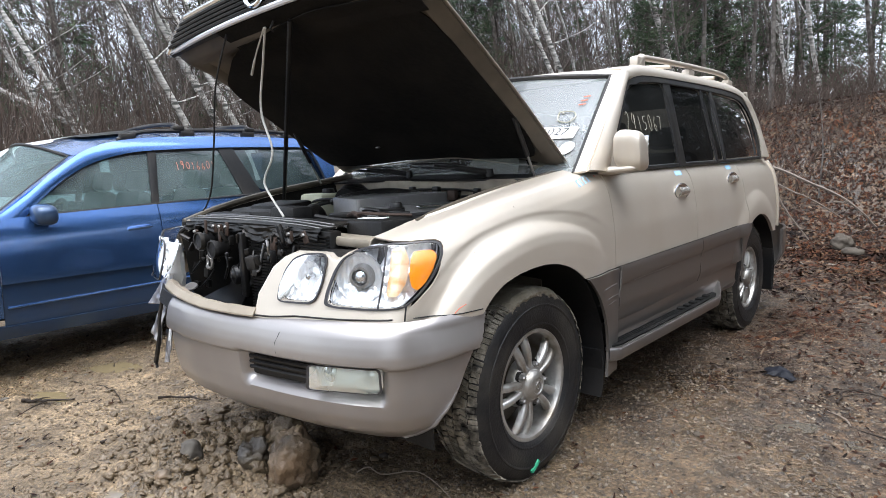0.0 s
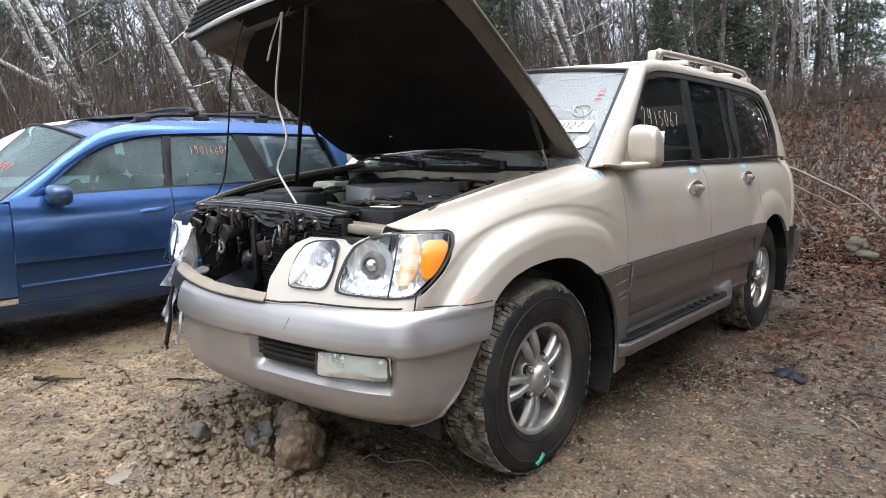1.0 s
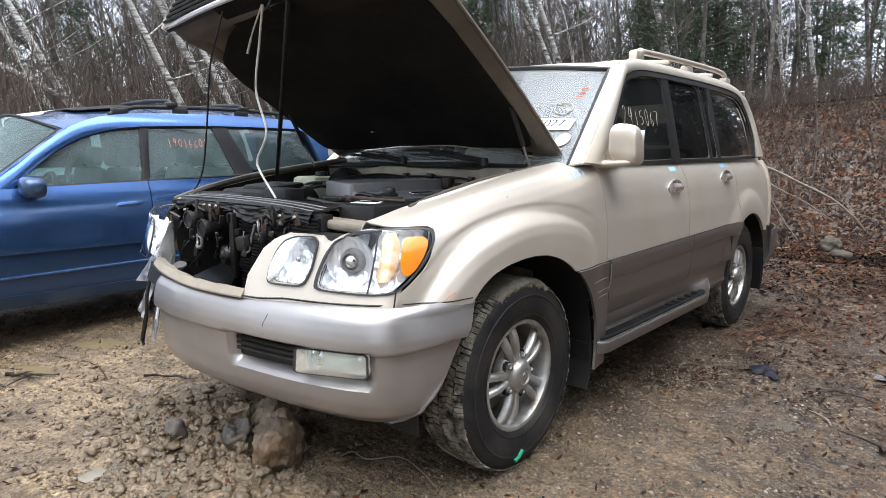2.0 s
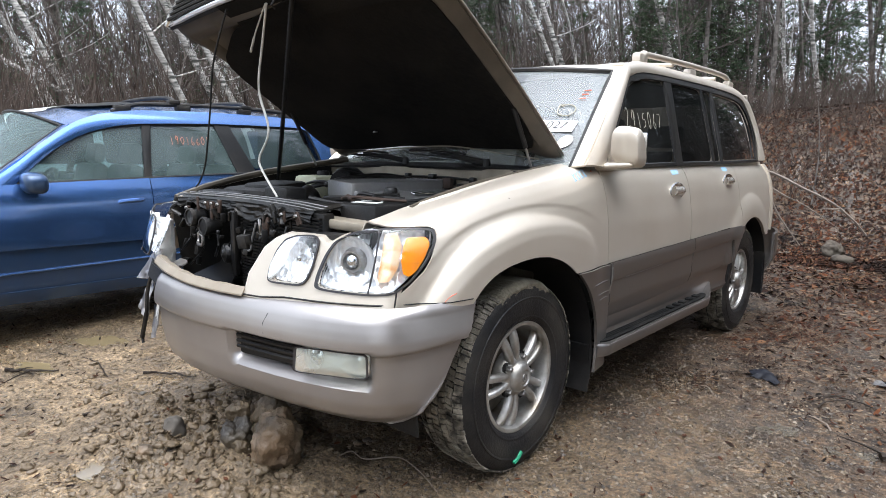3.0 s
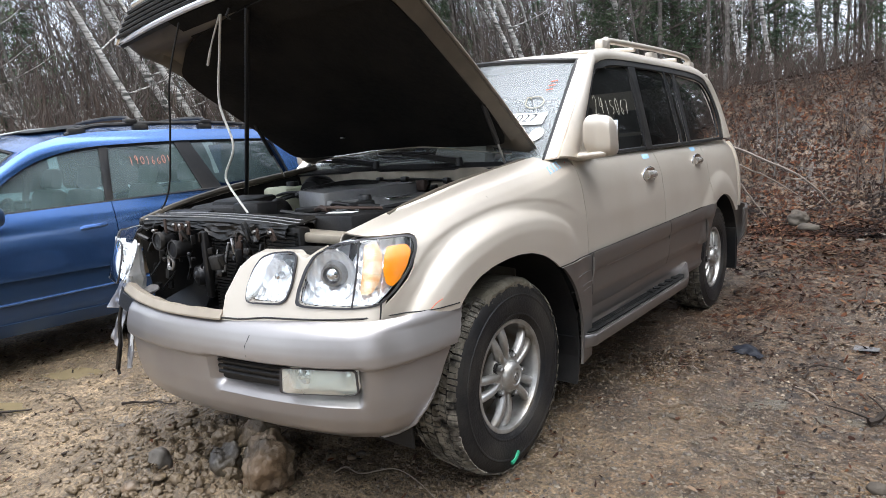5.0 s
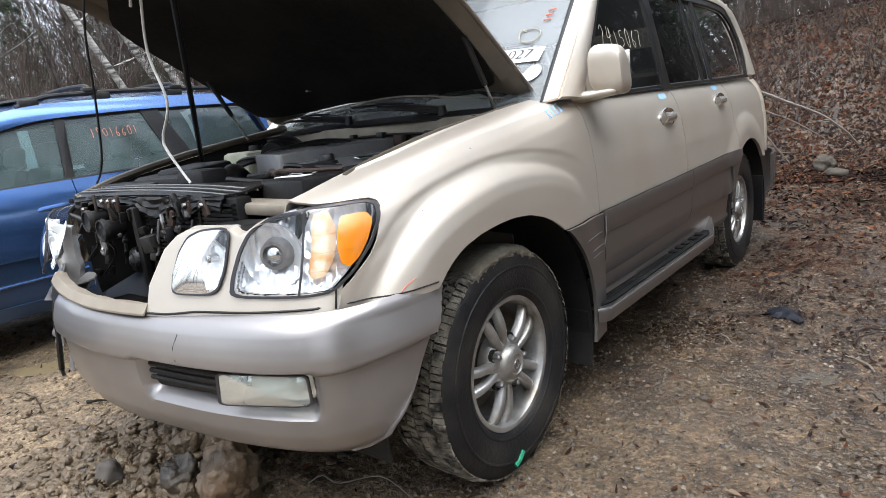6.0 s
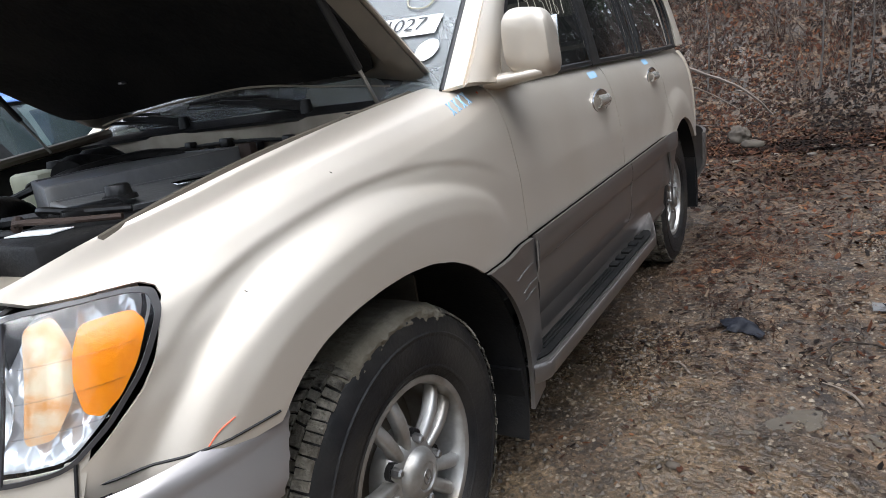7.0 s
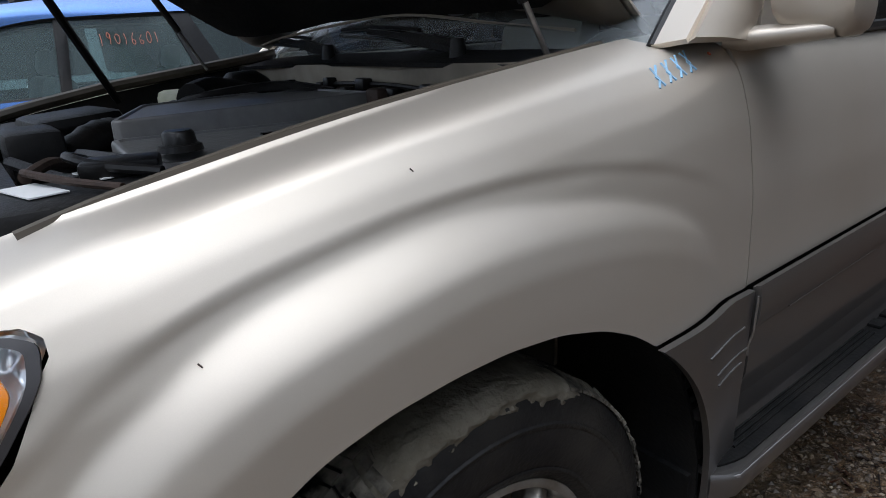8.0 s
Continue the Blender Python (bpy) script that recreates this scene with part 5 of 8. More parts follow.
part("front_beam", grid(lambda u, v: nose(-0.62 + 1.36 * u, 0.60 + 0.10 * v, -0.12 - 0.03 * _m.cos(_m.pi * (v - 0.5))), upto(0, 1, 24), upto(0, 1, 5), flip=True), M_bay, suv, thick=0.02)
for x, y, z, r in ((-0.37, -0.70, 0.972, 0.038), (-0.225, -0.715, 0.945, 0.038)):
    m = Matrix.Translation((x, y, z)) @ Matrix.Rotation(-_m.pi / 2 - 0.02, 4, "Z")
    h = part("horn", lathe([(0.0, 0.004), (r * 0.5, 0.006), (r * 0.82, 0.004), (r * 0.86, -0.006), (r * 0.92, -0.05), (r * 0.6, -0.07), (0.0, -0.072)], 28, m=m), M_wetblack, suv, "round black horn")
    part("horn_rim", lathe([(r * 0.82, 0.002), (r * 0.86, 0.010), (r, 0.010), (r * 1.04, 0.002), (r * 1.02, -0.008)], 28, m=m), M_blackdirty, h, "dull grey rim of the horn", thick=0.002)
    part("horn_stay", box((x + 0.01, y + 0.03, z + 0.055), (0.018, 0.006, 0.07), bevel=0.002), M_rust, h)
part("tow_hook", tube(spline([(-0.345, -0.68, 0.905), (-0.285, -0.70, 0.905), (-0.270, -0.70, 0.893), (-0.272, -0.70, 0.868), (-0.290, -0.70, 0.858), (-0.335, -0.69, 0.860), (-0.345, -0.68, 0.875), (-0.345, -0.68, 0.905)], 4), 0.0075, 7), M_steel, suv, "bare metal hook")
part("fan_motor", lathe([(0.0, 0.016), (0.012, 0.018), (0.022, 0.010), (0.036, 0.008), (0.042, 0.0), (0.044, -0.05)], 22, m=Matrix.Translation((-0.15, -0.665, 0.835)) @ Matrix.Rotation(-_m.pi / 2 - 0.2, 4, "Z")), M_wetblack, suv, "round black fan motor")
part("centre_stay", box((-0.075, -0.665, 0.885), (0.034, 0.022, 0.27), bevel=0.006, m=pose(0, 0, 0, 3, 4, 0)), M_wetblack, suv, "upright black stay before the radiator")
part("relay_box", box((0.03, -0.685, 0.905), (0.05, 0.035, 0.055), bevel=0.006, m=pose(0, 0, 0, 8, -6, 12)), M_blackdirty, suv)
part("relay_box", box((0.045, -0.68, 0.865), (0.03, 0.03, 0.03), bevel=0.005, m=pose(0, 0, 0, -8, 10, 12)), M_bay, suv)
part("latch", box((0.165, -0.672, 0.975), (0.038, 0.012, 0.075), bevel=0.004, m=pose(0, 0, 0, 0, 8, 0)), M_rust, suv, "rusty bonnet latch")
part("latch_claw", tube(spline([(0.15, -0.69, 1.0), (0.17, -0.70, 0.98), (0.16, -0.69, 0.95), (0.18, -0.685, 0.94)], 5), 0.006, 6), M_steel, suv)
part("latch_cable", tube(spline([(0.12, -0.685, 0.985), (0.10, -0.69, 0.93), (0.085, -0.69, 0.88), (0.05, -0.685, 0.87)], 5), 0.0045, 6), M_engine, suv)
rnd = random.Random(3)
for x, z in ((0.285, 1.02), (0.375, 1.02), (-0.27, 1.03), (-0.22, 1.03), (-0.17, 1.03), (-0.44, 1.0)):
    b = part("bracket", box((x, -0.675, z), (0.024, 0.010, rnd.uniform(0.035, 0.06)), bevel=0.003, m=pose(0, 0, 0, rnd.uniform(-12, 12), rnd.uniform(-25, 25), 0)), M_rust, suv, "rusty bracket")
    part("bolt", lathe([(0.0, 0.008), (0.006, 0.008), (0.008, 0.0)], 6, m=Matrix.Translation((x, -0.682, z + 0.01)) @ Matrix.Rotation(-_m.pi / 2, 4, "Z")), M_steel, b, smooth=False)
for k in range(34):
    x, z = rnd.uniform(-0.58, 0.36), rnd.uniform(0.72, 1.0)
    part("bracket", box((x, -0.60 - rnd.uniform(0, 0.05), z), (rnd.uniform(0.008, 0.03), rnd.uniform(0.01, 0.03), rnd.uniform(0.015, 0.05)), bevel=0.004, m=pose(0, 0, 0, rnd.uniform(-20, 20), rnd.uniform(-30, 30), rnd.uniform(-30, 30))), rnd.choice((M_bay, M_wetblack, M_blackdirty)), suv)
for k in range(30):  # clips, sensors and stays along the front of the support
    x, z = rnd.uniform(-0.58, 0.38), rnd.uniform(0.90, 1.045)
    part("bracket", box((x, -0.668 - rnd.uniform(0, 0.03), z), (rnd.uniform(0.008, 0.028), rnd.uniform(0.01, 0.025), rnd.uniform(0.012, 0.05)), bevel=0.003, m=pose(0, 0, 0, rnd.uniform(-20, 20), rnd.uniform(-35, 35), rnd.uniform(-30, 30))), rnd.choice((M_bay, M_wetblack, M_bay)), suv)
for k in range(12):
    p0 = np.array((rnd.uniform(-0.60, 0.30), -0.64, rnd.uniform(0.90, 1.02)))
    pts = [p0 + np.array((rnd.uniform(-0.05, 0.05), rnd.uniform(-0.02, 0.02), -rnd.uniform(0.03, 0.07))) * j for j in range(4)]
    part("hose", tube(spline(pts, 4), rnd.uniform(0.003, 0.007), 6), rnd.choice((M_bay, M_wetblack)), suv)
part("far_side_box", box((-0.50, -0.47, 1.045), (0.20, 0.12, 0.06), bevel=0.012, m=pose(0, 0, 0, 0, 3, 14)), M_wetblack, suv, "black plastic box beside the far fender")
part("headlamp_wiring", tube(spline([(-0.64, -0.60, 1.04), (-0.60, -0.64, 1.02), (-0.63, -0.66, 0.99), (-0.58, -0.64, 0.96)], 5), 0.010, 7), M_wetblack, suv)
# leads, pipes and caps on top of the engine
for pts, r, mt in (([(0.30, -0.33, 1.085), (0.36, -0.36, 1.10), (0.43, -0.33, 1.09), (0.50, -0.26, 1.08)], 0.008, M_wetblack),
                   ([(0.33, -0.40, 1.075), (0.40, -0.42, 1.09), (0.50, -0.38, 1.085), (0.58, -0.33, 1.08)], 0.006, M_rust),
                   ([(0.22, -0.34, 1.07), (0.30, -0.38, 1.085), (0.38, -0.42, 1.08)], 0.010, M_rust),
                   ([(-0.30, -0.02, 1.10), (-0.22, 0.02, 1.13), (-0.12, 0.20, 1.15), (0.02, 0.29, 1.13)], 0.014, M_wetblack),
                   ([(-0.40, -0.10, 1.07), (-0.34, -0.02, 1.10), (-0.30, 0.10, 1.10), (-0.36, 0.20, 1.10)], 0.012, M_wetblack),
                   ([(-0.60, 0.05, 1.08), (-0.45, 0.02, 1.11), (-0.34, 0.06, 1.11)], 0.008, M_wetblack),
                   ([(-0.20, 0.33, 1.14), (0.05, 0.325, 1.15), (0.30, 0.33, 1.145), (0.52, 0.33, 1.12)], 0.006, M_bay)):
    part("engine_hose", tube(spline(pts, 6), r, 8), mt, suv)
part("ignition_lead_holder", box((0.43, -0.30, 1.085), (0.05, 0.11, 0.025), bevel=0.006, m=pose(0, 0, 0, 0, 6, -20)), M_wetblack, suv)
part("oil_filler", lathe([(0.0, 0.034), (0.022, 0.034), (0.026, 0.030), (0.028, 0.012), (0.036, 0.010), (0.038, 0.0)], 18, m=Matrix.Translation((0.35, -0.19, 1.085)) @ Matrix.Rotation(-_m.pi / 2, 4, "Y")), M_wetblack, suv, "black oil filler cap")
for x, z, w in ((-0.30, 1.14, 0.05), (-0.05, 1.15, 0.03), (0.12, 1.15, 0.04), (0.24, 1.13, 0.05), (0.38, 1.14, 0.03)):
    part("firewall_fitting", box((x, 0.318, z), (w, 0.03, 0.03), bevel=0.006, m=pose(0, 0, 0, 0, 14 * x, 0)), M_wetblack, suv)

# wipers
for sg, piv, tip in ((1, (0.42, 0.37, 1.225), (-0.14, 0.40, 1.262)), (-1, (-0.10, 0.35, 1.228), (-0.68, 0.42, 1.256))):
    wp = part("wiper", tube(spline([piv, np.array(piv) * 0.6 + np.array(tip) * 0.4 + np.array((0, 0, 0.016)), np.array(piv) * 0.35 + np.array(tip) * 0.65 + np.array((0, -0.005, 0.022))], 5), [0.016] * 5 + [0.008] * 6, 7), M_black, suv, "black windscreen wiper")
    part("blade", tube([np.array(piv) * (1 - k) + np.array(tip) * k + np.array((0, 0.03, 0.005)) for k in upto(0.28, 1.05, 8)], 0.007, 6), M_black, wp)
    part("blade_frame", tube(spline([np.array(piv) * (1 - k) + np.array(tip) * k + np.array((0, 0.02, 0.02 + 0.012 * _m.sin(_m.pi * k))) for k in upto(0.3, 1.0, 6)], 3), 0.005, 6), M_black, wp)
    part("wiper_pivot", lathe([(0.0, 0.02), (0.015, 0.018), (0.02, -0.02)], 12, m=Matrix.Translation(piv) @ Matrix.Rotation(-_m.pi / 2, 4, "Y")), M_black, wp)

# seats, wheel and dash behind the glass
for x, y, mt in ((0.40, 1.38, M_seat), (-0.40, 1.38, M_seat), (0.42, 2.30, M_seat), (0, 2.30, M_seat), (-0.42, 2.30, M_seat)):
    st = part("car_seat", box((x, y - 0.18, 0.72), (0.48, 0.52, 0.16), bevel=0.05), mt, suv, "tan leather car seat")
    part("seat_back", box((x, y + 0.10, 1.02), (0.46, 0.14, 0.60), bevel=0.05, m=pose(0, 0, 0, -14)), mt, st)
    part("head_rest", box((x, y + 0.20, 1.42), (0.26, 0.10, 0.16), bevel=0.04, m=pose(0, 0, 0, -14)), mt, st)
part("dashboard", box((0, 0.66, 1.06), (1.44, 0.34, 0.20), bevel=0.05), M_seatdark, suv)
part("steering_wheel", tube([(0.38 + 0.18 * _m.cos(t), 0.92 + 0.07 * _m.sin(t), 1.08 + 0.16 * _m.sin(t)) for t in upto(0, 2 * _m.pi, 26)], 0.016, 8), M_seatdark, suv)
part("cabin_floor", box((0, 2.1, 0.55), (1.7, 3.0, 0.05)), M_seatdark, suv)
both("door_trim", grid(lambda y, z: (0.84, y, z), upto(0.55, 3.4, 6), upto(0.5, 1.19, 4)), M_seatdark, suv, thick=0.02)
part("headliner", grid(lambda x, y: (x * 0.66, y, 1.70), upto(-1, 1, 4), upto(1.15, 3.15, 6)), M_seatgrey, suv, thick=0.01)


# ---- marks and stickers on the car ----
def on_screen(x, z, lift=0.006):
    v = (z - 1.205) / 0.50
    w = 0.815 * (1 - v) + 0.71 * v
    return Vector(screen_point(x / w, v, lift))


def stroke(name, pts, r, mt, parent, label):
    return part(name, tube(pts, r, 5), mt, parent, label)


def screen_card(name, outline, mt, label, lift=0.008):
    return part(name, patch(outline, lambda x, z, d: on_screen(x, z, lift), 3, flip=False), mt, suv, label)


screen_card("stock_label", rounded([(0.50, 1.372), (0.50, 1.428), (0.715, 1.428), (0.715, 1.372)], 3, 0.02), M_white, "white paper label with black number")
screen_card("round_label", [(0.715 + 0.032 * _m.cos(t), 1.325 + 0.030 * _m.sin(t)) for t in upto(0, 2 * _m.pi, 19)[:-1]], M_white, "pale round label")
cu = bpy.data.curves.new("label_number", "FONT")
cu.body, cu.size, cu.align_x, cu.align_y = "1027", 0.066, "CENTER", "CENTER"
tmp = bpy.data.objects.new("label_number", cu)
scene.collection.objects.link(tmp)
dg = bpy.context.evaluated_depsgraph_get()
me_txt = bpy.data.meshes.new_from_object(tmp.evaluated_get(dg))
bpy.data.objects.remove(tmp)
for v in me_txt.vertices:
    q = on_screen(0.612 + v.co.x, 1.400 + v.co.y * 0.78, 0.012)
    v.co = q
me_txt.materials.append(M_ink)
txt = new("label_number", me_txt)
txt.parent = suv
tagged(txt, "black printed number 1027")
stroke("window_scribble", spline([on_screen(0.60, 1.50), on_screen(0.575, 1.508), on_screen(0.59, 1.465), on_screen(0.645, 1.455), on_screen(0.665, 1.485), on_screen(0.635, 1.51), on_screen(0.58, 1.508)], 4), 0.0026, M_whitechalk, suv, "pale loop drawn on the windscreen")
for k in range(3):
    stroke("red_mark", [on_screen(0.645, 1.545 + 0.022 * k), on_screen(0.675, 1.55 + 0.022 * k)], 0.0026, M_redchalk, suv, "red marker bars on the windscreen")
DIGITS = {"0": [(0.5, 1), (0.1, 0.7), (0.15, 0.2), (0.5, 0), (0.8, 0.4), (0.75, 0.85), (0.45, 1)], "1": [(0.4, 1), (0.45, 0.5), (0.4, 0)], "2": [(0.05, 0.8), (0.4, 1), (0.7, 0.75), (0.3, 0.3), (0, 0), (0.8, 0.05)],
          "4": [(0.3, 1), (0.05, 0.45), (0.75, 0.5), (0.6, 0.95), (0.55, 0)], "5": [(0.75, 1), (0.2, 0.95), (0.15, 0.6), (0.6, 0.55), (0.7, 0.2), (0.1, 0)], "6": [(0.6, 1), (0.2, 0.6), (0.15, 0.15), (0.5, 0), (0.7, 0.3), (0.25, 0.45)],
          "7": [(0, 1), (0.8, 0.95), (0.45, 0.4), (0.35, 0)], "9": [(0.7, 0.8), (0.35, 1), (0.15, 0.7), (0.5, 0.5), (0.7, 0.85), (0.6, 0.3), (0.5, 0)]}


def written(name, text, at, width, mt, parent, label, r, seed):
    """Hand-drawn digits, each a stroke of its own, on a surface at(u, v)."""
    rr = random.Random(seed)
    for k, c in enumerate(text):
        up, sc = rr.uniform(-0.08, 0.08), rr.uniform(0.85, 1.1)
        pts = [at((k + 0.72 * u + rr.uniform(-0.03, 0.03)) * width, up + v * sc) for u, v in DIGITS[c]]
        part(name, tube(spline(pts, 4), r, 5), mt, parent, label)


written("window_mark", "2415067", lambda u, v: (glass_x(1.42 + 0.085 * v) + 0.003, 0.985 + u, 1.42 + 0.085 * v), 0.066, M_whitechalk, suv, "pale handwritten digits on the side window", 0.0013, 8)
for k in range(8):
    y = 0.39 + 0.015 * k
    stroke("blue_mark", [(fender_x(y + dy, z) + 0.0005, y + dy, z) for dy, z in ((0, 1.152 + 0.003 * k), (0.010 * (-1) ** k, 1.165 + 0.003 * k), (0.004, 1.182 + 0.003 * k))], 0.0022, M_bluechalk, suv, "blue marker strokes on the fender")
for y, z in ((0.575, 1.197), (0.515, 1.214)):
    stroke("orange_mark", [(fender_x(y - 0.02, z) + 0.0005, y - 0.025, z), (fender_x(y - 0.01, z) + 0.0005, y - 0.008, z - 0.012)], 0.003, M_redchalk, suv, "orange marker tick on the fender")
for y, z in ((1.50, 1.185), (2.40, 1.20)):
    part("blue_tape", patch([(y - 0.05, z - 0.014), (y - 0.05, z + 0.012), (y + 0.05, z + 0.014), (y + 0.05, z - 0.010)], lambda a, b, d: (door_x(a, b) + 0.002, a, b), 2, flip=False), M_bluechalk, suv, "blue marker patch below the window")
for y0, z0, z1 in ((0.606, 0.64, 0.765), (1.652, 0.66, 0.79)):
    stroke("door_edge_chip", [(door_x(y0, z) + 0.026 - (0.006 if z < 0.69 else 0), y0, z) for z in upto(z0, z1, 6)], 0.003, M_steel, suv, "bright chipped edge of the door cladding")
for y0, y1, z in ((0.43, 0.58, 0.705), (0.47, 0.60, 0.655), (0.62, 0.95, 0.715), (0.48, 0.585, 0.63), (0.75, 1.2, 0.70)):
    stroke("scratch", [((fender_x(max(y, 0.3), z) + 0.021) if y < 0.604 else (door_x(y, z) + 0.025), y, z + 0.02 * (y - y0)) for y in upto(y0, y1, 5)], 0.0020, M_steel, suv, "pale scratch in the grey cladding")
stroke("red_scribble", spline([(fender_x(y, z) + 0.0008, y, z) for y, z in ((-0.50, 0.778), (-0.48, 0.793), (-0.455, 0.803))], 5), 0.0012, M_redchalk, suv, "thin red pencil line on the fender")
for k in range(5):
    stroke("bumper_mark", [bump_point(bump_s(0.50) + 0.018 * k, 0.725 + 0.008 * (k % 2), 0.003), bump_point(bump_s(0.51) + 0.018 * k, 0.735 - 0.008 * (k % 2), 0.003)], 0.0025, M_bluechalk, suv, "blue marker strokes on the bumper")
stroke("tyre_mark", [(0.919, -0.06 + d, 0.05 + e) for d, e in ((0, 0), (0.03, 0.012), (0.05, 0.03))], 0.009, M_greenchalk, suv, "green crayon tick on the tyre")

for y, z in ((-0.355, 0.962), (-0.08, 1.10)):
    part("stone_chip", tube([(fender_x(y, z) + 0.0005, y, z), (fender_x(y + 0.003, z - 0.003) + 0.0005, y + 0.003, z - 0.004)], 0.0010, 5), M_rust, suv, "small dark stone chip in the paint")


# ---- ground ----
def bank(x, y):
    """Height of the wooded bank behind the cars."""
    y0 = 7.4 + 0.35 * _m.sin(x * 0.7) + max(0.0, -x - 2.5) * 0.25
    t = min(max((y - y0) / 4.6, 0.0), 1.0)
    return (2.35 + 0.10 * min(max(x, -6), 8)) * t * t * (3 - 2 * t) + 0.02 * max(0, y - y0 - 4.6)


POOLS = [(-0.27, -1.11, 0.13, 0.08, 0.5), (-1.97, -0.93, 0.22, 0.07, 0.5), (-2.28, -0.46, 0.24, 0.10, 0.4), (-0.62, -1.52, 0.16, 0.07, 0.3), (1.50, 1.02, 0.20, 0.07, 0.7), (1.82, 1.02, 0.17, 0.08, 0.5), (2.0, 2.5, 0.25, 0.12, 0.3)]


def in_pool(q, x, y):
    """How far a point lies from the middle of a hollow: 1 at its rim."""
    dx, dy, c, k = x - q[0], y - q[1], _m.cos(q[4]), _m.sin(q[4])
    return _m.hypot((dx * c + dy * k) / q[2], (dy * c - dx * k) / q[3])


def ground_z(x, y):
    p = Vector((x, y, 0))
    b = bank(x, y)
    h = b + 0.05 * noise.noise(p * 0.35) + 0.025 * noise.noise(p * 1.3 + Vector((3, 1, 0))) + 0.012 * noise.noise(p * 5.0) + (0.007 + 0.03 * min(b, 1.0)) * noise.noise(p * 14.0) + 0.005 * noise.noise(p * 30.0)
    # churned mud before the cars: rounded lumps with creases between
    left = min(1.0, max(0.0, (1.0 - x) / 0.8)) * min(1.0, max(0.0, (2.0 - y) / 1.5))
    if left > 0:
        churn = 0.35 + 0.65 * min(1.0, max(0.0, 0.5 + 1.4 * noise.noise(p * 1.1 + Vector((9, 2, 0)))))
        h += left * churn * (0.040 * abs(noise.noise(p * 3.3 + Vector((1, 7, 0)))) + 0.030 * abs(noise.noise(p * 8.0 + Vector((4, 4, 0)))) + 0.016 * abs(noise.noise(p * 19.0)) - 0.020)
    # soft heap of clods before the bumper
    d = _m.hypot((x + 0.25) / 0.62, (y + 0.76) / 0.36)
    if d < 1.4:
        k = max(0.0, 1 - d / 1.4)
        h += k * (0.035 + 0.13 * abs(noise.noise(p * 6.0)) + 0.075 * abs(noise.noise(p * 14.0 + Vector((5, 0, 0)))) + 0.03 * noise.noise(p * 30.0))
    for q in POOLS:
        e = in_pool(q, x, y)
        if e < 1.6:
            h -= (0.022 if q[0] < 1 else 0.010) * max(0.0, 1 - (e / 1.6) ** 2)
    for wx, wy in ((0.8, 0), (0.8, 2.85), (-0.8, 0), (-0.8, 2.85)):
        q = _m.hypot((x - wx) / 0.30, (y - wy) / 0.42)
        if q < 1.5:
            k = min(1.0, (1.5 - q) / 0.6)
            h = h * (1 - k) + 0.006 * k
    return h


def axis_steps(lo, a, c, d, b, hi, fine, grow):
    """Mesh lines from lo to hi: fine from a to b, finer still from c to d, wider outside."""
    mid = list(np.arange(a, c, fine)) + list(np.arange(c, d, fine * 0.52)) + list(np.arange(d, b, fine))
    out, s, v = [], fine, b
    while v < hi:
        out.append(v)
        s *= grow
        v += s
    pre, s, v = [], fine, a - fine
    while v > lo:
        pre.append(v)
        s *= grow
        v -= s
    return [lo, *pre[::-1], *mid, *out, hi]


M_mud = mat("wet_sandy_mud", (0.205, 0.148, 0.087), 0.5, dark=(0.082, 0.058, 0.034), scale=11, spread=0.45, bump=0.9, bscale=38, big=(0.120, 0.087, 0.052), bigscale=0.8)
# the soil turns to dark leaf mould towards the bank and the side of the car
_nt = M_mud.node_tree
_b = _nt.nodes["Principled BSDF"]
_col = _b.inputs["Base Color"].links[0].from_socket
_tc = _nt.nodes.new("ShaderNodeTexCoord")
_xyz = _nt.nodes.new("ShaderNodeSeparateXYZ")
_nt.links.new(_tc.outputs["Object"], _xyz.inputs[0])
_sum = _nt.nodes.new("ShaderNodeMath")
_sum.operation = "MULTIPLY_ADD"
_sum.inputs[1].default_value = 0.6
_nt.links.new(_xyz.outputs["X"], _sum.inputs[0])
_nt.links.new(_xyz.outputs["Y"], _sum.inputs[2])
_ns = _nt.nodes.new("ShaderNodeTexNoise")
_ns.inputs["Scale"].default_value, _ns.inputs["Detail"].default_value = 1.1, 6
_nt.links.new(_tc.outputs["Object"], _ns.inputs["Vector"])
_wob = _nt.nodes.new("ShaderNodeMath")
_wob.operation = "MULTIPLY_ADD"
_wob.inputs[1].default_value = 4.0
_nt.links.new(_ns.outputs["Fac"], _wob.inputs[0])
_nt.links.new(_sum.outputs[0], _wob.inputs[2])
_mr = _nt.nodes.new("ShaderNodeMapRange")
_mr.inputs["From Min"].default_value, _mr.inputs["From Max"].default_value = 1.7, 4.0
_nt.links.new(_wob.outputs[0], _mr.inputs["Value"])
_mx = _nt.nodes.new("ShaderNodeMix")
_mx.data_type = "RGBA"
_mould = _nt.nodes.new("ShaderNodeValToRGB")
_mould.color_ramp.elements[0].position, _mould.color_ramp.elements[1].position = 0.35, 0.65
_mould.color_ramp.elements[0].color, _mould.color_ramp.elements[1].color = (0.016, 0.0095, 0.0055, 1), (0.082, 0.050, 0.026, 1)
_n2 = _nt.nodes.new("ShaderNodeTexNoise")
_n2.inputs["Scale"].default_value, _n2.inputs["Detail"].default_value = 14, 6
_nt.links.new(_tc.outputs["Object"], _n2.inputs["Vector"])
_nt.links.new(_n2.outputs["Fac"], _mould.inputs[0])
_nt.links.new(_mr.outputs[0], _mx.inputs[0])
_nt.links.new(_col, _mx.inputs[6])
_nt.links.new(_mould.outputs[0], _mx.inputs[7])
_ng = _nt.nodes.new("ShaderNodeTexNoise")  # grit
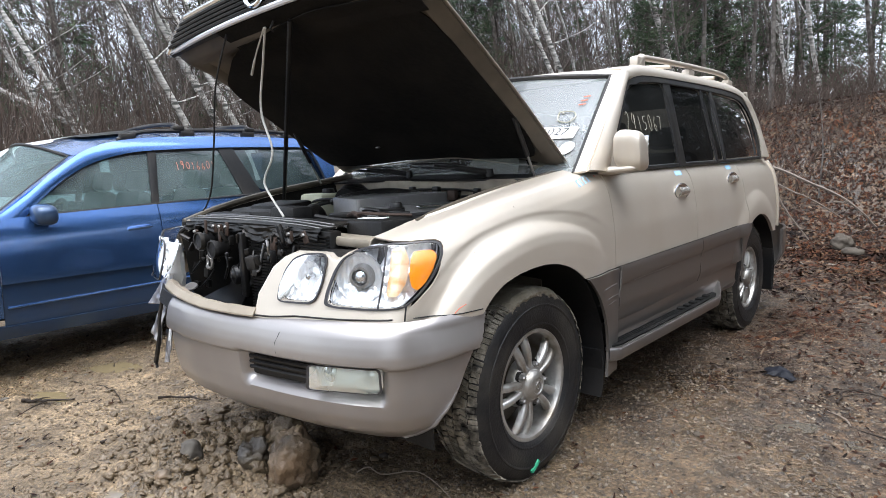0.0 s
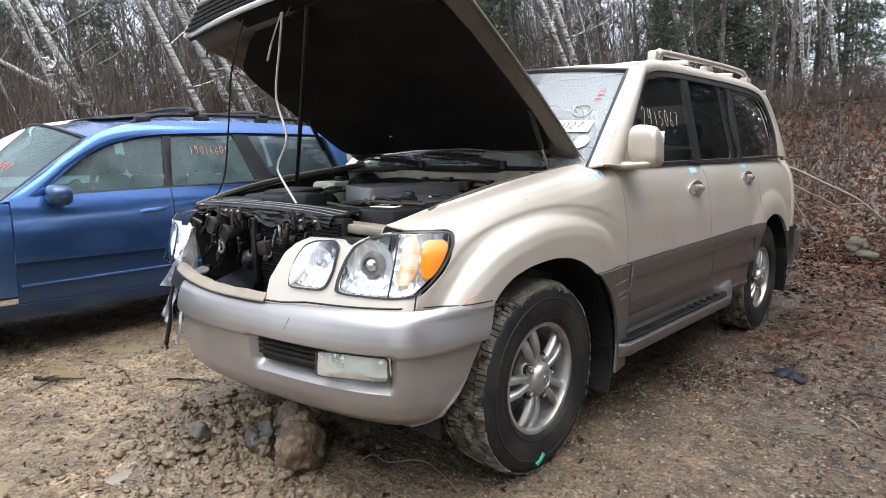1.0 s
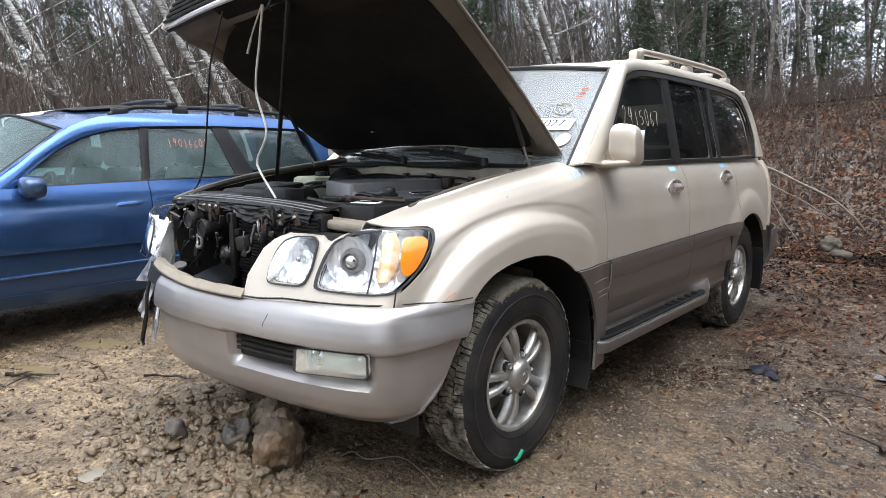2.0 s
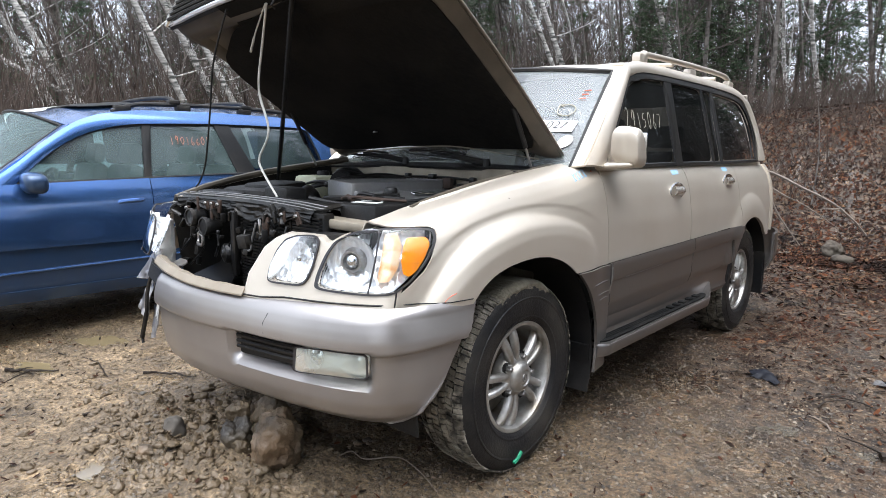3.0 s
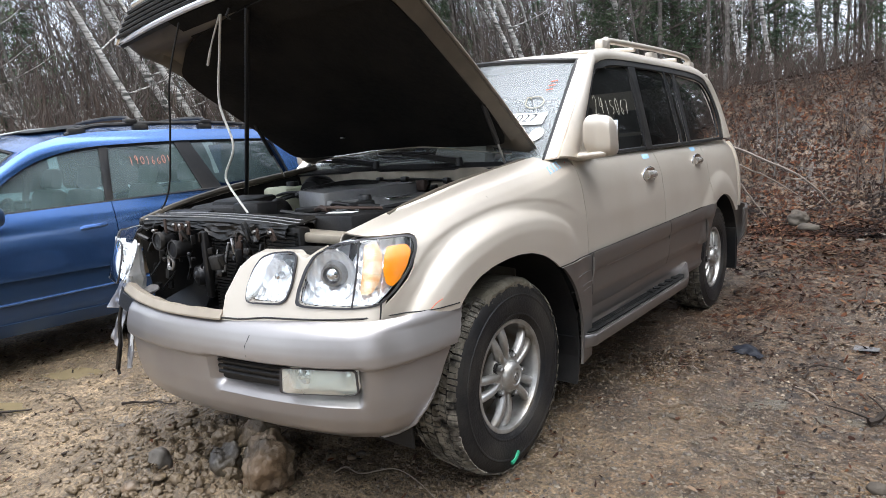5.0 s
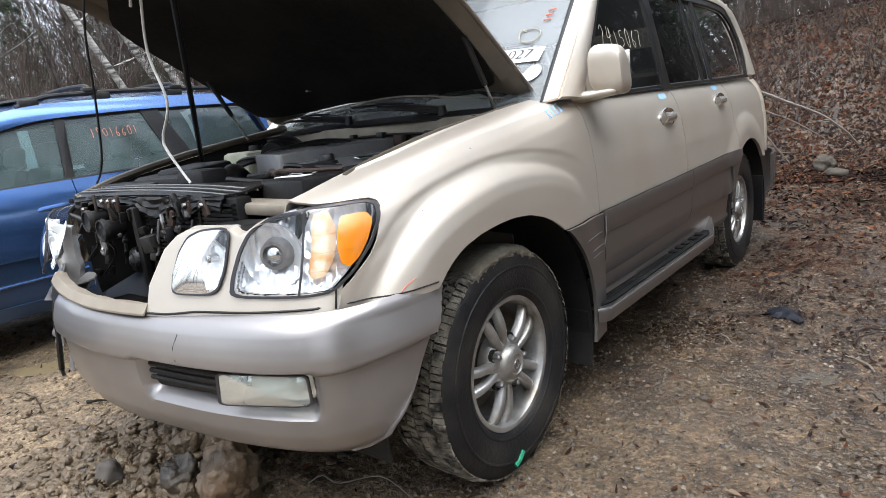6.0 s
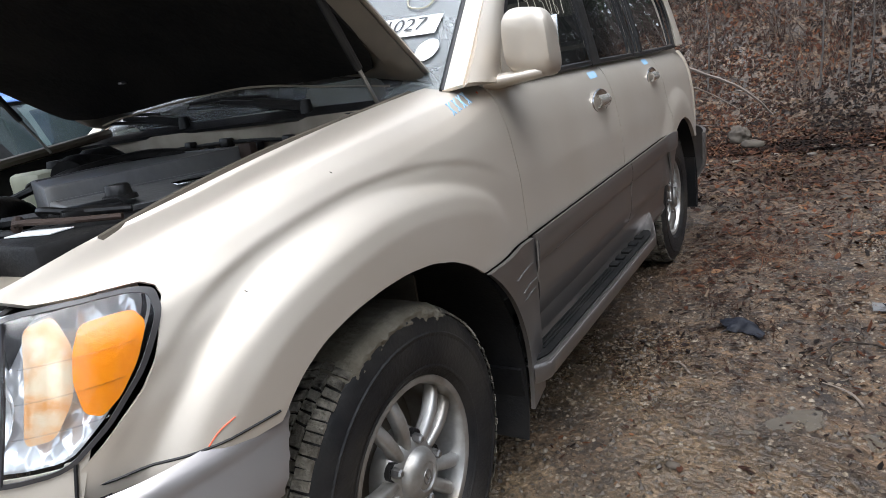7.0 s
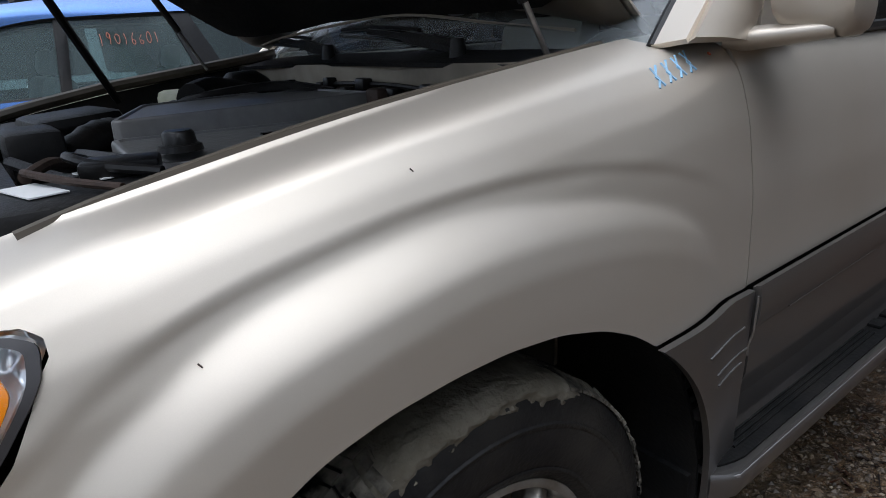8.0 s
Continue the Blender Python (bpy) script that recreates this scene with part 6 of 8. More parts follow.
_ng.inputs["Scale"].default_value, _ng.inputs["Detail"].default_value = 62, 5
_nt.links.new(_tc.outputs["Object"], _ng.inputs["Vector"])
_gr = _nt.nodes.new("ShaderNodeMapRange")
_gr.inputs["From Min"].default_value, _gr.inputs["From Max"].default_value = 0.32, 0.68
_gr.inputs["To Min"].default_value, _gr.inputs["To Max"].default_value = 0.55, 1.45
_nt.links.new(_ng.outputs["Fac"], _gr.inputs["Value"])
_nb = _nt.nodes.new("ShaderNodeTexNoise")  # dark wet blotches
_nb.inputs["Scale"].default_value, _nb.inputs["Detail"].default_value = 2.6, 6
_nt.links.new(_tc.outputs["Object"], _nb.inputs["Vector"])
_br = _nt.nodes.new("ShaderNodeMapRange")
_br.inputs["From Min"].default_value, _br.inputs["From Max"].default_value = 0.38, 0.60
_br.inputs["To Min"].default_value, _br.inputs["To Max"].default_value = 0.62, 1.22
_nt.links.new(_nb.outputs["Fac"], _br.inputs["Value"])
_gb = _nt.nodes.new("ShaderNodeMath")
_gb.operation = "MULTIPLY"
_vo = _nt.nodes.new("ShaderNodeTexVoronoi")  # little stones of many shades
_vo.inputs["Scale"].default_value = 85
_nt.links.new(_tc.outputs["Object"], _vo.inputs["Vector"])
_vs = _nt.nodes.new("ShaderNodeSeparateColor")
_nt.links.new(_vo.outputs["Color"], _vs.inputs[0])
_vr = _nt.nodes.new("ShaderNodeMapRange")
_vr.interpolation_type = "SMOOTHSTEP"
_vr.inputs["From Min"].default_value, _vr.inputs["From Max"].default_value = 0.1, 1.0
_vr.inputs["To Min"].default_value, _vr.inputs["To Max"].default_value = 0.78, 1.32
_nt.links.new(_vs.outputs[0], _vr.inputs["Value"])
_gv = _nt.nodes.new("ShaderNodeMath")
_gv.operation = "MULTIPLY"
_nt.links.new(_gr.outputs[0], _gv.inputs[0])
_nt.links.new(_vr.outputs[0], _gv.inputs[1])
_nt.links.new(_gv.outputs[0], _gb.inputs[0])
_nt.links.new(_br.outputs[0], _gb.inputs[1])
_gm = _nt.nodes.new("ShaderNodeVectorMath")
_gm.operation = "SCALE"
_nt.links.new(_mx.outputs[2], _gm.inputs[0])
_nt.links.new(_gb.outputs[0], _gm.inputs["Scale"])
_nt.links.new(_gm.outputs[0], _b.inputs["Base Color"])
_rr = _nt.nodes.new("ShaderNodeMapRange")  # wet and dry patches
_rr.inputs["From Min"].default_value, _rr.inputs["From Max"].default_value = 0.40, 0.60
_rr.inputs["To Min"].default_value, _rr.inputs["To Max"].default_value = 0.26, 0.8
_nt.links.new(_ns.outputs["Fac"], _rr.inputs["Value"])
_nt.links.new(_rr.outputs[0], _b.inputs["Roughness"])
gx, gy = axis_steps(-200, -3.0, -1.1, 0.75, 3.2, 200, 0.022, 1.10), axis_steps(-200, -1.9, -1.5, -0.25, 3.0, 300, 0.022, 1.06)
_b.inputs["Specular IOR Level"].default_value = 0.45
for _n in _nt.nodes:
    if _n.type == "BUMP":
        _n.inputs["Distance"].default_value = 0.022
me = bpy.data.meshes.new("ground")
nx, ny = len(gx), len(gy)
verts = [(x, y, ground_z(x, y)) for x in gx for y in gy]
faces = [(i * ny + j, (i + 1) * ny + j, (i + 1) * ny + j + 1, i * ny + j + 1) for i in range(nx - 1) for j in range(ny - 1)]
me.from_pydata(verts, [], faces)
me.materials.append(M_mud)
me.shade_smooth()
ground = tagged(new("ground", me), "wet sandy mud and gravel ground rising to a leaf-covered bank", "ground", kind="structure")


# ---- blue estate car ----
blue = thing("estate_car", "metallic blue estate car with dark roof rails and lit windows", "car", pose(-3.30, 0, 0))
BW_Z, BW_X = [0.20, 0.30, 0.36, 0.48, 0.62, 0.66, 0.80, 0.90, 0.97, 1.02, 1.05], [0.76, 0.815, 0.838, 0.852, 0.862, 0.868, 0.872, 0.868, 0.855, 0.835, 0.82]
BG_Z, BG_X = [0.98, 1.02, 1.25, 1.45, 1.50, 1.56], [0.84, 0.832, 0.762, 0.685, 0.655, 0.58]


def bw(z):
    return float(sm(z, BW_Z, BW_X, 0.015))


def bg(z):
    return float(sm(z, BG_Z, BG_X, 0.02))


def blue_taper(y):
    return 1 - 0.10 * max(0, (-1.3 - y) / 1.2) ** 2 - 0.06 * max(0, (y - 1.2) / 0.9) ** 2


def blue_panel(y0, y1, z0, z1, ny=16, nz=16, out=0.0, fn=bw):
    def at(u, v):
        y = y0 + (y1 - y0) * u
        a, b = (z0(y) if callable(z0) else z0), (z1(y) if callable(z1) else z1)
        z = a + (b - a) * v
        return ((fn(z) + out) * blue_taper(y), y, z)
    return grid(at, upto(0, 1, ny), upto(0, 1, nz), flip=True)


BF, BR = -1.68, 1.02  # axles


def blue_arch(y):
    z = 0.32
    for c in (BF, BR):
        if abs(y - c) < 0.36:
            z = max(z, 0.33 + _m.sqrt(0.36 ** 2 - (y - c) ** 2))
    return z


def blue_belt(y):
    return 1.025 + 0.035 * (y + 0.75)


def bonnet_line(y):
    return float(np.interp(y, [-2.6, -2.3, -1.6, -1.05], [0.70, 0.80, 0.92, 0.99]))


for y0, y1, nm in ((-0.995, 0.028, "front_door"), (0.034, 0.80, "rear_door")):
    ds = both(nm, blue_panel(y0, y1, lambda y: max(0.62, blue_arch(y) if nm == "rear_door" else 0.62), blue_belt), M_blue, blue, thick=0.03)
    for sg, d in zip((1, -1), ds):
        for nm2, b, mt, lb in (("lower_door", blue_panel(y0, y1, lambda y: max(0.34, blue_arch(y) if nm == "rear_door" else 0.34), 0.62), M_bluedark, "lower door with dark ground reflection in its blue"),
                               ("rub_strip", tube([((bw(0.648) + 0.014) * blue_taper(y), y, 0.642 + 0.02 * (y + 0.5)) for y in upto(y0 + 0.02, y1 - 0.02, 8)], 0.013, 8), M_blue, "blue rub strip"),
                               ("lower_strip", tube([((bw(0.47) + 0.011) * blue_taper(y), y, 0.47 + 0.02 * (y + 0.5)) for y in upto(y0 + 0.02, min(y1, 0.6) - 0.02, 8)], 0.011, 8), M_blue, ""),
                               ("door_handle", tube(spline([(bw(0.905) + 0.012, y1 - 0.25, 0.893), (bw(0.905) + 0.03, y1 - 0.21, 0.902), (bw(0.905) + 0.03, y1 - 0.10, 0.908), (bw(0.905) + 0.008, y1 - 0.055, 0.908)], 5), 0.016, 8), M_blue, "blue door handle"),
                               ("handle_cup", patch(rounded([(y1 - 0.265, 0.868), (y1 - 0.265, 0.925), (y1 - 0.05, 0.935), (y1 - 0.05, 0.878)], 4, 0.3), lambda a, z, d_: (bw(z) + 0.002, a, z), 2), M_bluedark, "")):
            if sg < 0:
                b2 = mirror_bm(b)
                b.free()
                b = b2
            part(nm2, b, mt, d, lb, thick=0.01 if nm2 == "lower_door" else 0)
both("front_wing", blue_panel(-2.45, -1.0, lambda y: max(0.40, blue_arch(y)), bonnet_line, 30, 14), M_blue, blue, thick=0.02)
both("rear_wing", blue_panel(0.806, 2.0, lambda y: max(0.40, blue_arch(y)), lambda y: blue_belt(y) + 0.08 * max(0, y - 0.9), 30, 16), M_blue, blue, thick=0.02)
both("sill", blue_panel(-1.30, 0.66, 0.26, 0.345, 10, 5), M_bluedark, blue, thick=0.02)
part("bonnet", grid(lambda u, v: ((0.86 * u) * blue_taper(-2.5 + 1.5 * v), -2.5 + 1.5 * v, bonnet_line(-2.5 + 1.5 * v) + 0.06 * (1 - u * u)), upto(-1, 1, 14), upto(0, 1, 12)), M_blue, blue, thick=0.02)
part("front_end", grid(lambda u, z: (0.80 * u, -2.5 - 0.14 * (1 - u * u) + 0.2 * max(0, z - 0.6), z), upto(-1, 1, 14), upto(0.24, 0.76, 8), flip=True), M_blue, blue, thick=0.03)
part("tail_end", grid(lambda u, z: (0.80 * u, 2.0 + 0.10 * (1 - u * u) - 0.35 * max(0, z - 1.05), z), upto(-1, 1, 14), upto(0.28, 1.5, 12)), M_blue, blue, thick=0.03)
B_OUT = [(-1.02, 1.00), (-0.80, 1.15), (-0.62, 1.295), (-0.42, 1.43), (-0.24, 1.50), (-0.05, 1.535), (0.15, 1.555), (0.65, 1.575), (1.2, 1.575), (1.60, 1.55), (1.76, 1.43), (1.90, 1.15)]
B_INN = [(-0.83, 1.022), (-0.72, 1.13), (-0.56, 1.26), (-0.39, 1.355), (-0.23, 1.41), (-0.06, 1.445), (0.15, 1.463), (0.65, 1.482), (1.2, 1.488), (1.53, 1.478), (1.60, 1.38), (1.66, 1.16)]
_bo, _bi = spline(B_OUT, 5), spline(B_INN, 5)
both("window_frame", grid(lambda u, v: (lambda p: (bg(p[1]) + 0.006 + 0.008 * _m.sin(_m.pi * v), p[0], p[1]))(_bo[int(u)] * (1 - v) + _bi[int(u)] * v), range(len(_bo)), upto(0, 1, 6)), M_blue, blue, thick=0.02)
both("window_seal", tube([(bg(q[1]) + 0.004, q[0], q[1]) for q in _bi] + [(bg(blue_belt(y)) + 0.004, y, blue_belt(y) + 0.012) for y in upto(1.60, -0.83, 10)], 0.011, 6), M_black, blue, "black window seal")
for nm, o in (("front_side_window", [(-0.80, 1.035), (-0.70, 1.14), (-0.55, 1.26), (-0.38, 1.35), (-0.22, 1.405), (0.06, 1.455), (0.0, 1.055)]), ("rear_side_window", [(0.120, 1.46), (0.645, 1.478), (0.785, 1.09), (0.045, 1.058)]), ("quarter_window", [(0.770, 1.482), (1.50, 1.478), (1.62, 1.17), (0.935, 1.125)])):
    both(nm, patch(rounded(o, 4, 0.1), lambda y, z, d: (bg(z) - 0.002, y, z), 4), M_bluequarter if nm == "quarter_window" else M_blueglass, blue)
for o in ([(0.060, 1.47), (0.128, 1.47), (0.052, 1.04), (0.0, 1.04)], [(0.64, 1.485), (0.775, 1.488), (0.945, 1.09), (0.775, 1.07)]):
    both("door_post", patch(rounded(o, 3, 0.02), lambda y, z, d: (bg(z) + 0.004, y, z), 3), M_black, blue, thick=0.01)
def blue_roof(u, y, lift=0.0):
    z = float(sm(y, [-0.55, -0.40, -0.24, 0.1, 0.65, 1.2, 1.7], [1.40, 1.435, 1.50, 1.553, 1.578, 1.578, 1.545], 0.06))
    crown = 0.085 + 0.040 * min(1.0, max(0.0, -0.1 - y) / 0.4)
    return ((bg(z) + 0.012) * u, y, z + crown * (1 - abs(u) ** 2.0) + lift)


part("roof", grid(lambda u, v: blue_roof(u, (-0.44 - 0.13 * (1 - u * u)) * (1 - v) + 1.70 * v), upto(-1, 1, 31), upto(0, 1, 40)), M_blue, blue, thick=0.02)
part("sun_roof", patch(rounded([(-0.58, -0.28), (-0.62, 0.18), (0.62, 0.18), (0.58, -0.28)], 5, 0.2), lambda u, y, d: blue_roof(u, y, 0.016), 6), M_wetblack, blue, "dark glass sun roof", thick=0.004)


def blue_screen(u, v, lift=0.0):
    w = 0.80 * (1 - v) + 0.63 * v
    return (w * u, -1.04 + 0.58 * v - 0.15 * (1 - u * u) - 0.5 * lift, 0.99 + 0.43 * v + 0.115 * v * (1 - u * u) + lift)


part("windscreen", grid(lambda u, v: blue_screen(u, v), upto(-1, 1, 16), upto(0, 1, 10)), M_blueglass, blue)
part("windscreen_seal", tube([blue_screen(u, v, 0.004) for u, v in [*((-1, v) for v in upto(0, 1, 10)), *((u, 1) for u in upto(-0.9, 0.9, 12)), *((1, v) for v in upto(1, 0, 10))]], 0.012, 6), M_black, blue)
both("a_pillar", grid(lambda u, v: tuple(np.array(blue_screen(1, u)) * (1 - v) + np.array((bg(1.0 + 0.43 * u) + 0.008, -1.02 + 0.59 * u, 1.0 + 0.43 * u)) * v), upto(0, 1, 12), upto(0, 1, 4)), M_blue, blue, thick=0.01)
for sg in (1, -1):
    rl = part("roof_rail", tube(spline([(0.56 * sg, -0.10, 1.550), (0.56 * sg, 0.04, 1.600), (0.56 * sg, 0.20, 1.622), (0.55 * sg, 0.8, 1.642), (0.55 * sg, 1.30, 1.638), (0.55 * sg, 1.48, 1.612), (0.54 * sg, 1.58, 1.58)], 6), 0.017, 8), M_blackdirty, blue, "dark roof rail")
    for y, h in ((-0.02, 1.575), (0.45, 1.607), (1.0, 1.613), (1.42, 1.600)):
        part("rail_foot", box((0.555 * sg, y, h), (0.05, 0.12, 0.05), bevel=0.012), M_blackdirty, rl)
for y in (0.38, 1.02):
    part("cross_bar", tube(spline([(-0.56, y, 1.645), (-0.47, y, 1.690), (0, y, 1.705), (0.47, y, 1.685), (0.56, y, 1.645)], 5), 0.016, 8), M_blackdirty, blue)
    both("bar_foot", box((0.545, y, 1.652), (0.07, 0.09, 0.035), bevel=0.01), M_blackdirty, blue)
for sg in (1, -1):
    sh = bmesh.new()
    bmesh.ops.create_uvsphere(sh, u_segments=22, v_segments=14, radius=1.0)
    for v in sh.verts:
        c = v.co / (sum(abs(q) ** 3.2 for q in v.co) ** (1 / 3.2))
        v.co = Vector((sg * (0.955 + 0.095 * c.x), -0.74 + 0.07 * c.y, 1.045 + 0.065 * c.z - 0.01 * c.x))
    mr = part("door_mirror", sh, M_bluedark, blue, "dark blue door mirror")
    part("mirror_arm", tube([(sg * 0.82, -0.76, 1.0), (sg * 0.92, -0.75, 1.01)], 0.03, 8), M_black, mr)
for sg in (1, -1):
    for yc in (BF, BR):
        w = part("wheel", lathe([(0.0, 0.07), (0.05, 0.07), (0.06, 0.05), (0.19, 0.06), (0.205, 0.085), (0.21, 0.08), (0.21, -0.05)], 36), M_alloydirty, blue, "dirty alloy wheel")
        w.location = (sg * 0.745, yc, 0.33)
        w.rotation_euler = (0, 0, 0 if sg > 0 else _m.pi)
        part("tyre", lathe([(0.205, 0.08), (0.24, 0.10), (0.29, 0.105), (0.32, 0.09), (0.33, 0.06), (0.33, -0.06), (0.32, -0.09), (0.205, -0.08)], 40), M_rubber, w)
for x in (0.36, -0.36):
    for y, mt in ((-0.02, M_seatgrey), (0.80, M_seatgrey)):
        st = part("car_seat", box((x, y - 0.22, 0.58), (0.48, 0.48, 0.16), bevel=0.05), mt, blue, "grey cloth car seat")
        part("seat_back", box((x, y + 0.03, 0.88), (0.46, 0.14, 0.56), bevel=0.05, m=pose(0, 0, 0, -14)), mt, st)
        part("head_rest", box((x, y + 0.12, 1.24), (0.25, 0.10, 0.17), bevel=0.04, m=pose(0, 0, 0, -14)), mt, st)
part("dashboard", box((0, -0.82, 0.92), (1.42, 0.4, 0.16), bevel=0.05), M_seatdark, blue)
part("steering_wheel", tube([(0.36 + 0.18 * _m.cos(t), -0.52 + 0.07 * _m.sin(t), 0.96 + 0.16 * _m.sin(t)) for t in upto(0, 2 * _m.pi, 22)], 0.015, 8), M_seatdark, blue)
part("cabin_floor", box((0, 0.2, 0.40), (1.6, 2.6, 0.05)), M_seatdark, blue)
both("door_trim", grid(lambda y, z: (0.79, y, z), upto(-0.98, 1.6, 6), upto(0.4, 1.0, 4)), M_seatdark, blue, thick=0.02)
written("window_mark", "19016601", lambda u, v: (bg(1.318 + 0.06 * v) + 0.003, 0.255 + u, 1.318 + 0.06 * v), 0.042, M_orangechalk, blue, "orange handwritten digits on the rear side window", 0.0018, 21)
for k in range(5):
    part("screen_mark", tube([blue_screen(0.30 + 0.07 * k, 0.42, 0.008), blue_screen(0.32 + 0.07 * k, 0.50, 0.008)], 0.004, 5), M_orangechalk, blue, "orange marker strokes on the windscreen")

# ---- white van behind the blue car ----
M_whitepaint = mat("white_car_paint", (0.72, 0.73, 0.74), 0.3, dark=(0.68, 0.69, 0.70), scale=50, coat=0.4, big=(0.66, 0.66, 0.66))
van = thing("white_van", "white van with a rounded roof parked beyond the blue car", "van", pose(-6.1, 0.4, 0))
VY, VZ = [-2.3, -2.2, -1.6, -1.25, -0.62, -0.3, 0.4, 1.6, 2.2, 2.4], [0.70, 0.85, 1.02, 1.10, 1.50, 1.68, 1.81, 1.87, 1.80, 1.2]


def van_x(z):
    return float(np.interp(z, [0.25, 0.5, 1.0, 1.6, 1.88], [0.86, 0.93, 0.93, 0.80, 0.70]))


def van_bm():
    def at(u, v):
        y = -2.3 + 4.7 * u
        top = float(sm(y, VY, VZ, 0.08))
        if v <= 0.6:
            z = 0.28 + (top - 0.06 - 0.28) * v / 0.6
            return (van_x(z), y, z)
        k = (v - 0.6) / 0.4
        return (van_x(top - 0.06) * (1 - k), y, top - 0.06 + 0.07 * _m.sin(k * _m.pi / 2))
    return grid(at, upto(0, 1, 50), upto(0, 1, 26), flip=True)


both("body", van_bm(), M_whitepaint, van)
for o in ([(-0.95, 1.12), (-0.55, 1.48), (0.25, 1.56), (0.25, 1.12)], [(0.35, 1.12), (0.35, 1.56), (1.9, 1.54), (2.0, 1.12)]):
    both("side_window", patch(rounded(o, 4, 0.1), lambda y, z, d: (van_x(z) + 0.006, y, z), 3), M_tint, van)
for sg in (1, -1):
    for yc in (-1.5, 1.4):
        w = part("wheel", lathe([(0.0, 0.09), (0.2, 0.09), (0.22, 0.11), (0.30, 0.11), (0.33, 0.08), (0.33, -0.08)], 30), M_rubber, van)
        w.location, w.rotation_euler = (sg * 0.80, yc, 0.33), (0, 0, 0 if sg > 0 else _m.pi)


# ---- woods ----
def add_tube(V, Fc, pts, rs, seg=3):
    base = len(V)
    up = None
    n = len(pts)
    for i, p in enumerate(pts):
        d = pts[min(i + 1, n - 1)] - pts[max(i - 1, 0)]
        d = d / (np.linalg.norm(d) + 1e-9)
        if up is None:
            up = np.cross(d, (0.3, 0.9, 0.2))
            up /= np.linalg.norm(up) + 1e-9
        w = np.cross(d, up)
        for k in range(seg):
            a = 2 * _m.pi * k / seg
            V.append(tuple(p + rs[i] * (_m.cos(a) * up + _m.sin(a) * w)))
    for i in range(n - 1):
        for k in range(seg):
            a, b = base + i * seg + k, base + i * seg + (k + 1) % seg
            Fc.append((a, b, b + seg, a + seg))


def mesh_of(name, V, Fc, mt, smooth=True):
    me = bpy.data.meshes.new(name)
    me.from_pydata(V, [], Fc)
    me.materials.append(mt)
    if smooth:
        me.shade_smooth()
    return me


def bark(name, light, dark, band):
    m = mat(name, light, 0.85, dark=dark, scale=9, spread=0.25, bump=0.5, bscale=30, spec=0.2, big=tuple(0.7 * c for c in light), bigscale=1.2)
    if band:
        nt = m.node_tree
        for n in nt.nodes:
            if n.type == "TEX_NOISE" and n.inputs["Scale"].default_value == 9:
                mp = nt.nodes.new("ShaderNodeMapping")
                mp.inputs["Scale"].default_value = (0.5, 0.5, 2.2)
                nt.links.new(n.inputs["Vector"].links[0].from_socket, mp.inputs["Vector"])
                nt.links.new(mp.outputs[0], n.inputs["Vector"])
    return m


M_birch = bark("birch_bark", (0.56, 0.535, 0.495), (0.06, 0.063, 0.056), True)
M_bark = bark("grey_bark", (0.16, 0.145, 0.13), (0.055, 0.048, 0.043), False)
M_twig = mat("bare_twigs", (0.115, 0.098, 0.088), 0.9, dark=(0.06, 0.05, 0.044), scale=3, spec=0.2, big=(0.09, 0.073, 0.062), bigscale=0.4)
M_brush = mat("red_brown_brush", (0.105, 0.080, 0.066), 0.9, dark=(0.05, 0.037, 0.03), scale=3, spec=0.2, big=(0.085, 0.062, 0.05), bigscale=0.5)
M_needle = mat("pine_needles", (0.060, 0.095, 0.048), 0.7, dark=(0.035, 0.06, 0.03), scale=2.5, spread=0.6, spec=0.3, big=(0.085, 0.11, 0.055), bigscale=0.6)


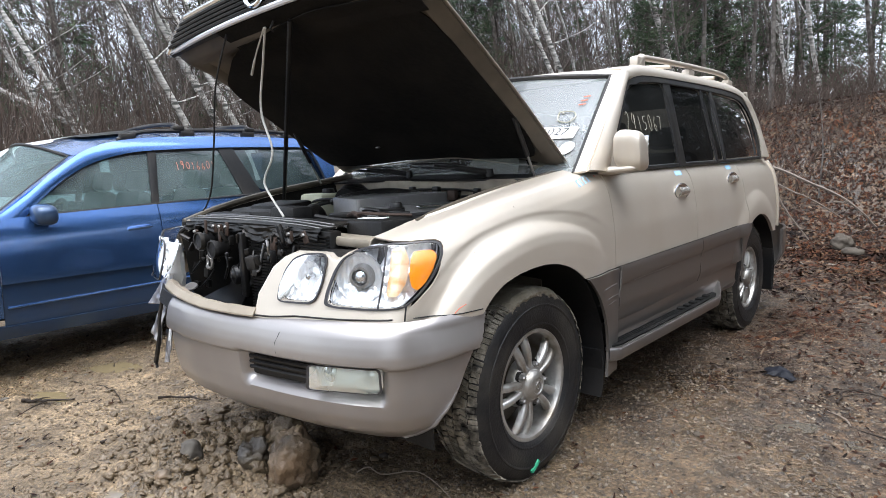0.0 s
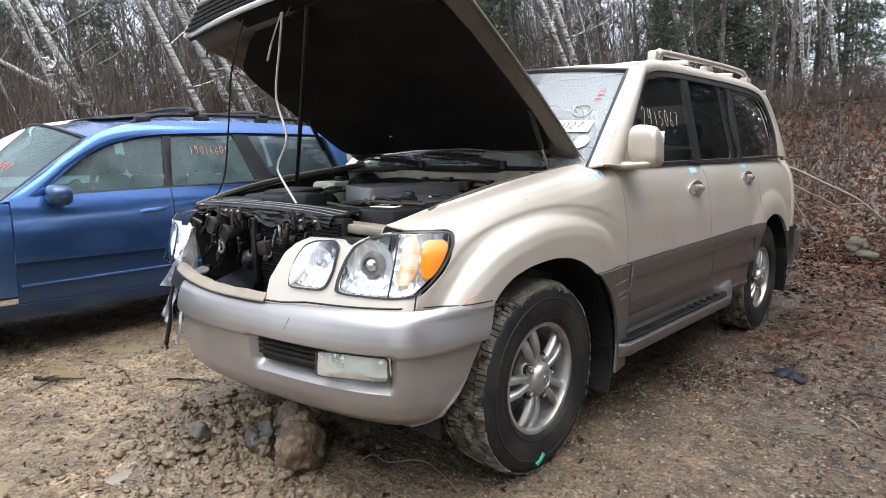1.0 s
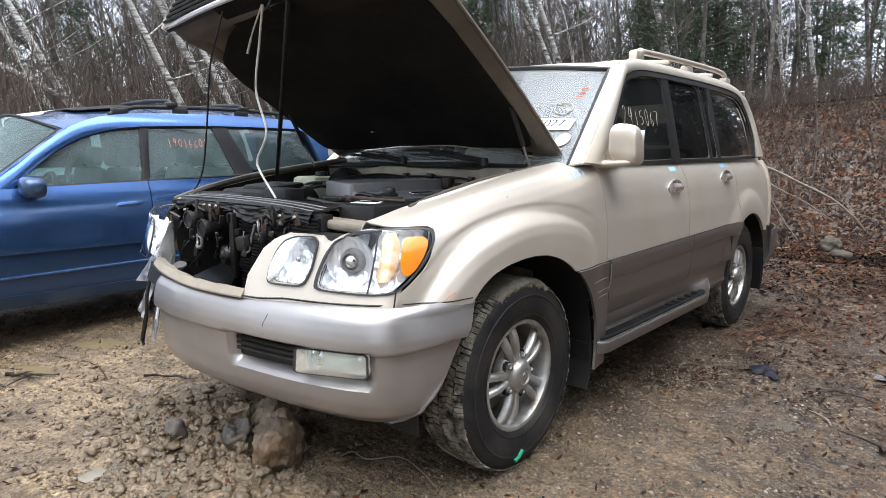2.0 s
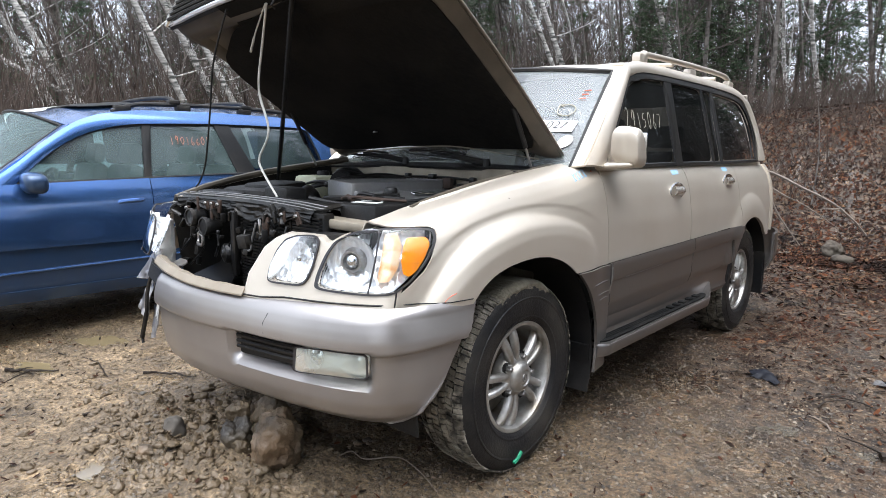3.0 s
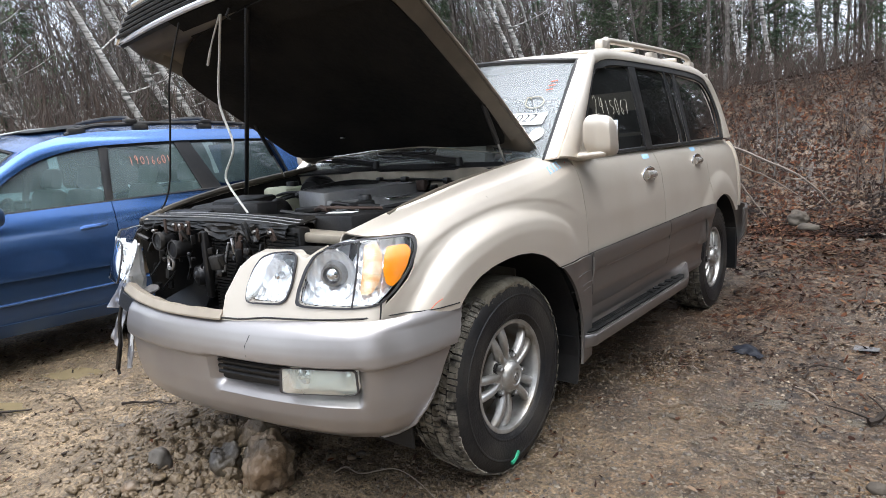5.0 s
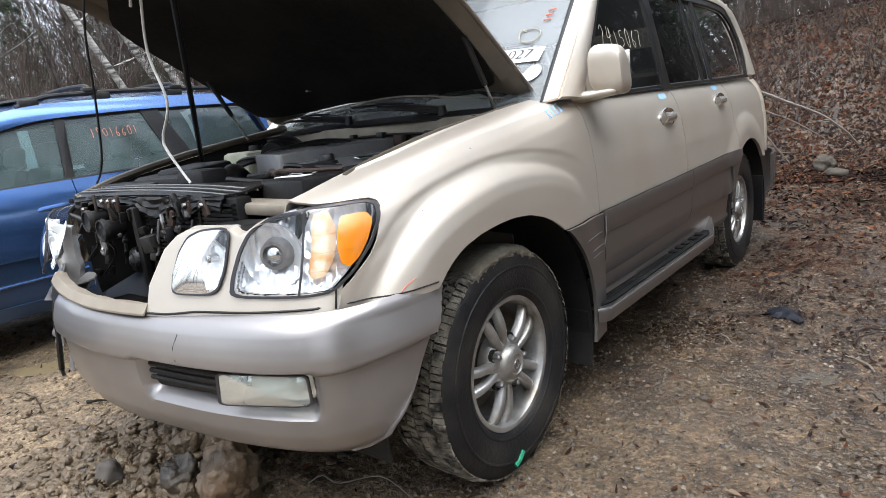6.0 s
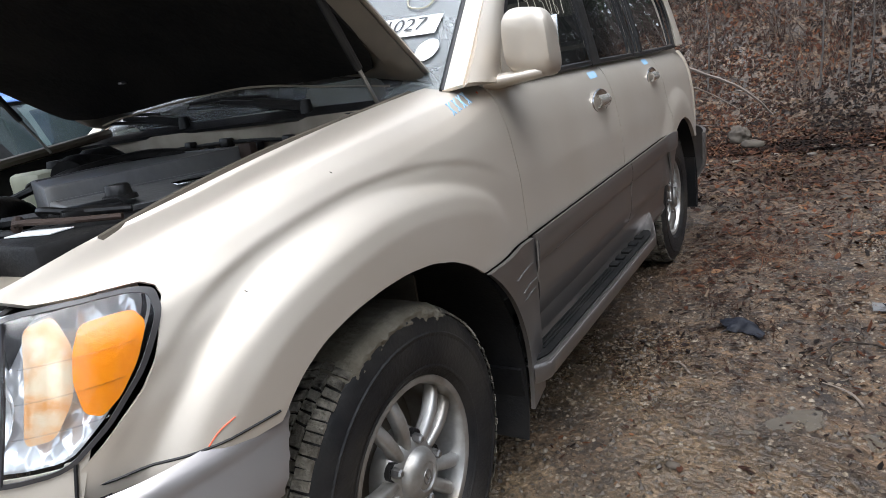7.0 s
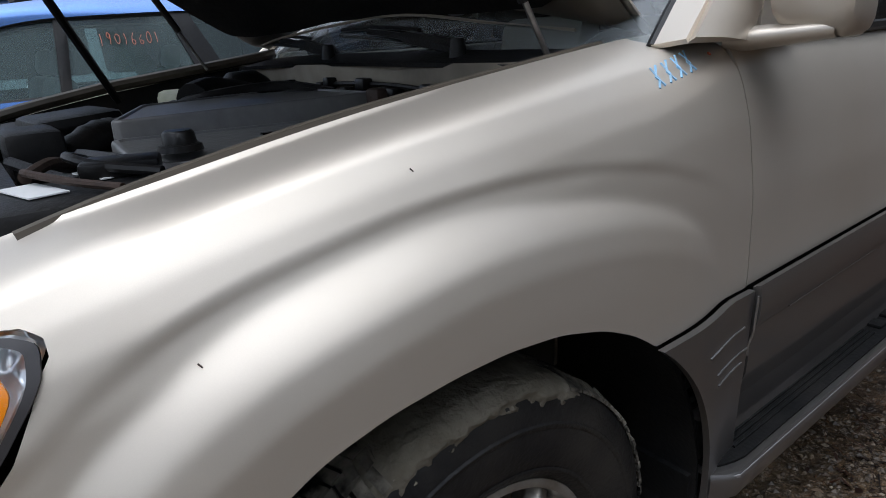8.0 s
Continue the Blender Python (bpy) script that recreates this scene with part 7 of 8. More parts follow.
def grow(rnd, h, r, lean, limbs, twigs, first=0.2, spread=1.0):
    """Trunk and limbs, and the crown of fine twigs: two vertex and face lists."""
    TV, TF, CV, CF = [], [], [], []
    n = 9
    bend = np.array((rnd.uniform(-0.4, 0.4), rnd.uniform(-0.4, 0.4)))
    pts = []
    for i in range(n):
        k = i / (n - 1)
        pts.append(np.array((lean[0] * k * h + bend[0] * k * k * 1.2 + rnd.uniform(-0.04, 0.04), lean[1] * k * h + bend[1] * k * k * 1.2 + rnd.uniform(-0.04, 0.04), h * k - 0.25)))
    add_tube(TV, TF, pts, [r * (1.25 if i == 0 else 1) * (1 - 0.85 * i / (n - 1)) for i in range(n)], 7)
    P = np.array(pts)
    for j in range(limbs):
        k = first + (1 - first) * rnd.random() ** 0.9
        p = np.array([np.interp(k, np.linspace(0, 1, n), P[:, c]) for c in range(3)])
        a, el = rnd.uniform(0, 2 * _m.pi), rnd.uniform(0.1, 1.1)
        ln = rnd.uniform(0.7, 2.2) * spread * (1.15 - 0.6 * k)
        d = np.array((_m.cos(a) * _m.cos(el), _m.sin(a) * _m.cos(el), _m.sin(el)))
        bp = [p]
        for i in range(3):
            d = d + np.array((rnd.uniform(-0.25, 0.25), rnd.uniform(-0.25, 0.25), rnd.uniform(-0.05, 0.25)))
            d /= np.linalg.norm(d)
            bp.append(bp[-1] + d * ln / 3)
        rr = r * (1 - 0.8 * k) * 0.35
        add_tube(CV if j % 5 else TV, CF if j % 5 else TF, bp, [rr * 0.8, rr * 0.6, rr * 0.4, 0.004], 4)
        for t in range(twigs):
            q = bp[1 + t % 2] + (bp[2 + t % 2] - bp[1 + t % 2]) * rnd.random()
            e = d + np.array((rnd.uniform(-0.9, 0.9), rnd.uniform(-0.9, 0.9), rnd.uniform(-0.3, 0.8)))
            e /= np.linalg.norm(e)
            l2 = rnd.uniform(0.3, 0.9)
            m2 = q + e * l2 * 0.5 + np.array((rnd.uniform(-0.08, 0.08), rnd.uniform(-0.08, 0.08), 0))
            add_tube(CV, CF, [q, m2, q + e * l2 + np.array((0, 0, 0.06))], [0.009, 0.006, 0.003], 3)
            e2 = e + np.array((rnd.uniform(-0.8, 0.8), rnd.uniform(-0.8, 0.8), rnd.uniform(-0.2, 0.6)))
            add_tube(CV, CF, [m2, m2 + e2 * 0.28], [0.006, 0.003], 3)
    return TV, TF, CV, CF


def tree(name, label, seed, h, r, lean, limbs, twigs, mt, first=0.2, spread=1.0):
    rnd = random.Random(seed)
    TV, TF, CV, CF = grow(rnd, h, r, lean, limbs, twigs, first, spread)
    t = thing(name, label, "tree")
    a = new("trunk", mesh_of("trunk", TV, TF, mt))
    b = new("crown", mesh_of("crown", CV, CF, M_twig, False))
    for o in (a, b):
        o.parent = t
    return t


def pine(seed, h, r):
    rnd = random.Random(seed)
    TV, TF, V, Fc = [], [], [], []
    add_tube(TV, TF, [np.array((0.04 * i * rnd.uniform(-1, 1), 0.04 * i * rnd.uniform(-1, 1), h * i / 8 - 0.25)) for i in range(9)], [r * (1 - 0.9 * i / 8) for i in range(9)], 7)
    z = 0.8
    while z < h - 0.3:
        z += rnd.uniform(0.22, 0.42)
        ln = max(0.35, (1 - (z / h) ** 1.5) * 2.3) * rnd.uniform(0.6, 1.1)
        for j in range(rnd.randint(3, 5)):
            a = rnd.uniform(0, 2 * _m.pi)
            d = np.array((_m.cos(a), _m.sin(a), rnd.uniform(-0.15, 0.35)))
            p0 = np.array((0, 0, z + rnd.uniform(-0.1, 0.1)))
            bp = [p0, p0 + d * ln * 0.5, p0 + d * ln + np.array((0, 0, 0.12 * ln))]
            add_tube(TV, TF, bp, [0.022, 0.014, 0.005], 3)
            for c in range(int(3 + ln * 4)):
                k = rnd.uniform(0.3, 1.0)
                q = bp[0] + (bp[2] - bp[0]) * k + np.array([rnd.uniform(-0.16, 0.16) for _ in range(3)])
                for b in range(9):
                    e = np.array([rnd.gauss(0, 1), rnd.gauss(0, 1), rnd.gauss(0.2, 0.8)])
                    e *= rnd.uniform(0.12, 0.24) / np.linalg.norm(e)
                    w = np.cross(e, (rnd.random(), rnd.random(), rnd.random()))
                    w *= 0.016 / (np.linalg.norm(w) + 1e-6)
                    i0 = len(V)
                    V.extend((tuple(q - w), tuple(q + w), tuple(q + e)))
                    Fc.append((i0, i0 + 1, i0 + 2))
    t = thing("pine_tree", "green pine tree with thin dark trunk", "tree")
    a, b = new("trunk", mesh_of("trunk", TV, TF, M_bark)), new("crown", mesh_of("crown", V, Fc, M_needle, False))
    a.parent = b.parent = t
    return t


EYE_X, EYE_Y = 2.2, -2.0


def spot(rnd, yaw0, yaw1, r0, r1):
    a, r = radians(rnd.uniform(yaw0, yaw1)), _m.sqrt(rnd.uniform(r0 * r0, r1 * r1))
    x, y = EYE_X - r * _m.sin(a), EYE_Y + r * _m.cos(a)
    return x, y


kinds = [tree("birch_tree", "leaning birch tree with white bark and bare twigs", 31, 11, 0.095, (-0.18, -0.34), 26, 8, M_birch),
         tree("birch_tree", "slender birch tree with white bark and bare twigs", 32, 9, 0.065, (-0.10, -0.20), 24, 8, M_birch),
         tree("birch_tree", "leaning birch tree with white bark and bare twigs", 33, 12, 0.11, (-0.22, -0.45), 26, 8, M_birch),
         tree("bare_tree", "bare grey tree with thin twigs", 34, 12, 0.06, (-0.06, -0.14), 30, 9, M_bark, 0.12),
         tree("bare_tree", "bare grey tree with thin twigs", 35, 10, 0.055, (-0.14, 0.0), 28, 8, M_bark, 0.10),
         tree("bare_tree", "tall bare tree with a straight dark trunk", 36, 14, 0.065, (0.03, 0.02), 28, 9, M_bark, 0.15),
         tree("birch_sapling", "thin young birch with pale bark", 37, 7, 0.035, (-0.05, -0.16), 22, 7, M_birch, 0.1)]
pines = [pine(51, 12, 0.12), pine(52, 10, 0.09), pine(53, 14, 0.14)]
rnd = random.Random(77)
used = set()


def stand(src, x, y, s, turn):
    """Places a tree: the first call moves the tree itself, later calls copy it."""
    m = Matrix.Translation((x, y, ground_z(x, y) - 0.05)) @ Matrix.Rotation(turn, 4, "Z") @ Matrix.Scale(s, 4)
    if src.name in used:
        t = src.copy()
        scene.collection.objects.link(t)
        for c in src.children:
            k = c.copy()
            scene.collection.objects.link(k)
            k.parent = t
    else:
        used.add(src.name)
        t = src
    t.matrix_world = m
    return tagged(t, group="bare trees in the woods" if "pine" not in src.name else "pines in the woods")


for k in range(150):
    x, y = spot(rnd, -14, 84, 13.5, 27.0)
    if y < 10.6 and x > -6:
        continue
    if _m.hypot(x + 6.1, y - 0.4) < 3.5:
        continue
    right = x > -4
    if right and rnd.random() < 0.3:
        continue
    src = rnd.choice([kinds[0], kinds[1], kinds[2], kinds[6], kinds[4], kinds[3], kinds[4], kinds[3], kinds[3]] if not right else [kinds[1], kinds[3], kinds[4], kinds[5], kinds[4], kinds[3], kinds[6]])
    near = _m.hypot(x - EYE_X, y - EYE_Y) < 18
    stand(src, x, y, rnd.uniform(0.55, 0.8) if near else rnd.uniform(0.8, 1.15), rnd.uniform(-0.5, 0.5))
for k in range(10):
    x, y = spot(rnd, -4, 40, 16, 25)
    if y < 11 and x > -6:
        continue
    stand(rnd.choice(pines), x, y, rnd.uniform(0.4, 0.7), rnd.uniform(0, 6.3))

for k in range(6):
    x, y = spot(rnd, 44, 80, 19, 26)
    stand(rnd.choice(pines), x, y, rnd.uniform(0.5, 0.85), rnd.uniform(0, 6.3))
for k in range(46):  # unseen pines beyond the car, added to darken its window reflections
    x, y = spot(rnd, -50, -5, 13.5, 28)
    stand(rnd.choice(pines), x, y, rnd.uniform(0.8, 1.2), rnd.uniform(0, 6.3))
for k in range(70):  # pines behind the walker, unseen, added to dim the car's side and reflections
    x, y = rnd.uniform(9.5, 19), rnd.uniform(-9, 16)
    stand(rnd.choice(pines), x, y, rnd.uniform(0.7, 1.1), rnd.uniform(0, 6.3))
for k in range(14):
    x, y = rnd.uniform(-6, 9), rnd.uniform(-17, -11)
    stand(rnd.choice(pines), x, y, rnd.uniform(0.6, 0.9), rnd.uniform(0, 6.3))

more = random.Random(404)
for k in range(12):  # green pines over the bank
    x, y = spot(more, 0, 24, 19, 29)
    stand(more.choice(pines), x, y, more.uniform(0.6, 0.95), more.uniform(0, 6.3))

for k in range(14):  # darker pines and pale birches behind the blue car
    x, y = spot(more, 36, 82, 19, 30)
    stand(more.choice(pines), x, y, more.uniform(0.6, 0.95), more.uniform(0, 6.3))
for k in range(16):
    x, y = spot(more, 36, 82, 13.5, 19)
    if _m.hypot(x + 6.1, y - 0.4) > 3.5:
        stand(more.choice((kinds[0], kinds[1], kinds[2])), x, y, more.uniform(0.7, 1.0), more.uniform(-0.5, 0.5))

# far woods all round, and brush
V, Fc, V2, F2, V3, F3 = [], [], [], [], [], []
for k in range(900):
    x, y = spot(rnd, -180, 180, 24, 60) if k > 420 else spot(rnd, -20, 88, 24, 48)
    if k <= 420 and x > -5 and rnd.random() < 0.45:
        continue
    if k > 420 and -20 < _m.degrees(_m.atan2(EYE_X - x, y - EYE_Y)) < 88 and rnd.random() < 0.5:
        continue
    h, r, z0 = rnd.uniform(7, 13), rnd.uniform(0.03, 0.09), bank(x, y)
    tip = rnd.uniform(-0.05, 0.42) if x < -5 else rnd.uniform(-0.08, 0.12)
    ln = np.array((-0.45 * tip, -0.9 * tip, 1.0))
    p0 = np.array((x, y, z0 - 0.3))
    pale = x < -3 and rnd.random() < 0.32
    add_tube(V3 if pale else V, F3 if pale else Fc, [p0, p0 + ln * h * 0.5, p0 + ln * h], [r, r * 0.7, r * 0.15], 5)
    for t in range((95 if x < -4 else 26) if k <= 420 else 45):
        q = p0 + ln * h * rnd.random() ** 1.3
        a, l = rnd.uniform(0, 6.283), rnd.uniform(0.5, 2.2)
        d = np.array((_m.cos(a), _m.sin(a), rnd.uniform(0.1, 1.4)))
        add_tube(V2, F2, [q, q + d * l], [0.016, 0.005], 3)
tagged(new("far_woods", mesh_of("far_woods", V, Fc, M_bark)), "far grey tree trunks of the wood", "woods", kind="stuff")
tagged(new("far_birches", mesh_of("far_birches", V3, F3, M_birch)), "far white birch trunks of the wood", "woods", kind="stuff")
tagged(new("far_twigs", mesh_of("far_twigs", V2, F2, M_twig, False)), "far bare twigs of the wood", "woods", kind="stuff")
V, Fc = [], []
for k in range(13000):
    x, y = spot(rnd, -14, 88, 9.5, 24)
    if y < 8.6 + max(0, -x - 2.5) * 0.25 and x > -9:
        continue
    if x > -3.5 and rnd.random() < 0.75:
        continue
    p0 = np.array((x, y, ground_z(x, y) - 0.03))
    for j in range(2):
        a, l = rnd.uniform(0, 6.283), rnd.uniform(0.5, 3.8) * (1 if x < -6.5 else (0.5 if x < -3.5 else 0.22))
        d = np.array((_m.cos(a) * 0.35, _m.sin(a) * 0.35, 1.0))
        m2 = p0 + d * l * 0.5
        add_tube(V, Fc, [p0, m2, p0 + d * l + np.array((rnd.uniform(-0.2, 0.2), rnd.uniform(-0.2, 0.2), 0))], [0.007, 0.005, 0.003], 3)
        add_tube(V, Fc, [m2, m2 + np.array((rnd.uniform(-0.3, 0.3), rnd.uniform(-0.3, 0.3), rnd.uniform(0.1, 0.4)))], [0.005, 0.002], 3)
for k in range(1100):  # dark stems along the top of the bank
    x, y = rnd.uniform(-3.0, 7.0), 9.0 + 4.0 * rnd.random() ** 0.6
    p0 = np.array((x, y, ground_z(x, y) - 0.03))
    l = rnd.uniform(0.2, 1.2) * (0.25 + 0.75 * min(1.0, (y - 9.0) / 3.0))
    d = np.array((rnd.uniform(-0.6, 0.6), rnd.uniform(-0.6, 0.4), 1.0))
    m2 = p0 + d * l * 0.5 + np.array((rnd.uniform(-0.08, 0.08), 0, 0))
    add_tube(V, Fc, [p0, m2, p0 + d * l], [0.008, 0.006, 0.003], 3)
    for j in range(2):
        add_tube(V, Fc, [m2, m2 + np.array((rnd.uniform(-0.35, 0.35), rnd.uniform(-0.3, 0.3), rnd.uniform(0.05, 0.4)))], [0.005, 0.002], 3)
tagged(new("brush", mesh_of("brush", V, Fc, M_brush, False)), "thin red-brown brush below the trees", "brush", kind="stuff")

# leaf litter, pebbles, clods
M_leaf = bpy.data.materials.new("fallen_leaves")
M_leaf.use_nodes = True
nt = M_leaf.node_tree
gi, rp = nt.nodes.new("ShaderNodeNewGeometry"), nt.nodes.new("ShaderNodeValToRGB")
for pos, col in ((0.0, (0.008, 0.005, 0.003)), (0.35, (0.024, 0.0095, 0.0055)), (0.62, (0.055, 0.019, 0.009)), (0.84, (0.105, 0.037, 0.014)), (0.95, (0.15, 0.085, 0.045))):
    e = rp.color_ramp.elements.new(pos)
    e.color = (*col, 1)
rp.color_ramp.elements[0].color, rp.color_ramp.elements[-1].color = (0.010, 0.006, 0.004, 1), (0.20, 0.15, 0.105, 1)
nt.links.new(gi.outputs["Random Per Island"], rp.inputs[0])
lt, ln_, lr, lv = nt.nodes.new("ShaderNodeTexCoord"), nt.nodes.new("ShaderNodeTexNoise"), nt.nodes.new("ShaderNodeMapRange"), nt.nodes.new("ShaderNodeVectorMath")
ln_.inputs["Scale"].default_value, ln_.inputs["Detail"].default_value = 0.9, 5
lr.inputs["From Min"].default_value, lr.inputs["From Max"].default_value = 0.36, 0.62
lr.inputs["To Min"].default_value, lr.inputs["To Max"].default_value = 0.16, 0.95
lv.operation = "SCALE"
nt.links.new(lt.outputs["Object"], ln_.inputs["Vector"])
nt.links.new(ln_.outputs["Fac"], lr.inputs["Value"])
nt.links.new(rp.outputs[0], lv.inputs[0])
nt.links.new(lr.outputs[0], lv.inputs["Scale"])
nt.links.new(lv.outputs[0], nt.nodes["Principled BSDF"].inputs["Base Color"])
nt.nodes["Principled BSDF"].inputs["Roughness"].default_value = 0.8
nt.nodes["Principled BSDF"].inputs["Specular IOR Level"].default_value = 0.15
V, Fc = [], []


def leaf(x, y, s, lift=0.004):
    a, t = rnd.uniform(0, 6.283), rnd.uniform(-0.5, 0.5)
    z = ground_z(x, y) + lift + rnd.random() * 0.2 * s
    ux, uy = _m.cos(a), _m.sin(a)
    i0 = len(V)
    b = rnd.uniform(-0.05, 0.22) * s
    gy_ = (ground_z(x, y + 0.15) - ground_z(x, y - 0.15)) / 0.3
    tx, ty = rnd.gauss(0, 0.35), rnd.gauss(0, 0.35) + gy_
    w1, w2 = rnd.uniform(0.15, 0.55), rnd.uniform(0.15, 0.55)
    for u, v, h in ((-1, 0, 0.1 * s), (-0.35, w1, b), (0.35, w1 * 0.8, b), (1.15, 0, 0.2 * b), (0.3, -w2, b * 0.6), (-0.4, -w2 * 0.8, b * 0.8)):
        V.append((x + s * (u * ux - v * uy), y + s * (u * uy + v * ux), z + h + 0.15 * s + tx * s * (u * ux - v * uy) + ty * s * (u * uy + v * ux)))
    Fc.extend(((i0, i0 + 1, i0 + 2, i0 + 3), (i0, i0 + 3, i0 + 4, i0 + 5)))


for k in range(78000):
    x, y = rnd.uniform(-5, 6), 6.7 + 6.0 * rnd.random() ** 1.4
    leaf(x, y, rnd.uniform(0.015, 0.040))
for k in range(46000):
    x, y = rnd.uniform(-1.6, 4.6), rnd.uniform(0.6, 7.4)
    if x < 0.95 and y < 3.9:
        continue
    if rnd.random() < -0.06 + 0.17 * y - 0.05 * abs(x - 1.4) + 0.5 * noise.noise(Vector((x * 1.7, y * 1.7, 0))):
        leaf(x, y, (0.007 + 0.030 * rnd.random() ** 1.6) * min(1.0, 0.35 + y / 4), 0.001)
for k in range(9000):  # scraps of leaf beside the car
    x, y = rnd.uniform(0.9, 4.0), -0.8 + 5.0 * rnd.random()
    if noise.noise(Vector((x * 1.3, y * 1.3, 8.0))) > rnd.uniform(-0.5, 0.5):
        leaf(x, y, 0.004 + 0.012 * rnd.random() ** 2, 0.002)
for k in range(700):
    leaf(rnd.uniform(-3.2, 2.0), rnd.uniform(-1.6, 0.4), rnd.uniform(0.008, 0.02))
tagged(new("leaf_litter", mesh_of("leaf_litter", V, Fc, M_leaf, False)), "wet brown fallen leaves", "leaves", kind="stuff")
# rust-coloured pine needles and straw beside the car
V, Fc = [], []
for k in range(12000):
    x, y = (1.6 + rnd.gauss(0, 0.7), rnd.uniform(1.3, 6.8)) if k < 7000 else (1.30 + rnd.gauss(0, 0.24), 3.0 + rnd.gauss(0, 0.8))
    if noise.noise(Vector((x * 2.3, y * 2.3, 5.0))) < rnd.uniform(-0.5, 0.35):
        continue
    a, l = rnd.uniform(0, 6.283), rnd.uniform(0.03, 0.09)
    z = ground_z(x, y) + 0.004 + rnd.random() * 0.012
    i0 = len(V)
    dx, dy = _m.cos(a) * l, _m.sin(a) * l
    V.extend(((x - dy * 0.03, y + dx * 0.03, z), (x + dy * 0.03, y - dx * 0.03, z), (x + dx, y + dy, z + rnd.random() * 0.012)))
    Fc.append((i0, i0 + 1, i0 + 2))
M_straw = mat("rusty_needles", (0.16, 0.072, 0.036), 0.8, dark=(0.085, 0.036, 0.018), scale=6)
tagged(new("needle_litter", mesh_of("needle_litter", V, Fc, M_leaf, False)), "rust-coloured fallen needles and straw", "needles", kind="stuff")

M_pebble = mat("pebbles", (0.12, 0.105, 0.086), 0.6, dark=(0.06, 0.051, 0.042), scale=14, bump=0.2, big=(0.22, 0.18, 0.13), bigscale=2.5)
M_clod = mat("wet_clods", (0.165, 0.120, 0.072), 0.42, dark=(0.075, 0.053, 0.031), scale=22, bump=0.9, bscale=70, big=(0.11, 0.08, 0.048), bigscale=3)
OCT = [(1, 0, 0), (0, 1, 0), (-1, 0, 0), (0, -1, 0), (0, 0, 1), (0, 0, -1)]
OCF = [(0, 1, 4), (1, 2, 4), (2, 3, 4), (3, 0, 4), (1, 0, 5), (2, 1, 5), (3, 2, 5), (0, 3, 5)]


def lump_bm(seed, sub=2, rough=0.25):
    bm = bmesh.new()
    bmesh.ops.create_icosphere(bm, subdivisions=sub, radius=1.0)
    o = Vector((seed * 3.7, seed * 1.3, seed))
    for v in bm.verts:
        v.co = v.co * (1 + rough * noise.noise(v.co * 1.1 + o) + rough * 0.5 * noise.noise(v.co * 2.6 + o) + (rough * 0.22 * noise.noise(v.co * 7 + o) + rough * 0.12 * noise.noise(v.co * 15 + o) if sub > 2 else 0))
    return bm


_bm = lump_bm(1, 1, 0.5)
LV = [tuple(v.co) for v in _bm.verts]
LF = [tuple(v.index for v in f.verts) for f in _bm.faces]
_bm.free()
LUMP = (LV, LF)
CLODS = []
for k in range(8):
    _bm = lump_bm(5 + 2.3 * k, 2, 1.0)
    CLODS.append(([(v.co.x * (0.7 + 0.1 * (k % 4)), v.co.y, v.co.z) for v in _bm.verts], [tuple(v.index for v in f.verts) for f in _bm.faces]))
    _bm.free()


def scatter(name, label, cat, n, place, size, mt, shape=None, smooth=True):
    V, Fc = [], []
    for k in range(n):
        LV, LF = shape[k % len(shape)] if shape else LUMP
        x, y = place()
        s = size()
        a = rnd.uniform(0, 6.283)
        sx, sy, sz = s * rnd.uniform(0.7, 1.3), s * rnd.uniform(0.7, 1.3), s * rnd.uniform(0.45, 0.9)
        z = ground_z(x, y) + sz * 0.1
        i0 = len(V)
        for p in LV:
            q = (p[0] * sx, p[1] * sy)
            V.append((x + q[0] * _m.cos(a) - q[1] * _m.sin(a), y + q[0] * _m.sin(a) + q[1] * _m.cos(a), z + p[2] * sz))
        Fc.extend(tuple(i0 + i for i in f) for f in LF)
    return tagged(new(name, mesh_of(name, V, Fc, mt, smooth)), label, cat, kind="stuff")


scatter("pebbles", "small grey pebbles in the mud", "pebbles", 6000, lambda: (rnd.uniform(-3.4, 3.4), -2.0 + 7.0 * rnd.random() ** 1.5), lambda: 0.0025 + 0.010 * rnd.random() ** 5, M_pebble)
M_grit = bpy.data.materials.new("mixed_grit")
M_grit.use_nodes = True
nt = M_grit.node_tree
gi, rp = nt.nodes.new("ShaderNodeNewGeometry"), nt.nodes.new("ShaderNodeValToRGB")
for pos, col in ((0.4, (0.05, 0.036, 0.023)), (0.75, (0.095, 0.07, 0.044)), (0.95, (0.13, 0.10, 0.066))):
    rp.color_ramp.elements.new(pos).color = (*col, 1)
rp.color_ramp.elements[0].color, rp.color_ramp.elements[-1].color = (0.02, 0.014, 0.009, 1), (0.20, 0.165, 0.12, 1)
nt.links.new(gi.outputs["Random Per Island"], rp.inputs[0])
nt.links.new(rp.outputs[0], nt.nodes["Principled BSDF"].inputs["Base Color"])
nt.nodes["Principled BSDF"].inputs["Roughness"].default_value = 0.55
scatter("grit", "mixed brown grit in the wet ground", "grit", 80000, lambda: (rnd.uniform(0.5, 4.0), -1.2 + 5.5 * rnd.random() ** 1.2), lambda: 0.0026 + 0.0095 * rnd.random() ** 4, M_grit, [(OCT, OCF)], False)
scatter("crumbs", "fine crumbs of wet sandy earth", "earth", 26000, lambda: (rnd.uniform(-3.4, 0.9), -1.9 + 3.6 * rnd.random() ** 1.2), lambda: 0.0025 + 0.011 * rnd.random() ** 5, M_clod, CLODS[:4])
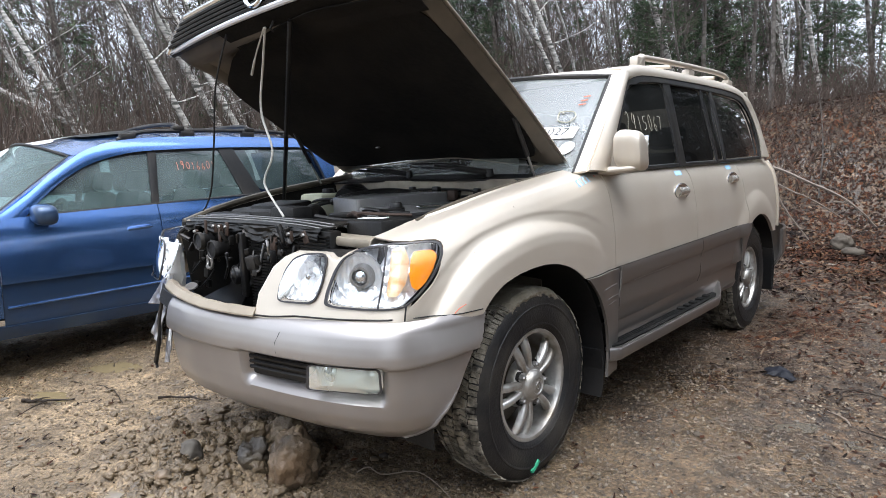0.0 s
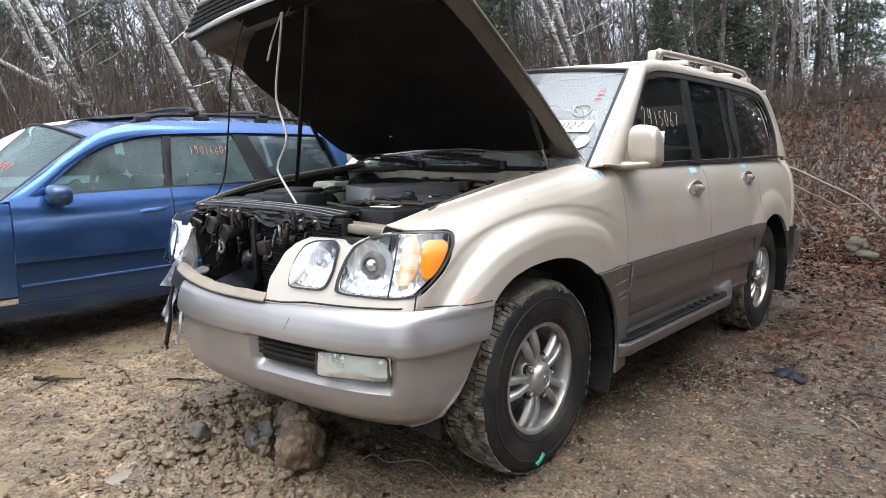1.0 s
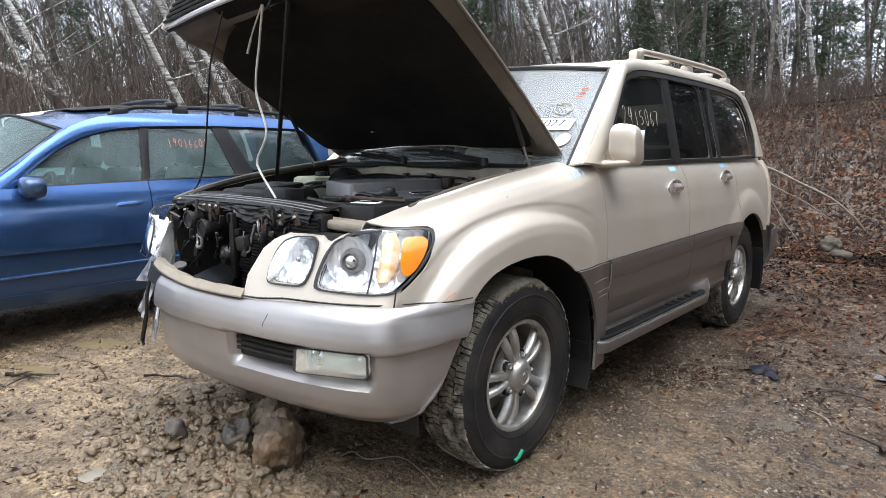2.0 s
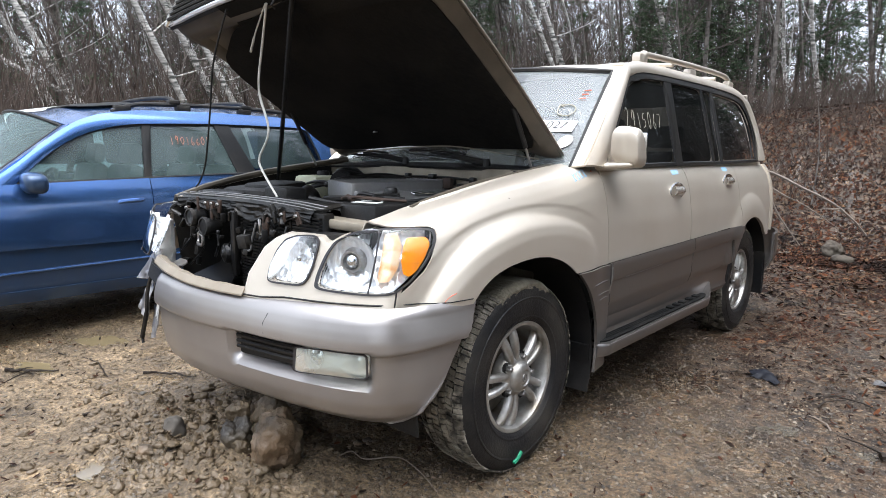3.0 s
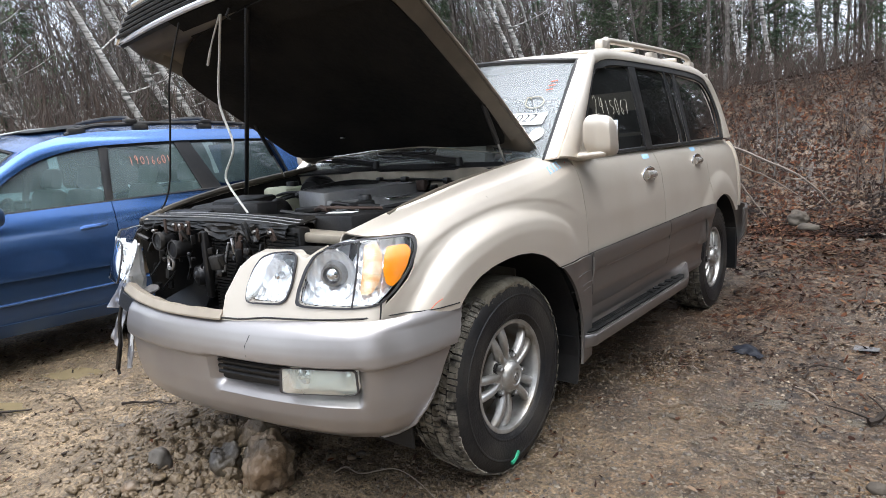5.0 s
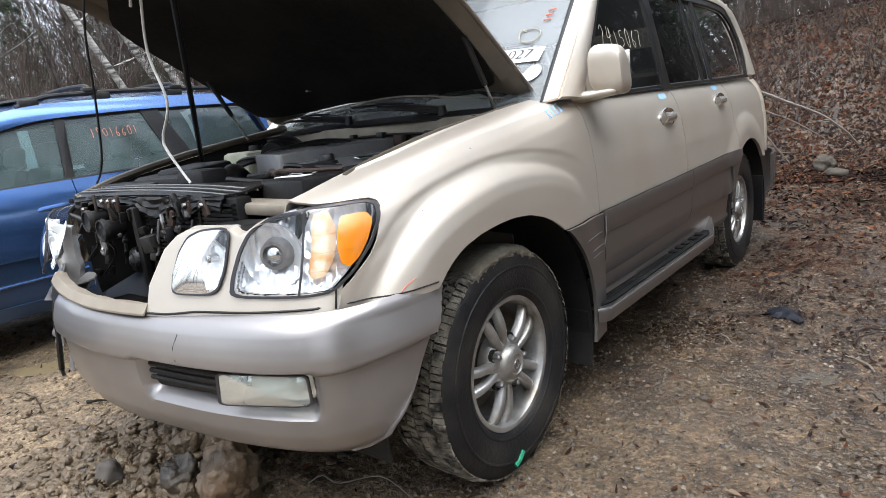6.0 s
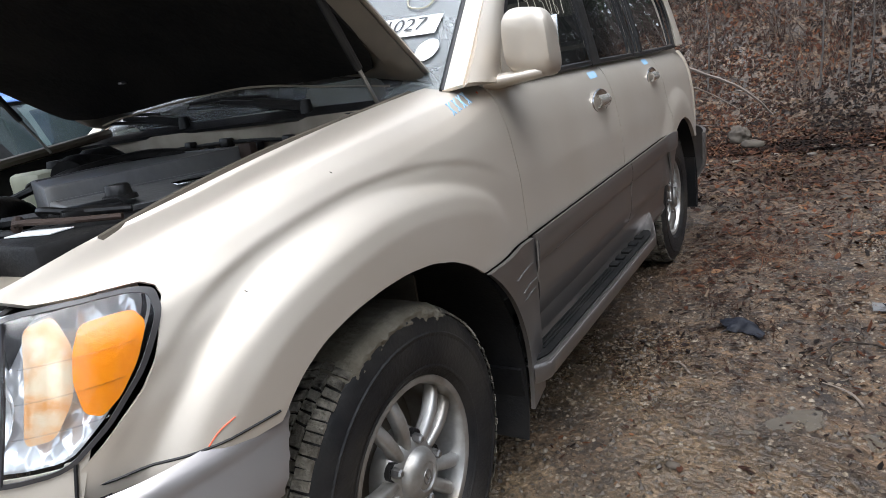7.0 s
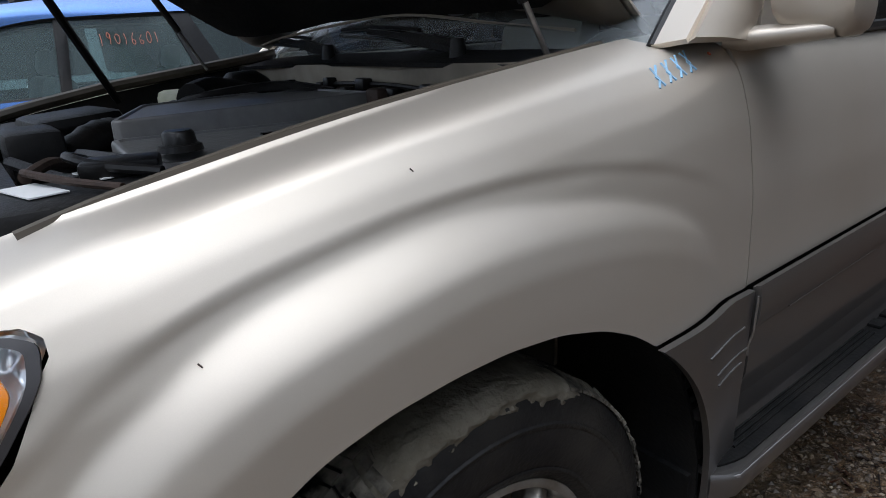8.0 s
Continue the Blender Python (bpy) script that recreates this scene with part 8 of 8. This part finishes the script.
scatter("gravel", "pale gravel at the foot of the bank", "gravel", 70, lambda: (rnd.uniform(-0.5, 4), rnd.gauss(7.0, 0.5)), lambda: 0.01 + 0.04 * rnd.random() ** 2, M_pebble)
scatter("clods", "wet clods of earth before the bumper", "earth", 1700, lambda: (-0.28 + rnd.gauss(0, 0.42), -0.80 + rnd.gauss(0, 0.19)), lambda: 0.003 + 0.024 * rnd.random() ** 4, M_clod, CLODS)


# ---- stones, sticks and scraps on the ground ----
M_rock = mat("ochre_rock", (0.18, 0.135, 0.085), 0.5, dark=(0.04, 0.032, 0.025), scale=9, spread=0.4, bump=1.0, bscale=40, big=(0.16, 0.10, 0.055), bigscale=4.5)
M_hillrock = mat("weathered_rock", (0.085, 0.065, 0.046), 0.85, dark=(0.03, 0.024, 0.018), scale=7, spread=0.4, bump=0.8, bscale=24, big=(0.05, 0.042, 0.03), bigscale=4)
M_stone = mat("grey_stone", (0.085, 0.075, 0.064), 0.8, dark=(0.06, 0.052, 0.045), scale=12, bump=0.5, bscale=40, big=(0.12, 0.105, 0.085), bigscale=5)
M_darkstone = mat("dark_wet_stone", (0.05, 0.042, 0.036), 0.45, dark=(0.02, 0.018, 0.016), scale=14, bump=0.9, bscale=40, big=(0.09, 0.07, 0.045), bigscale=6)
M_stick = mat("wet_dark_wood", (0.03, 0.022, 0.017), 0.7, dark=(0.014, 0.011, 0.008), scale=14, bump=0.5, spec=0.2)
M_palewood = mat("peeled_pale_wood", (0.20, 0.165, 0.135), 0.7, dark=(0.09, 0.07, 0.055), scale=12, bump=0.4)
M_bluebag = mat("dark_blue_plastic", (0.008, 0.009, 0.014), 0.6, dark=(0.005, 0.006, 0.009), scale=10, bump=0.5, spec=0.2)
M_water = mat("muddy_water", (0.19, 0.15, 0.085), 0.08, dark=(0.15, 0.118, 0.066), scale=5, spec=0.4)


def stone(name, label, x, y, size, mt, seed, rough=0.28, sink=0.25, turn=0.0, group="", sub=3):
    bm = lump_bm(seed, sub, rough)
    bmesh.ops.scale(bm, vec=size, verts=bm.verts[:])
    me = bpy.data.meshes.new(name)
    bm.to_mesh(me)
    bm.free()
    me.materials.append(mt)
    me.shade_smooth()
    ob = new(name, me)
    ob.matrix_world = Matrix.Translation((x, y, ground_z(x, y) + size[2] * (1 - 2 * sink))) @ Matrix.Rotation(turn, 4, "Z")
    return tagged(ob, label, "stone", group)


stone("boulder", "muddy ochre boulder stuck in the churned earth", 0.19, -0.665, (0.105, 0.105, 0.122), M_rock, 3.1, 0.34, 0.17, 0.5, sub=5)
stone("stone", "grey pointed stone lying in the mud", -0.305, -0.845, (0.045, 0.04, 0.052), M_stone, 5.2, 0.35, 0.15, 0.3)
stone("stone", "dark angular stone beside the boulder", 0.02, -0.735, (0.055, 0.045, 0.065), M_darkstone, 6.4, 0.6, 0.2, 1.0, sub=4)
stone("stone", "muddy brown stone in the heap", -0.12, -0.49, (0.085, 0.07, 0.085), M_clod, 7.7, 0.45, 0.2, 0.2, sub=4)
stone("stone", "muddy brown stone in the heap", -0.20, -0.60, (0.05, 0.045, 0.04), M_clod, 8.3, 0.4, 0.2, 0.9, sub=4)
stone("stone", "small brown stone in wet mud", -0.245, -1.00, (0.035, 0.03, 0.028), M_rock, 9.1, 0.25, 0.2, 0.4)
stone("hill_stone", "weathered grey-brown stone at the foot of the bank", 0.76, 7.62, (0.13, 0.12, 0.13), M_hillrock, 12.2, 0.45, 0.2, 0.5, sub=4)
stone("hill_stone", "dark flat stone at the foot of the bank", 0.95, 7.15, (0.13, 0.09, 0.06), M_hillrock, 13.8, 0.3, 0.2, 0.2)
rs = random.Random(91)
for k in range(30):
    x, y = -0.2 + rs.gauss(0, 0.5), -0.80 + rs.gauss(0, 0.20)
    s = rs.uniform(0.012, 0.032)
    stone("clod", "rough wet clod of sandy earth", x, y, (s * rs.uniform(0.8, 1.4), s, s * rs.uniform(0.6, 0.9)), M_clod, 20 + k * 1.7, 0.6, 0.3, rs.uniform(0, 3), "clods in the heap", 3)
for k in range(34):
    x, y = rs.uniform(-2.4, 0.4), rs.uniform(-1.7, 0.1)
    s = rs.uniform(0.008, 0.02)
    stone("stone", "small stone pressed into the mud", x, y, (s * 1.3, s, s * 0.6), rs.choice((M_stone, M_rock)), 80 + k * 1.3, 0.3, 0.35, rs.uniform(0, 3), "small stones on the ground", 2)
for k in range(6):
    x, y = rs.uniform(1.2, 3.4), rs.uniform(0.4, 6.8)
    s = rs.uniform(0.012, 0.035)
    stone("stone", "small pale stone among wet leaves", x, y, (s * 1.3, s, s * 0.6), M_hillrock, 130 + k * 1.3, 0.3, 0.35, rs.uniform(0, 3), "small stones on the ground", 2)


def stick(name, label, pts, r0, r1, mt, side=0, seed=0, lift=True):
    rr = random.Random(seed)
    P = spline([(x, y, (ground_z(x, y) if lift else 0) + z) for x, y, z in pts], 5)
    n = len(P)
    jit = 0.9 * r0 if mt is M_stick else 0.25 * r0
    P = [p + np.array((rr.uniform(-jit, jit), rr.uniform(-jit, jit), rr.uniform(0, jit * 0.5))) for p in P]
    bm = tube(P, [(r0 + (r1 - r0) * i / (n - 1)) * (rr.uniform(0.55, 1.15) if mt is M_stick else 1.0) for i in range(n)], 6)
    ob = part("stem", bm, mt, None)
    t = thing(name, label, "branch")
    ob.parent = t
    for k in range(side):
        i = rr.randint(1, n - 2)
        d = np.array((rr.uniform(-1, 1), rr.uniform(-1, 1), rr.uniform(0.0, 0.12)))
        part("twig", tube([P[i], P[i] + d * r0 * 8, P[i] + d * r0 * 16 + np.array((0, 0, -0.01))], [r0 * 0.4, r0 * 0.3, r0 * 0.12], 5), mt, t)
    return t


stick("fallen_branch", "pale peeled branch arching down from the bank", [(-0.25, 6.95, 1.22), (0.10, 7.05, 1.10), (0.45, 7.12, 0.92), (0.75, 7.2, 0.74), (0.98, 7.3, 0.54), (1.14, 7.4, 0.34)], 0.022, 0.012, M_palewood, 3, 1)
stick("fallen_branch", "thin brown branch beside the stone", [(-0.05, 7.1, 1.00), (0.20, 7.15, 0.84), (0.45, 7.2, 0.70), (0.80, 7.3, 0.44)], 0.014, 0.006, M_palewood, 2, 2)
stick("fallen_branch", "thin grey branch leaning on the bank", [(0.05, 7.2, 0.75), (0.18, 7.25, 0.50), (0.42, 7.3, 0.15)], 0.015, 0.008, M_palewood, 1, 3)
stick("fallen_birch", "pale leaning birch trunk caught in the woods", [(-10.8, 5.8, 0.3 - ground_z(-10.8, 5.8)), (-13.86, 3.40, 2.45 - ground_z(-13.86, 3.4)), (-15.1, 2.44, 3.27 - ground_z(-15.1, 2.44)), (-16.6, 1.3, 4.3 - ground_z(-16.6, 1.3))], 0.075, 0.045, M_birch, 0, 12)
stick("dead_stick", "crooked wet black stick on the ground", [(1.70, 1.52, 0.01), (1.71, 1.66, 0.03), (1.80, 1.72, 0.02), (1.93, 1.72, 0.01)], 0.008, 0.004, M_stick, 4, 4)
stick("dead_stick", "wet dark piece of wood before the bumper", [(-1.40, -0.52, 0.012), (-1.22, -0.44, 0.016), (-1.02, -0.40, 0.012)], 0.009, 0.004, M_stick, 3, 5)
stick("dead_stick", "short dark splinter of wood", [(-0.99, -0.98, 0.006), (-0.96, -0.94, 0.012), (-0.93, -0.91, 0.008)], 0.012, 0.004, M_stick, 0, 6)
stick("dead_stick", "dark bark strip on the mud", [(-1.95, -1.06, 0.010), (-1.86, -1.02, 0.02), (-1.80, -0.98, 0.016), (-1.70, -0.87, 0.010)], 0.013, 0.006, M_stick, 2, 7)
stick("dead_stick", "long thin twig lying on the mud", [(-2.1, -0.75, 0.008), (-1.75, -0.66, 0.012), (-1.45, -0.70, 0.006)], 0.005, 0.003, M_stick, 1, 8)
stick("dead_stick", "dark crumbling bark piece", [(2.0, 1.10, 0.02), (2.06, 1.24, 0.03), (2.14, 1.34, 0.015)], 0.016, 0.008, M_stick, 3, 9)
stick("straw", "curled dry straw beside the wheel", [(0.33, -0.46, 0.004), (0.36, -0.42, 0.03), (0.42, -0.40, 0.02), (0.53, -0.32, 0.03), (0.66, -0.33, 0.02), (0.80, -0.38, 0.008)], 0.003, 0.002, M_palewood, 0, 10)
for k in range(26):
    x, y, a, l = rs.uniform(1.1, 3.6), rs.uniform(0.8, 7.2), rs.uniform(0, 6.28), rs.uniform(0.06, 0.22)
    stick("twig", "thin fallen twig on wet ground", [(x, y, 0.006), (x + l * 0.5 * _m.cos(a), y + l * 0.5 * _m.sin(a), 0.015), (x + l * _m.cos(a + 0.3), y + l * _m.sin(a + 0.3), 0.006)], 0.005, 0.002, rs.choice((M_stick, M_palewood, M_stick)), 1, 100 + k)
for k in range(14):
    x, y = rs.uniform(1.2, 2.6), rs.uniform(2.2, 5.6)
    stick("dry_stem", "thin upright dry grass stem", [(x, y, 0.0), (x + rs.uniform(-0.03, 0.03), y, 0.09), (x + rs.uniform(-0.08, 0.08), y + rs.uniform(-0.05, 0.05), rs.uniform(0.14, 0.24))], 0.0025, 0.001, M_straw, 0, 200 + k)
for x, h in ((1.92, 2.2), (2.15, 1.7), (1.60, 2.0), (2.7, 2.4), (0.2, 1.6), (3.2, 2.2)):
    stick("sapling", "thin bare sapling on the bank", [(x, 9.0, -0.05), (x + 0.03, 9.0, h * 0.5), (x - 0.06, 9.05, h)], 0.014, 0.005, M_bark, 5, int(x * 50))
# dark blue plastic scrap
sc = bmesh.new()
grid(lambda u, v: (1.30 + 0.15 * u + 0.02 * _m.sin(5 * v), 1.70 + 0.14 * v + 0.03 * _m.sin(4 * u), ground_z(1.36, 1.76) + 0.012 + 0.03 * _m.sin(_m.pi * u) * _m.sin(_m.pi * v) + 0.014 * noise.noise(Vector((u * 4, v * 4, 0)))), upto(0, 1, 14), upto(0, 1, 14), bm=sc)
pl = part("plastic_scrap", sc, M_bluebag, None, thick=0.003)
tagged(pl, "crumpled dark blue plastic scrap on the ground", "rubbish")
# a broken grey plastic piece
sc = bmesh.new()
grid(lambda u, v: (1.86 + 0.12 * u, 2.05 + 0.10 * v, ground_z(1.9, 2.1) + 0.014 + 0.012 * u * (1 - v)), upto(0, 1, 6), upto(0, 1, 6), bm=sc)
tagged(part("plastic_shard", sc, M_engine, None, thick=0.004), "flat grey plastic shard on the ground", "rubbish")


# puddles, level in their hollows
M_film = mat("thin_water_on_dark_mud", (0.085, 0.070, 0.050), 0.10, dark=(0.05, 0.04, 0.028), scale=9, spec=0.5, bump=0.15, bscale=25)
for q in POOLS:
    rim = []
    for a in upto(0, 2 * _m.pi, 49)[:-1]:
        k = 1.15 + 0.30 * noise.noise(Vector((_m.cos(a) * 1.6 + q[0], _m.sin(a) * 1.6, q[1])))
        px, py = q[2] * k * _m.cos(a), q[3] * k * _m.sin(a)
        rim.append((q[0] + px * _m.cos(q[4]) - py * _m.sin(q[4]), q[1] + px * _m.sin(q[4]) + py * _m.cos(q[4])))
    level = float(np.percentile([ground_z(a, b) for a, b in rim], 30)) - 0.001
    me = bpy.data.meshes.new("puddle")
    me.from_pydata([(a, b, level) for a, b in rim], [], [tuple(range(len(rim)))])
    me.materials.append(M_water if q[0] < 1 else M_film)
    tagged(new("puddle", me), "shallow muddy puddle" if q[0] < 1 else "film of rain water on dark wet ground", "water", kind="structure")
